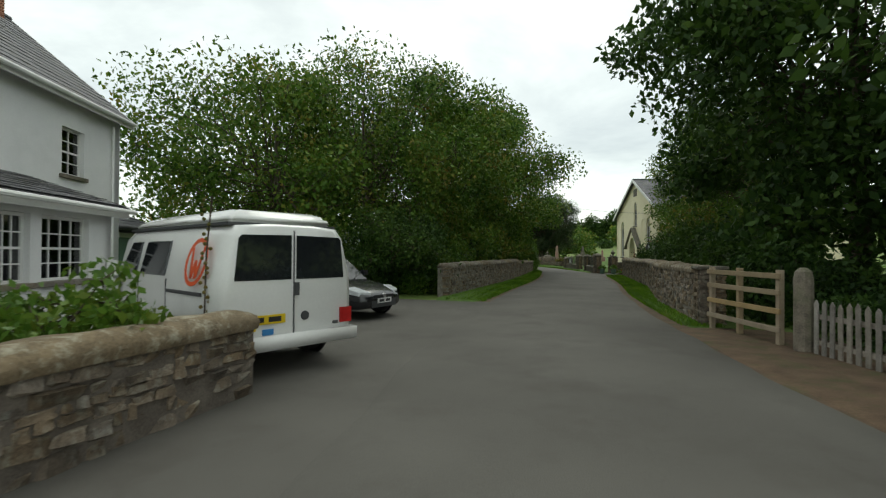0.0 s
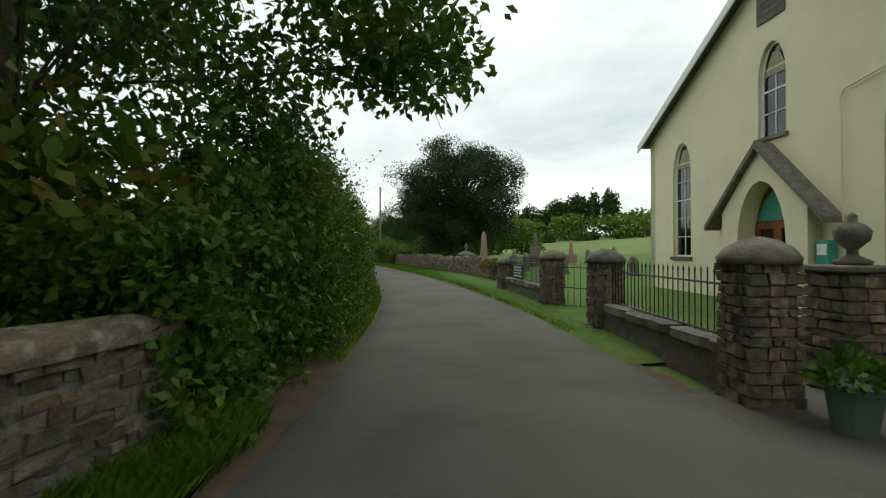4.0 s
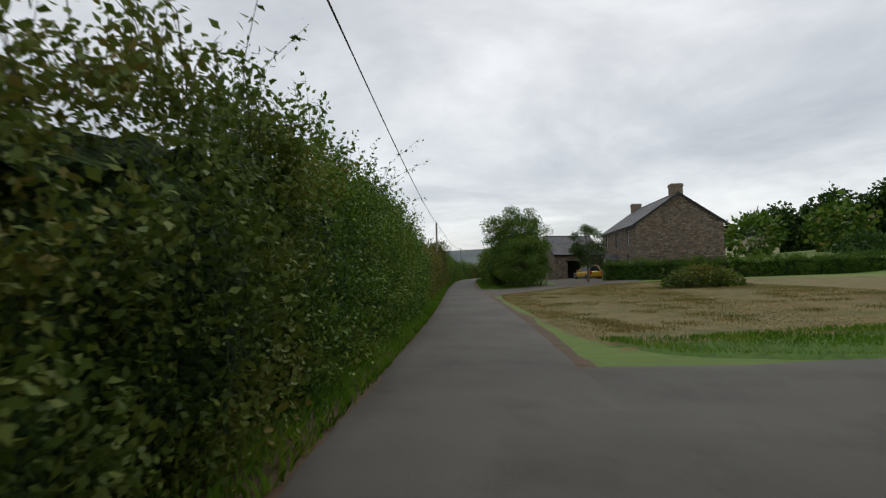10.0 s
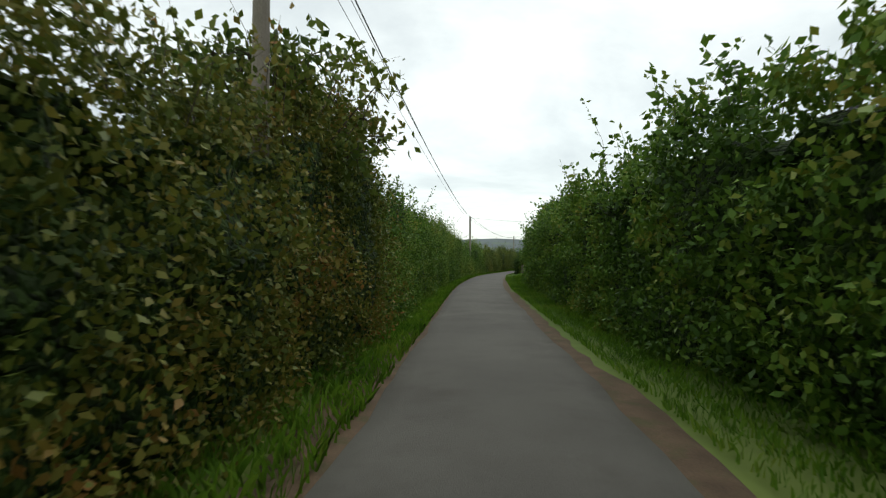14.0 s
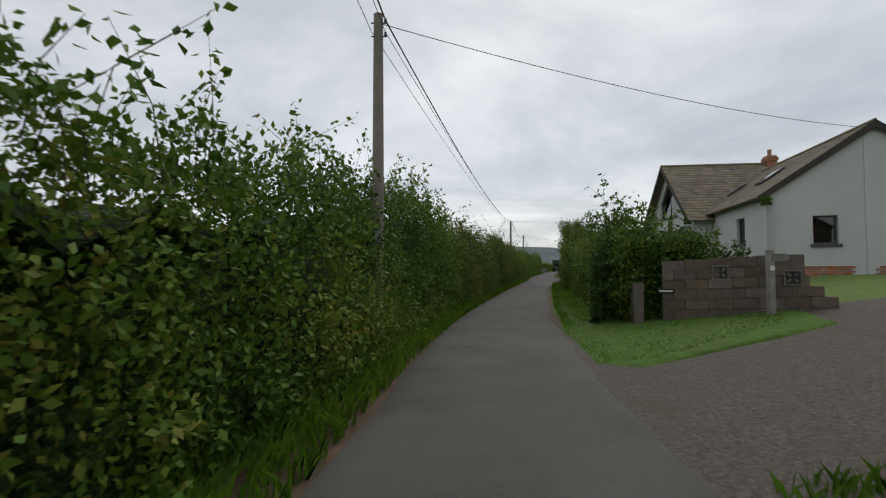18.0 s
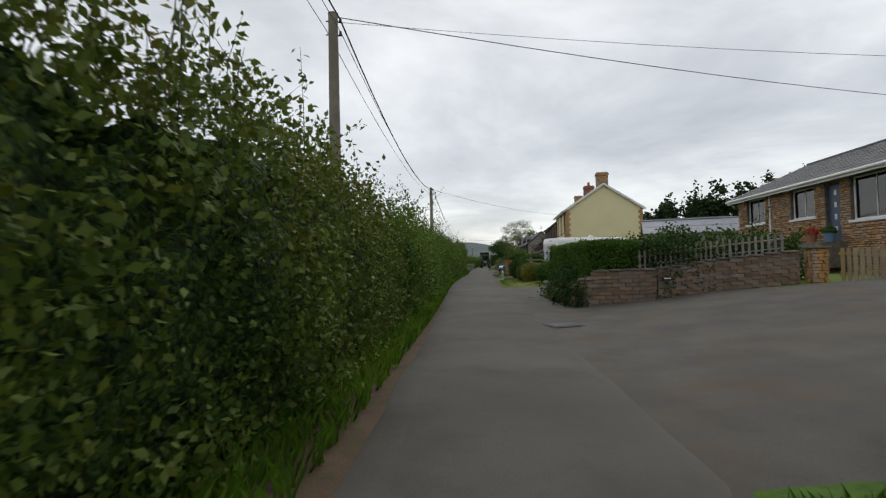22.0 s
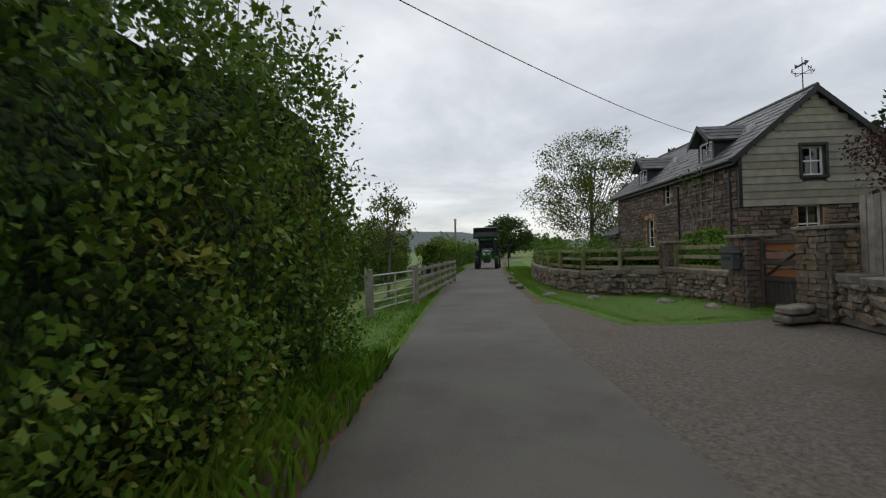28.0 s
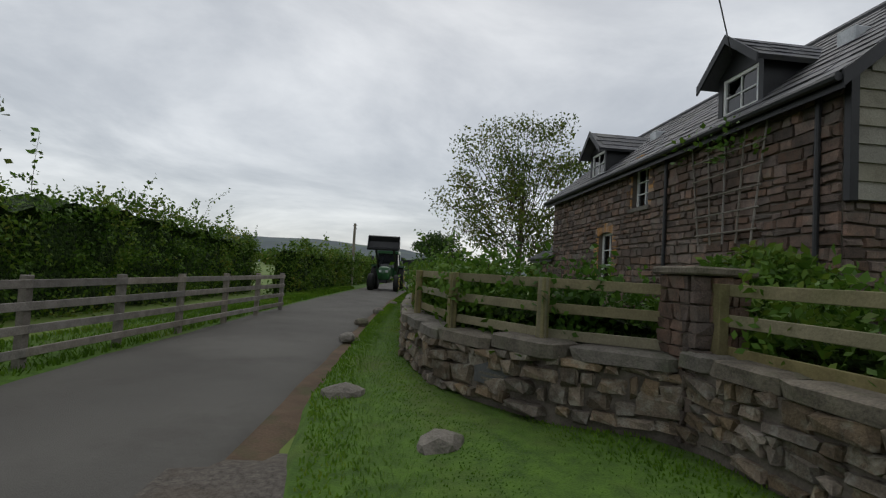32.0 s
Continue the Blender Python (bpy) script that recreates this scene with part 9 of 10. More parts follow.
for a, b in zip(pts_, pts_[1:]):
    n_ = int((b - a).length / 0.17)
    yaw = math.atan2(b.y - a.y, b.x - a.x)
    for z in (0.15, 0.42):
        part("rail", tube(a + Vector((0, 0, z)), b + Vector((0, 0, z)), 0.025, 0.025, 4), M["wood_grey"], pf)
    for k in range(n_):
        p = a.lerp(b, (k + 0.5) / n_)
        part("picket", prism([(-0.035, -0.08), (0.035, -0.08), (0.035, 0.55), (0, 0.61), (-0.035, 0.55)], [], 0.02, Matrix.Translation(p) @ Matrix.Rotation(yaw, 4, "Z") @ Matrix.Translation((0, -0.045, 0))), M["wood_grey"], pf)
pillar("gate_pillar", pose(47.9, 226.3, 0.6, 0, 0, -20), 0.4, 1.05, "brown stone gate pillar beside the bungalow path", 712, M["brick_buff"], "flat")
tg = thing("timber_gate", pose(48.1, 225.9, 0.7, 0, 0, -70), "small slatted wooden garden gate", "gate")
for k in range(7):
    part("slat", box(0.1 + k * 0.14, -0.012, 0.05, 0.19 + k * 0.14, 0.012, 0.95), M["wood_new"], tg)
for z in (0.2, 0.75):
    part("rail", box(0.05, 0.012, z, 1.1, 0.045, z + 0.09), M["wood_new"], tg)
fnp = thing("name_plaque", pose(43.7, 227.30, 0.85, 0, 0, -5), "small slate house-name plaque with a plain bar", "sign")
part("board", box(0, -0.02, 0, 0.32, 0.0, 0.09), M["black"], fnp)
part("plain_bar", box(0.05, -0.024, 0.03, 0.27, -0.02, 0.06), M["white_paint"], fnp)
bt = thing("bird_table", pose(45.4, 230.2, 0.5), "small wooden bird table with a pitched roof", "bird table")
part("pole", tube((0, 0, 0), (0, 0, 1.25), 0.035, 0.035, 8), M["wood_dark"], bt)
part("tray", box(-0.25, -0.2, 1.25, 0.25, 0.2, 1.29), M["wood_dark"], bt)
for x in (-0.2, 0.2):
    for y in (-0.15, 0.15):
        part("post", box(x - 0.015, y - 0.015, 1.29, x + 0.015, y + 0.015, 1.5), M["wood_dark"], bt)
part("roof", prism([(-0.33, 1.48), (0.33, 1.48), (0.06, 1.72), (-0.06, 1.72)], [], 0.5, Matrix.Translation((0, -0.25, 0))), M["wood_dark"], bt)
# clipped hedges
hedge_rows("clipped_hedge", 0, 4.6, 0.01, [(0, 2.08), (4.6, 2.02)], 1.6, 0.036, 1500, M["box_leaf"], "neatly clipped bright green hedge on the wall", 720, 0.25, 0.3, 0.05, world_line=((41.72, 228.0), (42.65, 233.5)), neat=True)
hedge_rows("clipped_hedge", 0, 8.0, 0.01, [(0, 2.32), (8, 2.5)], 0.85, 0.042, 950, M["box_leaf"], "tall neatly clipped hedge beside the motorhome", 721, 0.15, 0.0, 0.03, world_line=((46.9, 241.7), (54.2, 242.7)), neat=True)
hedge_rows("clipped_hedge", 0, 0.9, 0.01, [(0, 2.32), (1, 2.32)], 0.9, 0.042, 950, M["box_leaf"], "square end of the clipped hedge", 722, 0.1, 0.0, 0.02, world_line=((46.85, 240.8), (46.85, 241.7)), neat=True)
hedge_rows("garden_shrubs", 0, 5.0, 0.01, [(0, 1.8), (2, 2.0), (5, 1.9)], 1.5, 0.055, 620, M["dark_leaf"], "dark garden shrubs behind the picket fence", 723, 0.3, 2.0, world_line=((43.6, 229.0), (48.0, 228.9)))
hedge_rows("ivy_tangle", 0, 4.6, 0.01, [(0, 0.85), (1.5, 0.95), (3.2, 0.7), (4.6, 0.5)], 0.5, 0.045, 900, M["dark_leaf"], "ivy and periwinkle over the wall's corner", 724, 0.25, 0.8, world_line=((41.15, 227.95), (42.35, 232.6)))
mh = thing("manhole_cover", at(209.0, 1.75, 0.068, 20), "square iron manhole cover set in the asphalt", "manhole")
part("frame", box(-0.36, -0.3, -0.03, 0.36, 0.3, 0.008), M["trim_grey"], mh)
part("lid", box(-0.3, -0.24, 0.006, 0.3, 0.24, 0.016), M["black"], mh)
for k, (y_, o_) in enumerate(((198.3, 0.05), (215.2, 2.1))):
    sc = thing("valve_cover", at(y_, o_, 0.09 if k == 0 else 0.068, 15), "small worn iron cover in the lane", "manhole")
    part("lid", box(-0.11, -0.08, -0.03, 0.11, 0.08, 0.004), M["cap" if k == 0 else "trim_grey"], sc)
shed, shm, _, _, _ = house("timber_shed", "weatherboarded shed with a corrugated metal roof", (56.2, 246.6), (62.8, 242.6), 4.0, 2.4, 3.35, M["clad"], M["tin"], 0.9, "side", (), seed=730, barge=M["clad"], course=0.9)
for k in range(14):
    part("weatherboard", box(0.02, -0.03, 0.05 + k * 0.17, 7.68, 0.0, 0.2 + k * 0.17, 0, shm), M["clad"], shed)
bungalow_back, bbm, _, _, _ = house("brown_bungalow", "dark-roofed bungalow beyond the hedges", (61.5, 256.5), (69.0, 252.0), 6, 2.6, 4.2, M["brick"], M["slate"], 1.0, "side", (), seed=731)

# ---- motorhome and lawn ----
mo = thing("motorhome", heading_pose(47.78 + 3.0, 244.5 + 0.25, 0.995, 0.085, 0.25) @ Matrix.Diagonal((1, 1, 1.1, 1)), "white motorhome with a bicycle rack on its rear", "motorhome")
prof = [(-0.98, 0.42), (0.98, 0.42), (1.13, 0.6), (1.13, 2.15), (1.05, 2.35), (0.9, 2.42), (-0.9, 2.42), (-1.05, 2.35), (-1.13, 2.15), (-1.13, 0.6)]
part("body", softened(loft([[(-3.0, y * 0.95, z) for y, z in prof], [(-2.9, y, z) for y, z in prof], [(2.0, y, z) for y, z in prof], [(2.9, y * 0.95, 0.42 + (z - 0.42) * 0.75) for y, z in prof]]), 0.05), M["car_white"], mo, "", True)
part("cab", softened(hull([(2.4, 0.3, 1.3, 1.0), (3.2, 0.3, 1.05, 0.98), (3.7, 0.35, 0.75, 0.85)]), 0.03), M["car_white"], mo, "", True)
part("rear_panel", softened(box(-3.06, -0.75, 0.85, -2.98, 0.75, 2.1), 0.05), M["car_white"], mo)
part("brake_light", box(-3.035, -0.16, 2.24, -3.0, 0.16, 2.28), M["lamp_red"], mo)
for s in (1, -1):
    part("tail_lamp", softened(box(-3.07, s * 0.93 - 0.07, 0.85, -2.97, s * 0.93 + 0.07, 1.2), 0.03), M["lamp_red"], mo, "red tail lamp")
    part("corner_handle", softened(box(-3.08, s * 0.95 - 0.025, 1.35, -3.02, s * 0.95 + 0.025, 1.65), 0.01, 1), M["trim_grey"], mo)
    wheel(mo, -1.6, s * 0.95, 0.34, 0.22, M["alloy"], 6)
    wheel(mo, 2.6, s * 0.9, 0.34, 0.22, M["alloy"], 6)
    part("side_window", softened(box(-1.6, s * 1.13 - 0.012, 1.45, -0.3, s * 1.13 + 0.012, 1.95), 0.01, 1), M["car_glass"], mo)
    part("decal", box(-2.6, s * 1.132 - 0.003, 1.75, -2.2, s * 1.132 + 0.003, 1.83), M["trim_grey"], mo)
part("bumper", softened(box(-3.15, -1.05, 0.42, -2.9, 1.05, 0.62), 0.04), M["car_white"], mo)
plate(mo, Matrix.Translation((-3.152, -0.1, 0.47)) @ Matrix.Rotation(-math.pi / 2, 4, "Z"), True)
rk = part("bike_rack", polytube([(-3.08, -0.45, 1.0), (-3.1, -0.45, 1.95), (-3.1, 0.25, 1.95), (-3.08, 0.25, 1.0)], 0.02, 6), M["steel"], mo, "metal bicycle rack")
for z_ in (1.1, 1.5):
    for x_ in (-3.34, -3.16):
        part("carrier", tube((x_, -0.75, z_), (x_, 0.55, z_), 0.02, 0.02, 6), M["steel"], rk)
    for y in (-0.5, 0.3):
        part("bracket", tube((-3.36, y, z_), (-3.06, y, z_), 0.016, 0.016, 6), M["steel"], rk)
    for y in (-0.6, -0.1, 0.4):
        part("clamp", box(-3.40, y - 0.04, z_ + 0.04, -3.3, y + 0.04, z_ + 0.12, 0.01), M["black"], rk)
part("satellite_dome", lathe([(0.16, 2.42), (0.18, 2.5), (0.10, 2.58), (0.02, 2.6)], 14), M["white_paint"], mo)


def bush(x, y, r_, h, mtl, label, seed, leaf=0.045, n=9000):
    root = thing("round_bush", stand(x, y), label, "shrub")
    for k in range(5):
        part("stem", tube((0, 0, -0.05), (r_ * 0.5 * math.cos(k * 1.26), r_ * 0.5 * math.sin(k * 1.26), h * 0.6), 0.03, 0.012, 6), M["bark"], root)
    rs = np.random.RandomState(seed)
    g = rs.normal(0, 1, (n, 3))
    g /= np.linalg.norm(g, axis=1, keepdims=True)
    g *= (rs.uniform(0.45, 1, n) ** 0.35)[:, None] * (1 + 0.07 * wave(g * 3, seed, 1.1) + 0.05 * wave(g * 7, seed + 1, 1.0))[:, None]
    g = g * np.array([r_, r_, h * 0.5]) + [0, 0, h * 0.5]
    g[:, 2] = np.maximum(g[:, 2], 0.03)
    ob = new("crown", soup("crown", leaf_quads(g, leaf, seed + 2), 4, mtl))
    ob.parent = root
    return root


bush(46.3, 241.2, 0.85, 1.35, M["laurel"], "rounded clipped yellow-green bush on the lawn", 740)
bush(45.9, 243.2, 0.62, 1.3, M["golden"], "pale variegated bush on the lawn", 741)
bush(46.55, 246.1, 0.6, 1.3, M["dark_leaf"], "small dark bush on the lawn's edge", 742)
bush(46.9, 239.9, 0.6, 0.45, M["dark_leaf"], "low heather at the drive's edge", 743)
bush(46.2, 244.7, 0.7, 1.25, M["hedge_autumn"], "red-brown bush between the lawn and the motorhome", 744)
bush(47.0, 248.3, 0.8, 1.6, M["dark_leaf"], "dark green bush beyond the motorhome", 745)
rail_fence("rail_fence", [(46.95, 246.6, 0.28), (47.1, 242.9, 0.28)], (0.5, 0.88), "low two-rail timber fence beside the motorhome", M["wood_grey"], post_h=1.05)


def rock(x, y, w, d, h, seed, label="mossy boulder set on the grass", turn=0):
    r = random.Random(seed)
    bm = bmesh.new()
    bmesh.ops.create_icosphere(bm, subdivisions=2, radius=0.5)
    for v in bm.verts:
        k = 1 + r.uniform(-0.13, 0.13)
        v.co = Vector((v.co.x * w * k, v.co.y * d * k, max(-0.25, v.co.z) * h * 1.25 * k))
    root = thing("rock", pose(x, y, gz(x, y) + h * 0.3 + 0.05, 0, 0, turn), label, "rock", "rocks along the lane")
    part("boulder", bm, M["cap"], root)
    return root


rock(46.4, 240.0, 0.6, 0.4, 0.3, 750)
rock(45.5, 239.9, 0.5, 0.35, 0.25, 751)
rock(46.95, 240.4, 0.5, 0.4, 0.28, 752)
rock(46.06, 248.3, 0.6, 0.4, 0.3, 753)

# ---- the cream house ----
CW = [segment_top(1.05, 3.42, 0.66, 1.6, 0.10), segment_top(3.6, 3.42, 0.68, 1.6, 0.10), segment_top(5.9, 3.42, 0.78, 1.65, 0.10), segment_top(0.9, 0.95, 0.95, 1.85, 0.10), segment_top(5.85, 0.95, 1.05, 1.88, 0.12), segment_top(3.5, 0.0, 0.95, 2.75, 0.2)]
creamh, km, kl, krm, klm = house("cream_house", "cream-rendered house with buff brick surrounds and slate roof", (55.57, 260.69), (53.22, 253.52), 6.35, 5.4, 7.5, M["yellow_render"], M["slate"], 0.45, "side", CW, seed=800, barge=M["white_paint"], over=0.25, verge=0.18)
for r_, b_ in zip(CW[:5], ((1, 2), (1, 2), (1, 2), (1, 2), (2, 2))):
    window(creamh, km, r_, b_, sill_mat=M["wood_dark"], label="white sash window under a brick arch")
part("door", prism(shrink(CW[5], 0.03), [], 0.05, km @ Matrix.Translation((0, 0.15, 0))), M["wood_red"], creamh, "brown panelled front door")


def surround(parent, m, ring, seed):
    """Brick quoins up both sides of an opening and an arch of bricks over it."""
    x0, x1, z0, z1 = min(p[0] for p in ring), max(p[0] for p in ring), min(p[1] for p in ring), max(p[1] for p in ring)
    n = int((z1 - z0) / 0.225)
    for s in (-1, 1):
        for k in range(n):
            w = 0.24 if k % 2 else 0.13
            a, b = (x0 - w, x0) if s < 0 else (x1, x1 + w)
            bm = bmesh.new()
            for j in range(3):
                add_box(bm, a + 0.003, -0.028, z0 + k * (z1 - z0 - 0.1) / n + j * 0.074, b - 0.003, 0.01, z0 + k * (z1 - z0 - 0.1) / n + j * 0.074 + 0.068, m)
            part("quoin", bm, M["brick_buff"], parent)
    cnt = int((x1 - x0 + 0.3) / 0.08)
    bm = bmesh.new()
    for k in range(cnt):
        f = (k + 0.5) / cnt
        x = x0 - 0.13 + (x1 - x0 + 0.26) * f
        z = z1 - 0.10 + 0.12 * math.sin(math.pi * f)
        add_box(bm, -0.035, -0.03, 0, 0.035, 0.01, 0.22, m @ Matrix.Translation((x, 0, z)) @ Matrix.Rotation((f - 0.5) * 0.5, 4, "Y"))
    tagged(part("arch", bm, M["brick_buff"], parent, "arch of buff bricks"), kind="stuff")


for r_ in CW:
    surround(creamh, km, r_, 0)
for mm2, x0, s in ((km, kl, -1), (krm, 0, 1), (km, 0, 1), (krm, 6.35, -1)):
    for k in range(23):
        w = 0.34 if k % 2 else 0.22
        bm = bmesh.new()
        a, b = (x0, x0 + w) if s > 0 else (x0 - w, x0)
        for j in range(3):
            add_box(bm, a - 0.012, -0.03, 0.05 + k * 0.23 + j * 0.075, b + 0.012, 0.01, 0.05 + k * 0.23 + j * 0.075 + 0.069, mm2)
        part("quoin", bm, M["brick_buff"], creamh)
chimney(creamh, km, kl - 0.45, 3.17, 7.1, 0.6, 0.95, 1.45, M["brick_buff"], 0)
chimney(creamh, km, 0.5, 3.17, 7.1, 0.6, 0.95, 1.3, M["brick"], 3)
down_pipe(creamh, km, kl - 0.55, 0.1, 5.3)
down_pipe(creamh, km, 0.25, 0.1, 5.3)
part("lantern", lathe([(0.02, 2.0), (0.07, 2.05), (0.06, 2.2), (0.02, 2.24)], 6), M["black"], creamh).matrix_world = km @ Matrix.Translation((4.75, -0.15, 0.3))

# white timber gates with a hedge behind
fgate = thing("field_gate", Matrix(), "pair of weathered grey timber field gates", "gate")
ga_, gb_, gc_ = Vector((48.6, 252.4, 0.48)), Vector((49.0, 251.2, 0.48)), Vector((49.7, 248.6, 0.48))
for a, b in ((ga_, gb_), (gb_, gc_)):
    yaw = math.atan2(b.y - a.y, b.x - a.x)
    ln = (b - a).length
    fm2 = Matrix.Translation(a) @ Matrix.Rotation(yaw, 4, "Z")
    for z in (0.2, 0.48, 0.76, 1.05):
        part("rail", box(0.06, -0.02, z - 0.045, ln - 0.06, 0.02, z + 0.045, 0.006, fm2), M["wood_grey"], fgate)
    part("brace", tube(fm2 @ Vector((0.1, 0.03, 0.2)), fm2 @ Vector((ln - 0.1, 0.03, 1.05)), 0.03, 0.03, 4), M["wood_grey"], fgate)
for p in (ga_, gb_, gc_):
    part("post", box(-0.07, -0.07, -0.45, 0.07, 0.07, 1.25, 0.015, Matrix.Translation(p)), M["wood_grey"], fgate)
cone = thing("traffic_cone", pose(49.7, 251.6, 0.4), "orange traffic cone behind the gate", "traffic cone")
part("base", box(-0.2, -0.2, 0, 0.2, 0.2, 0.04, 0.01), M["orange_flower"], cone)
part("cone", lathe([(0.15, 0.04), (0.12, 0.25), (0.03, 0.75), (0.02, 0.76)], 16), M["logo_orange"], cone)
part("band", lathe([(0.105, 0.33), (0.085, 0.48)], 16), M["white_paint"], cone)
hedge_rows("clipped_hedge", 0, 5.9, 0.01, [(0, 1.95), (6, 1.95)], 0.9, 0.042, 900, M["box_leaf"], "clipped green hedge before the cream house", 810, 0.15, 0.2, 0.03, world_line=((51.3, 249.6), (49.7, 255.3)), neat=True)
hedge_rows("ivy_tangle", 0, 1.9, 0.01, [(0, 1.2), (1.9, 1.15)], 0.7, 0.05, 900, M["laurel"], "ivy and shrubs beside the gate", 811, 0.25, 0.8, world_line=((48.35, 252.75), (48.3, 254.6)))
M["marker"] = mat("marker", (0.55, 0.53, 0.47), (0.28, 0.26, 0.22), 0.9, 8, 40, 0.8)
mk = thing("marker_stone", pose(47.45, 253.9, 0.06, 0, 0, 20), "small whitened stone marker post", "post")
part("shaft", lathe([(0.12, -0.1), (0.105, 0.25), (0.12, 0.42), (0.085, 0.54), (0.03, 0.57)], 7), M["marker"], mk)

# wall, brick-capped pillars and railings along the front
PL = [(48.45, 254.9), (49.35, 258.0), (49.75, 259.35), (50.55, 262.2)]
for k, (x, y) in enumerate(PL):
    pillar("gate_pillar", pose(x, y, 0.22, 0, 0, -17), 0.42, 1.12, "buff brick gate pillar with a red stepped cap", 820 + k, M["brick_buff"], "brick", "cream house pillars", True)
for k, (a, b) in enumerate(zip(PL, PL[1:])):
    if k == 1:
        gt = railings("iron_gate", [Vector((*a, 0.22)), Vector((*b, 0.22))], 1.0, 0.12, "black iron garden gate between brick pillars", M["black"], 0.05, True)
        continue
    stone_wall("dwarf_wall", [(*a, 0.2), (*b, 0.2)], 0.62, 0.36, "low stone wall below black railings", 825 + k, 1, 70, 0.5)
    railings("iron_railing", [Vector((*a, 0.22)), Vector((*b, 0.22))], 0.5, 0.12, "black iron railings on a low wall", M["black"], 0.72, group="cream house railings")
for k, (x, y, mt) in enumerate(((50.6, 257.0, "orange_flower"), (51.0, 259.6, "golden"), (51.5, 262.0, "orange_flower"), (50.3, 255.8, "golden"))):
    fl2 = thing("flowering_shrub", stand(x, y), "garden plant with orange and cream blooms behind the wall", "plant")
    part("stem", tube((0, 0, 0), (0, 0, 0.7), 0.02, 0.01, 5), M["twig"], fl2)
    bunch(fl2, "foliage", 0, 0, 0.55, 0.6, 0.65, 900, 0.05, M["box_leaf"], 830 + k)
    bunch(fl2, "blossom", 0, 0, 0.75, 0.6, 0.6, 160, 0.05, M[mt], 840 + k)
for k, (x, y, w_) in enumerate(((48.63, 259.67, 0.6), (48.4, 258.5, 0.5), (50.0, 263.4, 0.45), (51.0, 267.0, 0.5), (51.9, 270.0, 0.4))):
    rock(x, y, w_, w_ * 0.7, 0.3, 850 + k, turn=k * 40)
T("laurel_bush", stand(52.9, 264.6), 2.6, 1.1, 0.3, 0.05, 0.07, 9000, M["laurel"], "rounded laurel beyond the railings", 860, low=0.1, clumps=60, category="shrub")
hedge_rows("garden_shrubs", 0, 9.0, 0.01, [(0, 1.3), (4, 1.7), (9, 1.6)], 1.3, 0.06, 620, M["dark_leaf"], "low dark garden shrubs along the lane", 861, 0.3, 1.5, world_line=((51.0, 263.0), (53.6, 272.2)))

# ---- the red stone house ----
SW = [rect(1.4, 3.4, 0.7, 1.1), rect(4.6, 3.4, 0.7, 1.1), rect(8.0, 3.4, 0.7, 1.1), rect(1.4, 0.6, 0.9, 1.2), rect(8.0, 0.6, 0.9, 1.2)]
sth, sm3, sl3, srm, slm = house("stone_house", "reddish rubble-stone house with a slate roof", (62.1, 279.4), (59.1, 269.9), 6.6, 5.3, 7.7, M["mortar"], M["slate"], 0.4, "side", SW, seed=870, stone=M["stone_red"], barge=M["black"])
for r_ in SW:
    window(sth, sm3, r_, (2, 2), sill_mat=M["cap"], label="white casement window")
chimney(sth, sm3, sl3 - 0.5, 3.3, 7.4, 0.6, 0.9, 1.5, M["brick_buff"], 0)
down_pipe(sth, sm3, sl3 - 0.3, 0.1, 5.2)
part("porch_wall", box(4.3, -1.4, -0.3, 7.4, 0, 2.0, 0, sm3), M["clad"], sth)
slope(sth, sm3, (4.1, -1.6, 2.0), (7.6, -1.6, 2.0), (7.6, -0.03, 2.95), (4.1, -0.03, 2.95), M["slate"], 875, 0.22, 0.28)
# tall board fence by the gate
bf = thing("board_fence", Matrix(), "tall weathered vertical-board fence on a low stone wall", "fence")
fa_, fb_ = Vector((58.95, 281.4, 0.35)), Vector((57.5, 277.4, 0.25))
yaw_ = math.atan2(fb_.y - fa_.y, fb_.x - fa_.x)
nb_ = int((fb_ - fa_).length / 0.145)
rq = random.Random(880)
for k in range(nb_):
    p = fa_.lerp(fb_, (k + 0.5) / nb_)
    part("board", box(-0.068, -0.012, 0.55, 0.068, 0.012, 1.85 + rq.uniform(-0.02, 0.02), 0.003, Matrix.Translation(p) @ Matrix.Rotation(yaw_, 4, "Z") @ Matrix.Translation((0, rq.uniform(-0.006, 0.006), 0))), M["wood_grey"], bf)
for z in (0.8, 1.6):
    part("rail", tube(fa_ + Vector((0.04, 0, z)), fb_ + Vector((0.04, 0, z)), 0.035, 0.035, 4), M["wood_grey"], bf)
stone_wall("dwarf_wall", [(57.35, 277.5, 0.2), (58.85, 281.6, 0.3)], 0.55, 0.4, "low stone wall with rounded red coping", 881, 1, 110, 3.0)
boll = thing("bollard", pose(54.0, 275.95, 0.08), "short black bollard at the lane's edge", "bollard")
part("shaft", lathe([(0.06, -0.1), (0.055, 0.75), (0.07, 0.77), (0.06, 0.85), (0.02, 0.88)], 10), M["black"], boll)
sp2 = thing("marker_stone", pose(53.6, 274.9, 0.08), "short rough stone post beside the lane", "post")
part("shaft", lathe([(0.16, -0.1), (0.15, 0.3), (0.12, 0.48), (0.05, 0.52)], 8), M["cap"], sp2)

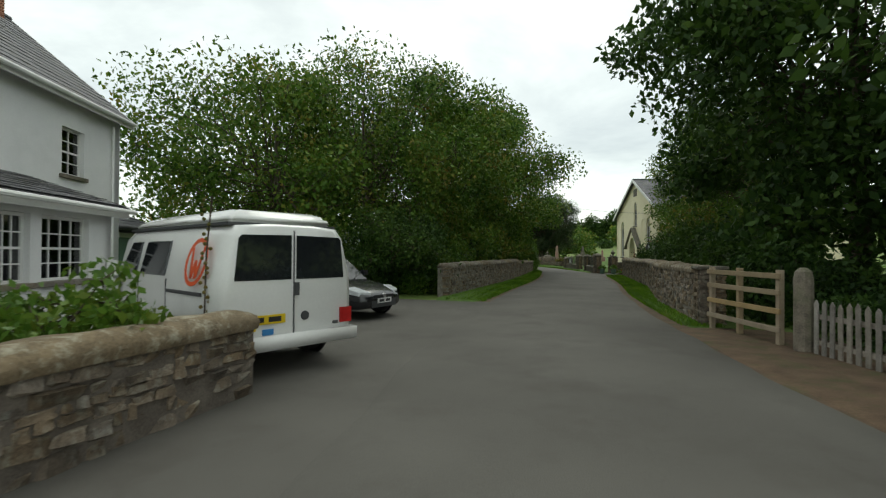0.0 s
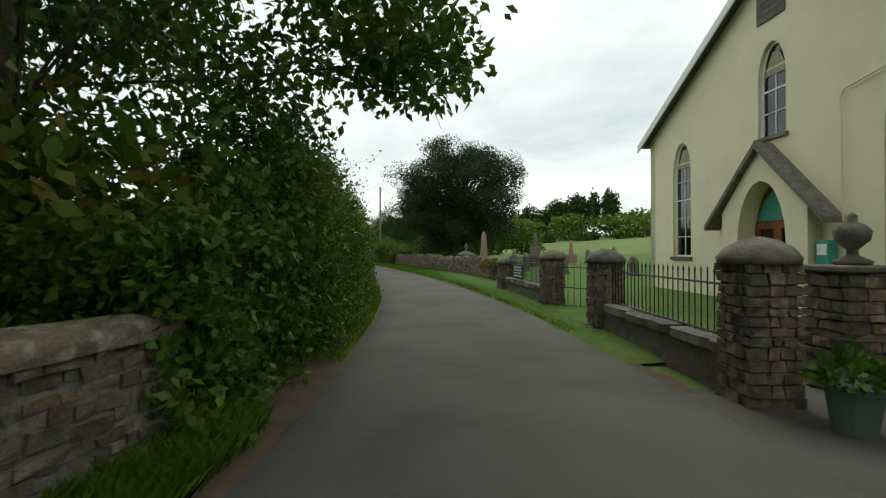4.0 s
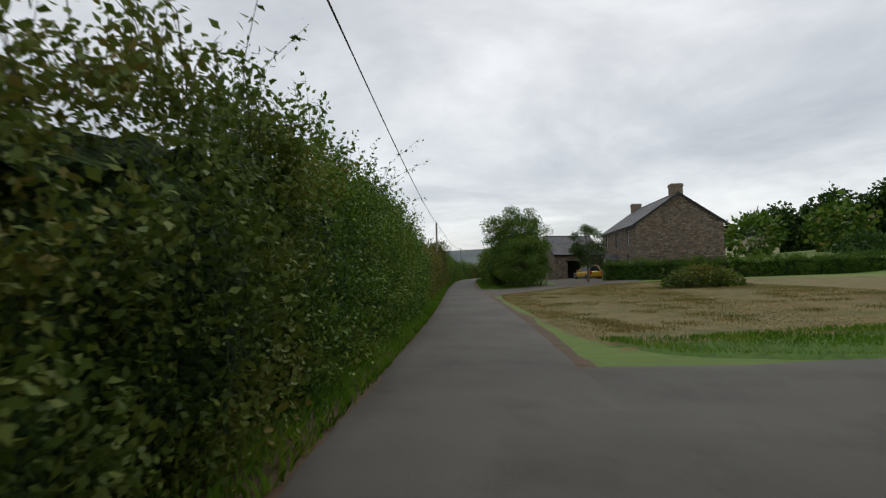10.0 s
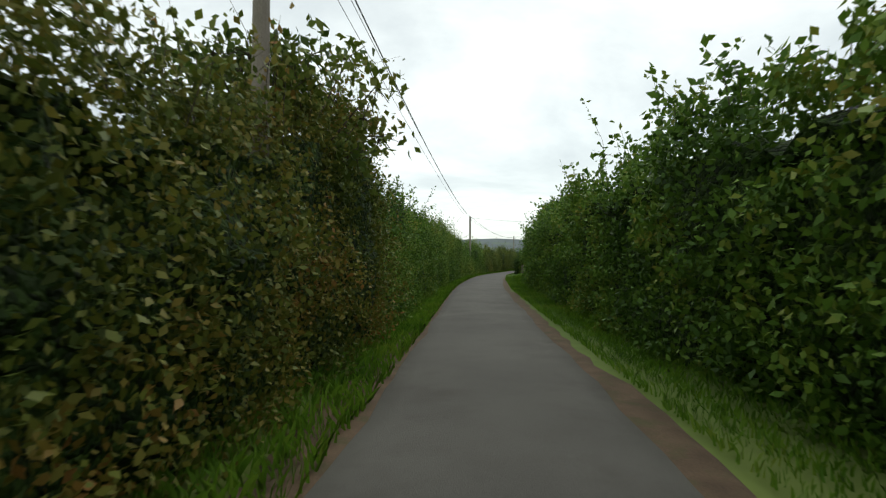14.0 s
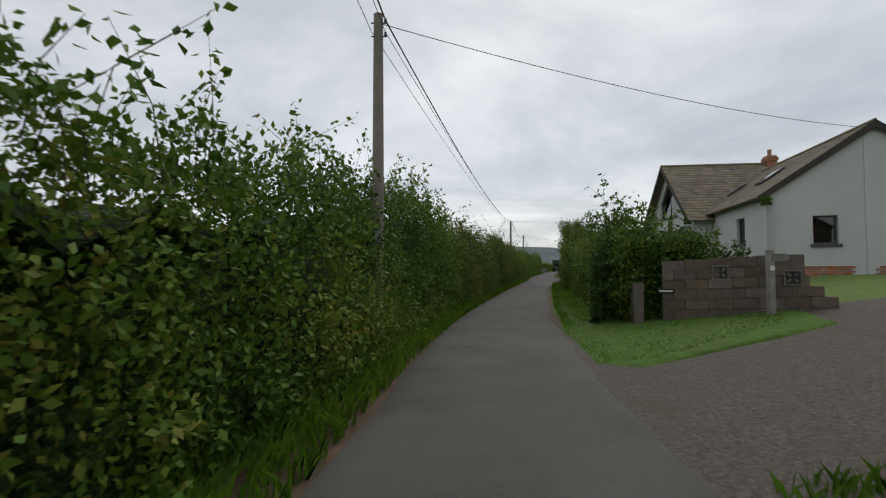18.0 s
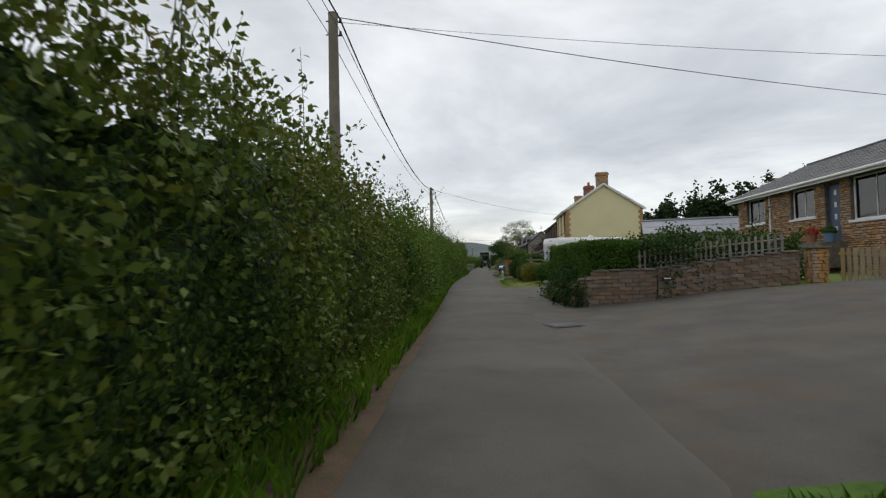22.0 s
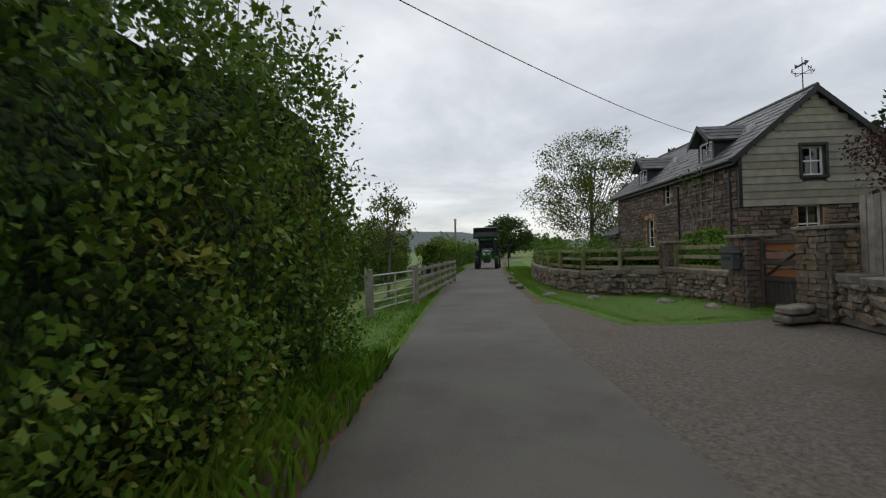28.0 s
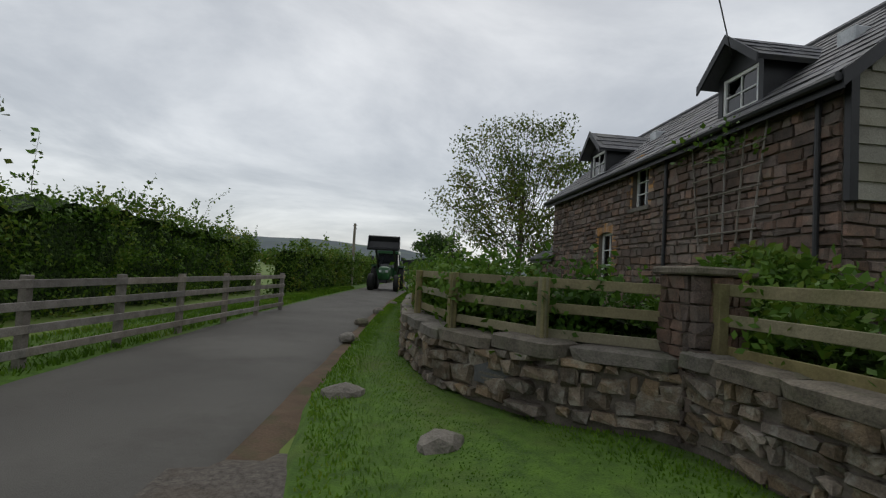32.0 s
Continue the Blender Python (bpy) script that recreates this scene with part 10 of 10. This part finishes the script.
# ---- the stone cottage with a weatherboarded gable ----
CZ = 0.5
F_far = (64.9, 297.5)
CF = [rect(5.3, 2.6, 0.72, 0.9), rect(3.6, 0.95, 0.82, 1.22)]
CG = [rect(1.85, 2.95, 0.66, 0.86), rect(1.72, 0.95, 0.72, 1.15)]
cot, cm2, cl2, crm2, clm2 = house("stone_cottage", "rubble-stone cottage with weatherboarded gable and dormer windows", F_far, (62.47, 287.41), 4.55, 3.65, 5.5, M["mortar"], M["slate"], CZ, "side", CF, CG, seed=900, stone=M["stone_red"], barge=M["black"], over=0.25, verge=0.22, pieces=True)
for r_ in CF:
    window(cot, cm2, r_, (2, 3), sill_mat=M["cap"], label="white cottage window with brick edging")
    surround(cot, cm2, r_, 0)
window(cot, crm2, CG[0], (2, 2), sill=False, label="white casement in the boarded gable", depth=0.02)
window(cot, crm2, CG[1], (2, 2), sill_mat=M["cap"], label="white casement window")
surround(cot, crm2, CG[1], 0)
# overlapping boards over the upper gable
nb2 = 15
z0_, z1_ = 2.1, 5.4
for k in range(nb2):
    za, zb = z0_ + (z1_ - z0_) * k / nb2, z0_ + (z1_ - z0_) * (k + 1) / nb2
    half_ = 2.275 if zb < 3.65 else 2.275 * (5.5 - zb) / 1.85
    spans = [(2.275 - half_, 2.275 + half_)]
    if za < 3.84 and zb > 2.93:
        spans = [(spans[0][0], 1.82), (2.54, spans[0][1])]
    for xa, xb in spans:
        if xb - xa < 0.05:
            continue
        bm = bmesh.new()
        vs = [bm.verts.new(crm2 @ Vector(p)) for p in ((xa, -0.10, za - 0.02), (xb, -0.10, za - 0.02), (xb, -0.075, zb), (xa, -0.075, zb), (xa, -0.04, za - 0.02), (xb, -0.04, za - 0.02), (xb, -0.04, zb), (xa, -0.04, zb))]
        for f in ((0, 1, 2, 3), (7, 6, 5, 4), (0, 4, 5, 1), (1, 5, 6, 2), (2, 6, 7, 3), (3, 7, 4, 0)):
            bm.faces.new([vs[i] for i in f])
        bmesh.ops.recalc_face_normals(bm, faces=bm.faces[:])
        part("weatherboard", bm, M["clad"], cot)
part("corner_board", box(-0.02, -0.11, 2.06, 0.09, -0.02, 3.7, 0.004, crm2), M["black"], cot)
for xa, xb, za, zb in ((1.76, 1.84, 2.89, 3.89), (2.52, 2.60, 2.89, 3.89), (1.76, 2.60, 3.82, 3.90), (1.76, 2.60, 2.86, 2.94)):
    part("window_trim", box(xa, -0.13, za, xb, -0.03, zb, 0.003, crm2), M["black"], cot)
for x in (10.1, 6.75):
    down_pipe(cot, cm2, x, 0.0, 3.55)
down_pipe(cot, crm2, 4.5, 0.0, 3.6)
# dormers
for x0 in (7.95, 2.55):
    dm = cm2 @ Matrix.Translation((x0, 0.12, 0))
    dz0, dz1, dz2 = 3.45, 4.47, 4.95
    dob = part("dormer", prism([(0, dz0), (1.0, dz0), (1.0, dz1), (0.5, dz2 - 0.08), (0, dz1)], [rect(0.1, dz0 + 0.08, 0.8, 0.9)], 0.10, dm), M["black"], cot, "dark boarded dormer")
    for s in (0, 0.92):
        bm = bmesh.new()
        vs = [bm.verts.new(dm @ Vector(p)) for x in (s, s + 0.08) for p in ((x, 0.1, dz0), (x, 1.35, dz1), (x, 0.1, dz1))]
        bm.faces.new((vs[0], vs[1], vs[2]))
        bm.faces.new((vs[5], vs[4], vs[3]))
        for a_, b_ in ((0, 1), (1, 2), (2, 0)):
            bm.faces.new((vs[a_], vs[a_ + 3], vs[b_ + 3], vs[b_]))
        part("cheek", bm, M["black"], dob)
    wd = window(cot, dm, rect(0.1, dz0 + 0.08, 0.8, 0.9), (2, 3), sill=False, depth=0.02, label="white dormer window")
    slope(cot, dm, (-0.18, 1.6, dz1 - 0.08), (-0.18, -0.25, dz1 - 0.08), (0.5, -0.25, dz2 + 0.03), (0.5, 2.0, dz2 + 0.03), M["slate"], 905, 0.2, 0.25, 0.05, name="dormer_roof")
    slope(cot, dm, (1.18, -0.25, dz1 - 0.08), (1.18, 1.6, dz1 - 0.08), (0.5, 2.0, dz2 + 0.03), (0.5, -0.25, dz2 + 0.03), M["slate"], 906, 0.2, 0.25, 0.05, name="dormer_roof")
    for a_, b_ in (((-0.2, dz1 - 0.1), (0.5, dz2 + 0.02)), ((1.2, dz1 - 0.1), (0.5, dz2 + 0.02))):
        bm = bmesh.new()
        vs = [bm.verts.new(dm @ Vector((x, y, z + dz))) for y in (-0.28, -0.25) for (x, z), dz in ((a_, 0.05), (b_, 0.05), (b_, -0.1), (a_, -0.1))]
        for f in ((0, 1, 2, 3), (7, 6, 5, 4), (0, 4, 5, 1), (1, 5, 6, 2), (2, 6, 7, 3), (3, 7, 4, 0)):
            bm.faces.new([vs[i] for i in f])
        bmesh.ops.recalc_face_normals(bm, faces=bm.faces[:])
        part("bargeboard", bm, M["black"], dob)
for x_ in (9.3, 4.2):
    part("roof_vent", box(x_, 0.95, 4.42, x_ + 0.28, 1.25, 4.72, 0.01, cm2), M["lamp_clear"], cot)
# weathervane
wv = thing("weathervane", cm2 @ Matrix.Translation((cl2 - 0.35, 2.275, 5.55)), "black iron weathervane on the ridge", "weathervane")
part("spindle", tube((0, 0, -0.05), (0, 0, 1.05), 0.018, 0.010, 6), M["black"], wv)
for a_ in (0, math.pi / 2):
    c_, s_ = math.cos(a_), math.sin(a_)
    part("arm", tube((-0.3 * c_, -0.3 * s_, 0.55), (0.3 * c_, 0.3 * s_, 0.55), 0.010, 0.010, 5), M["black"], wv)
for a_, ch in ((0, "N"), (math.pi / 2, "W"), (math.pi, "S"), (-math.pi / 2, "E")):
    fc = bpy.data.curves.new("letter", "FONT")
    fc.body, fc.size, fc.extrude, fc.align_x = ch, 0.16, 0.006, "CENTER"
    lo = new("letter", fc)
    lo.parent = wv
    fc.materials.append(M["black"])
    lo.matrix_world = wv.matrix_world @ Matrix.Translation((0.3 * math.cos(a_), 0.3 * math.sin(a_), 0.57)) @ Matrix.Rotation(radians(90), 4, "Z") @ Matrix.Rotation(radians(90), 4, "X")
part("vane", prism([(-0.32, 0.80), (0.1, 0.80), (0.1, 0.74), (0.28, 0.83), (0.1, 0.92), (0.1, 0.86), (-0.2, 0.86), (-0.32, 0.95)], [], 0.012), M["black"], wv)
# trellis on the front
tr_ = thing("trellis", cm2 @ Matrix.Translation((7.55, -0.09, 1.65)) @ Matrix.Scale(1.12, 4), "rustic wooden trellis with a climbing rose", "trellis")
for k in range(5):
    part("upright", tube((0.25 + k * 0.27, 0, 0), (0.0 + k * 0.4, 0, 1.75), 0.016, 0.012, 5), M["wood_grey"], tr_)
for k in range(6):
    w_ = 0.2 - k * 0.035
    part("crosspiece", tube((w_, -0.02, 0.15 + k * 0.28), (1.45 + k * 0.03, -0.02, 0.17 + k * 0.28), 0.013, 0.013, 5), M["wood_grey"], tr_)
bunch(tr_, "climber", 0.4, -0.04, 1.3, 0.55, 0.5, 110, 0.06, M["laurel"], 910)
bunch(tr_, "climber", 1.2, -0.04, 1.1, 0.4, 0.7, 110, 0.06, M["laurel"], 911)
# hanging baskets on brackets
for x_ in (1.15, 3.3):
    hb2 = thing("hanging_basket", crm2 @ Matrix.Translation((x_, -0.05, 1.95)), "dark hanging basket on an iron bracket", "hanging basket")
    part("bracket", polytube([(0, 0, -0.15), (0, 0, 0.12), (0, -0.28, 0.12)], 0.012, 5), M["black"], hb2)
    bk = lathe([(0.02, -0.42), (0.11, -0.36), (0.14, -0.26)], 12)
    bk.transform(Matrix.Translation((0, -0.28, 0)))
    part("basket", bk, M["wood_dark"], hb2)
    for s in (-0.12, 0.12):
        part("chain", tube((s, -0.28, -0.26), (0, -0.28, 0.12), 0.004, 0.004, 4), M["black"], hb2)
# lower range behind the gable
ext, em, el, erm, elm = house("cottage_extension", "lower weatherboarded extension with a slate roof", (66.95, 286.45), (70.0, 285.75), 4.6, 2.9, 4.4, M["clad"], M["slate"], CZ, "side", [rect(0.25, 0.9, 0.6, 0.95)], seed=920, barge=M["black"])
for k in range(6):
    part("weatherboard", box(0.0, -0.03, 1.9 + k * 0.16, el, 0.0, 2.04 + k * 0.16, 0, em), M["clad"], ext)
window(ext, em, rect(0.25, 0.9, 0.6, 0.95), (2, 2), label="white casement window")
low, lm2, _, _, _ = house("lean_to", "small stone outhouse at the cottage's end", (66.0, 300.4), (65.0, 297.4), 3.4, 1.8, 2.9, M["mortar"], M["slate"], CZ, "side", (), seed=925, stone=M["stone_red"])
bush(61.85, 287.9, 0.95, 1.75, M["laurel"], "glossy rounded laurel before the cottage corner", 930, 0.075, 6500)

# ---- curved wall, rail fence, pillars and gate ----
CURVE = [(59.6, 286.9), (58.7, 287.7), (58.25, 289.0), (58.35, 290.8), (58.9, 293.0), (59.8, 296.0), (61.0, 299.2), (62.6, 303.0), (64.2, 306.6)]
stone_wall("curved_wall", [(x, y, 0.22 if k < 2 else 0.15) for k, (x, y) in enumerate(CURVE)], 0.52, 0.42, "low curved rubble wall below a rail fence", 940, 1, 300, 2.0, core=M["mortar"])
rail_fence("rail_fence", [(x, y, 0.25) for x, y in CURVE], (0.68, 0.93, 1.17), "weathered three-rail timber fence on the curved wall", M["wood_green"], 0.095, 0.09, 1.9, 1.22)
stone_wall("garden_wall", [(59.2, 284.0, 0.25), (59.65, 286.75, 0.25)], 0.55, 0.42, "low rubble wall between two pillars", 941, 1, 130, 1.0)
rail_fence("rail_fence", [(59.27, 284.15, 0.28), (59.62, 286.55, 0.28)], (0.68, 0.93, 1.17), "weathered three-rail timber fence between pillars", M["wood_green"], 0.095, 0.09, 1.9, 1.22)
pillar("gate_pillar", pose(59.7, 286.8, 0.2, 0, 0, -10), 0.48, 1.36, "rubble-stone pillar in the curved wall", 942, M["stone_red"])
pillar("gate_pillar", pose(59.2, 283.75, 0.2, 0, 0, -10), 0.6, 1.42, "rubble-stone gate pillar carrying a letterbox", 943, M["stone_red"])
pillar("gate_pillar", pose(58.95, 281.85, 0.2, 0, 0, -10), 0.72, 1.5, "broad lichened stone gate pillar", 944, M["stone_joined"])
lbx = thing("letterbox", pose(58.8, 283.85, 0.98, 0, 0, -98), "dark metal letterbox on the pillar", "letterbox")
part("case", box(-0.19, -0.09, 0, 0.19, 0.09, 0.34, 0.012), M["trim_grey"], lbx)
part("lid", prism([(-0.22, 0.34), (0.22, 0.34), (0.12, 0.47), (-0.12, 0.47)], [], 0.22, Matrix.Translation((0, -0.12, 0))), M["trim_grey"], lbx)
part("flap", box(-0.12, -0.1, 0.2, 0.12, -0.09, 0.26), M["black"], lbx)
wg = thing("timber_gate", Matrix(), "red-brown timber garden gate with a cross brace", "gate")
wa, wb_ = Vector((59.12, 283.4, 0.3)), Vector((58.98, 282.25, 0.3))
gm3 = Matrix.Translation(wa) @ Matrix.Rotation(math.atan2(wb_.y - wa.y, wb_.x - wa.x), 4, "Z")
gl3 = (wb_ - wa).length
for k in range(9):
    part("board", box(0.06 + k * (gl3 - 0.12) / 9, 0.0, 0.03, 0.06 + (k + 0.95) * (gl3 - 0.12) / 9, 0.025, 0.48, 0.003, gm3), M["wood_dark"], wg)
for k, z in enumerate((0.55, 0.72, 0.89, 1.06)):
    part("board", box(0.06, 0.005, z, gl3 - 0.06, 0.028, z + 0.135, 0.004, gm3), M["wood_red"], wg)
for z in (0.46, 0.78, 1.18):
    part("rail", box(0.02, -0.035, z, gl3 - 0.02, 0.0, z + 0.085, 0.006, gm3), M["wood_dark"], wg)
for x in (0.0, gl3 - 0.09):
    part("stile", box(x, -0.04, 0, x + 0.09, 0.04, 1.3, 0.006, gm3), M["wood_dark"], wg)
part("brace", tube(gm3 @ Vector((0.1, -0.01, 0.55)), gm3 @ Vector((gl3 - 0.1, -0.01, 1.15)), 0.03, 0.03, 4), M["wood_dark"], wg)
sg2 = thing("slate_sign", pose(58.42, 288.1, 0.36, 0, 0, -62), "dark slate house sign with plain bars", "sign")
part("plate", prism([(-0.22, 0), (0.22, 0), (0.22, 0.16), (0.1, 0.2), (0, 0.24), (-0.1, 0.2), (-0.22, 0.16)], [], 0.025, Matrix.Translation((0, -0.06, 0))), M["slate"], sg2)
for z, w_ in ((0.15, 0.06), (0.09, 0.16), (0.04, 0.13)):
    part("plain_bar", box(-w_, -0.064, z, w_, -0.06, z + 0.025), M["cap"], sg2)
for k, (a, b) in enumerate(zip(CURVE[1:], CURVE[2:])):
    a, b = Vector(a), Vector(b)
    d = (b - a).normalized()
    q = Vector((d.y, -d.x)) * 0.12
    ln = (b - a).length
    hedge_rows("ivy_hedge", -0.15, ln + 0.25, 0.01, [(0, 1.42), (ln, 1.45)], 0.7, 0.05, 620, M["box_leaf"], "ivy hedge behind the rail fence", 950 + 3 * k, 0.08, 0.6, 0.05, world_line=(tuple(a + q), tuple(b + q)))
hedge_rows("ivy_hedge", 0, 2.3, 0.01, [(0, 1.42), (2.3, 1.45)], 0.6, 0.05, 700, M["box_leaf"], "ivy hedge behind the rail fence", 985, 0.08, 0.4, 0.05, world_line=((59.37, 284.1), (59.78, 286.6)))
hedge_rows("ivy_hedge", 0, 1.3, 0.01, [(0, 1.42), (1.3, 1.45)], 0.6, 0.05, 700, M["box_leaf"], "ivy hedge behind the rail fence", 988, 0.08, 0.4, 0.05, world_line=((59.75, 287.2), (58.85, 287.95)))
stk = thing("stone_stack", pose(58.3, 282.0, 0.15, 0, 0, 10), "low loose stack of flat stones beside the pillar", "stones")
rk_ = random.Random(955)
for k in range(4):
    part("stone", box(-0.24 + rk_.uniform(-0.06, 0.06), -0.2, 0.02 + (k // 2) * 0.15, 0.2 + rk_.uniform(-0.05, 0.1), 0.16, 0.15 + (k // 2) * 0.15, 0.03, Matrix.Translation((0.3 * (k % 2) - 0.1, rk_.uniform(-0.05, 0.05), 0)) @ Matrix.Rotation(rk_.uniform(-0.3, 0.3), 4, "Z")), M["cap"], stk)
for k, (x, y, w_, d_) in enumerate(((57.0, 288.8, 0.62, 0.4), (57.55, 287.2, 0.6, 0.4), (58.45, 285.45, 0.85, 0.45), (57.6, 292.8, 0.45, 0.35), (58.3, 295.4, 0.45, 0.35), (59.3, 298.4, 0.45, 0.35), (60.5, 301.5, 0.45, 0.35), (58.4, 283.9, 0.6, 0.35))):
    rock(x, y, w_ * 0.85, d_ * 0.85, 0.2, 960 + k, "flat rough rock on the mown verge", k * 37)

# ---- left: field gate and fence ----
fg3 = thing("steel_gate", Matrix(), "galvanised tubular field gate", "gate")
a_, b_ = Vector((51.6, 286.7, 0.05)), Vector((52.9, 288.9, 0.05))
for z in (0.18, 0.36, 0.54, 0.74, 0.98):
    part("bar", tube(a_ + Vector((0, 0, z)), b_ + Vector((0, 0, z)), 0.02, 0.02, 8), M["steel"], fg3)
for p in (a_, b_, (a_ + b_) / 2):
    part("upright", tube(p + Vector((0, 0, 0.1)), p + Vector((0, 0, 1.0)), 0.024, 0.024, 8), M["steel"], fg3)
for p in (Vector((52.95, 289.0, 0)), Vector((51.5, 286.5, 0))):
    gp_ = thing("gate_post", Matrix.Translation(p), "squared wooden gate post", "post")
    part("shaft", box(-0.09, -0.09, -0.2, 0.09, 0.09, 1.2, 0.015), M["wood_grey"], gp_)
rail_fence("field_fence", [(52.95, 289.0, 0), (54.6, 293.6, 0), (56.4, 298.6, 0)], (0.25, 0.52, 0.79, 1.05), "weathered four-rail wooden field fence", M["wood_grey"], 0.10, 0.1, 1.8, 1.15)

# ---- the green tractor ----
tc = thing("tractor", heading_pose(62.8, 313.6, -0.35, -0.94, 0.06), "green tractor with a raised black front bucket", "tractor")
part("bonnet", softened(hull([(-0.2, 0.75, 1.55, 0.38), (0.9, 0.7, 1.5, 0.37), (1.35, 0.7, 1.4, 0.33)]), 0.03), M["tractor_green"], tc, "", True)
part("chassis", box(-1.4, -0.25, 0.5, 1.3, 0.25, 0.85, 0.03), M["black"], tc)
part("cab_base", softened(loft([[(-1.4, -0.6, 0.9), (-0.1, -0.6, 0.9), (-0.1, 0.6, 0.9), (-1.4, 0.6, 0.9)], [(-1.4, -0.72, 1.45), (-0.05, -0.7, 1.45), (-0.05, 0.7, 1.45), (-1.4, 0.72, 1.45)]]), 0.04), M["tractor_green"], tc)
part("cab_glass", loft([[(-1.35, -0.68, 1.45), (-0.1, -0.66, 1.45), (-0.1, 0.66, 1.45), (-1.35, 0.68, 1.45)], [(-1.25, -0.6, 2.35), (-0.25, -0.6, 2.35), (-0.25, 0.6, 2.35), (-1.25, 0.6, 2.35)]]), M["car_glass"], tc)
part("cab_roof", softened(box(-1.4, -0.68, 2.35, -0.1, 0.68, 2.52), 0.05), M["tractor_green"], tc)
for s in (1, -1):
    for x0, x1 in ((-1.36, -1.26), (-0.09, -0.24)):
        part("cab_post", tube((x0, s * 0.68, 1.45), (x1, s * 0.61, 2.36), 0.035, 0.035, 6), M["black"], tc)
    wheel(tc, -0.95, s * 0.85, 0.78, 0.42, M["plate_yellow"], 6)
    wheel(tc, 1.0, s * 0.8, 0.52, 0.32, M["plate_yellow"], 6)
    part("mudguard", softened(box(-1.5, s * 0.85 - 0.22, 1.5, -0.4, s * 0.85 + 0.22, 1.62), 0.05), M["tractor_green"], tc)
    part("loader_arm", polytube([(-0.2, s * 0.55, 1.2), (0.4, s * 0.55, 1.9), (1.6, s * 0.55, 2.75)], 0.07, 4), M["black"], tc)
    part("headlamp", box(1.33, s * 0.2 - 0.08, 1.15, 1.37, s * 0.2 + 0.08, 1.28), M["lamp_clear"], tc)
    part("mirror", box(-0.1, s * 0.95 - 0.08, 1.9, -0.05, s * 0.95 + 0.08, 2.15), M["black"], tc)
bk = [(0, 0), (0.55, -0.1), (0.62, 0.0), (0.25, 0.1), (0.12, 0.45), (0.3, 0.75), (0.22, 0.8), (0.0, 0.55)]
bm = prism(bk, [], 1.9, Matrix.Translation((1.55, -0.95, 2.55)))
part("bucket", bm, M["black"], tc, "black steel loader bucket")
for s in (-0.95, 0.92):
    part("bucket_side", prism([(0, 0), (0.6, -0.08), (0.3, 0.78), (0.0, 0.55)], [], 0.03, Matrix.Translation((1.55, s, 2.55))), M["black"], tc)
fpst = thing("finger_post", pose(63.0, 309.0, 0.1), "small dark signpost beside the lane", "signpost")
part("shaft", tube((0, 0, -0.2), (0, 0, 1.9), 0.04, 0.04, 8), M["black"], fpst)
part("arm", box(-0.35, -0.02, 1.65, 0.35, 0.02, 1.9, 0.01), M["black"], fpst)
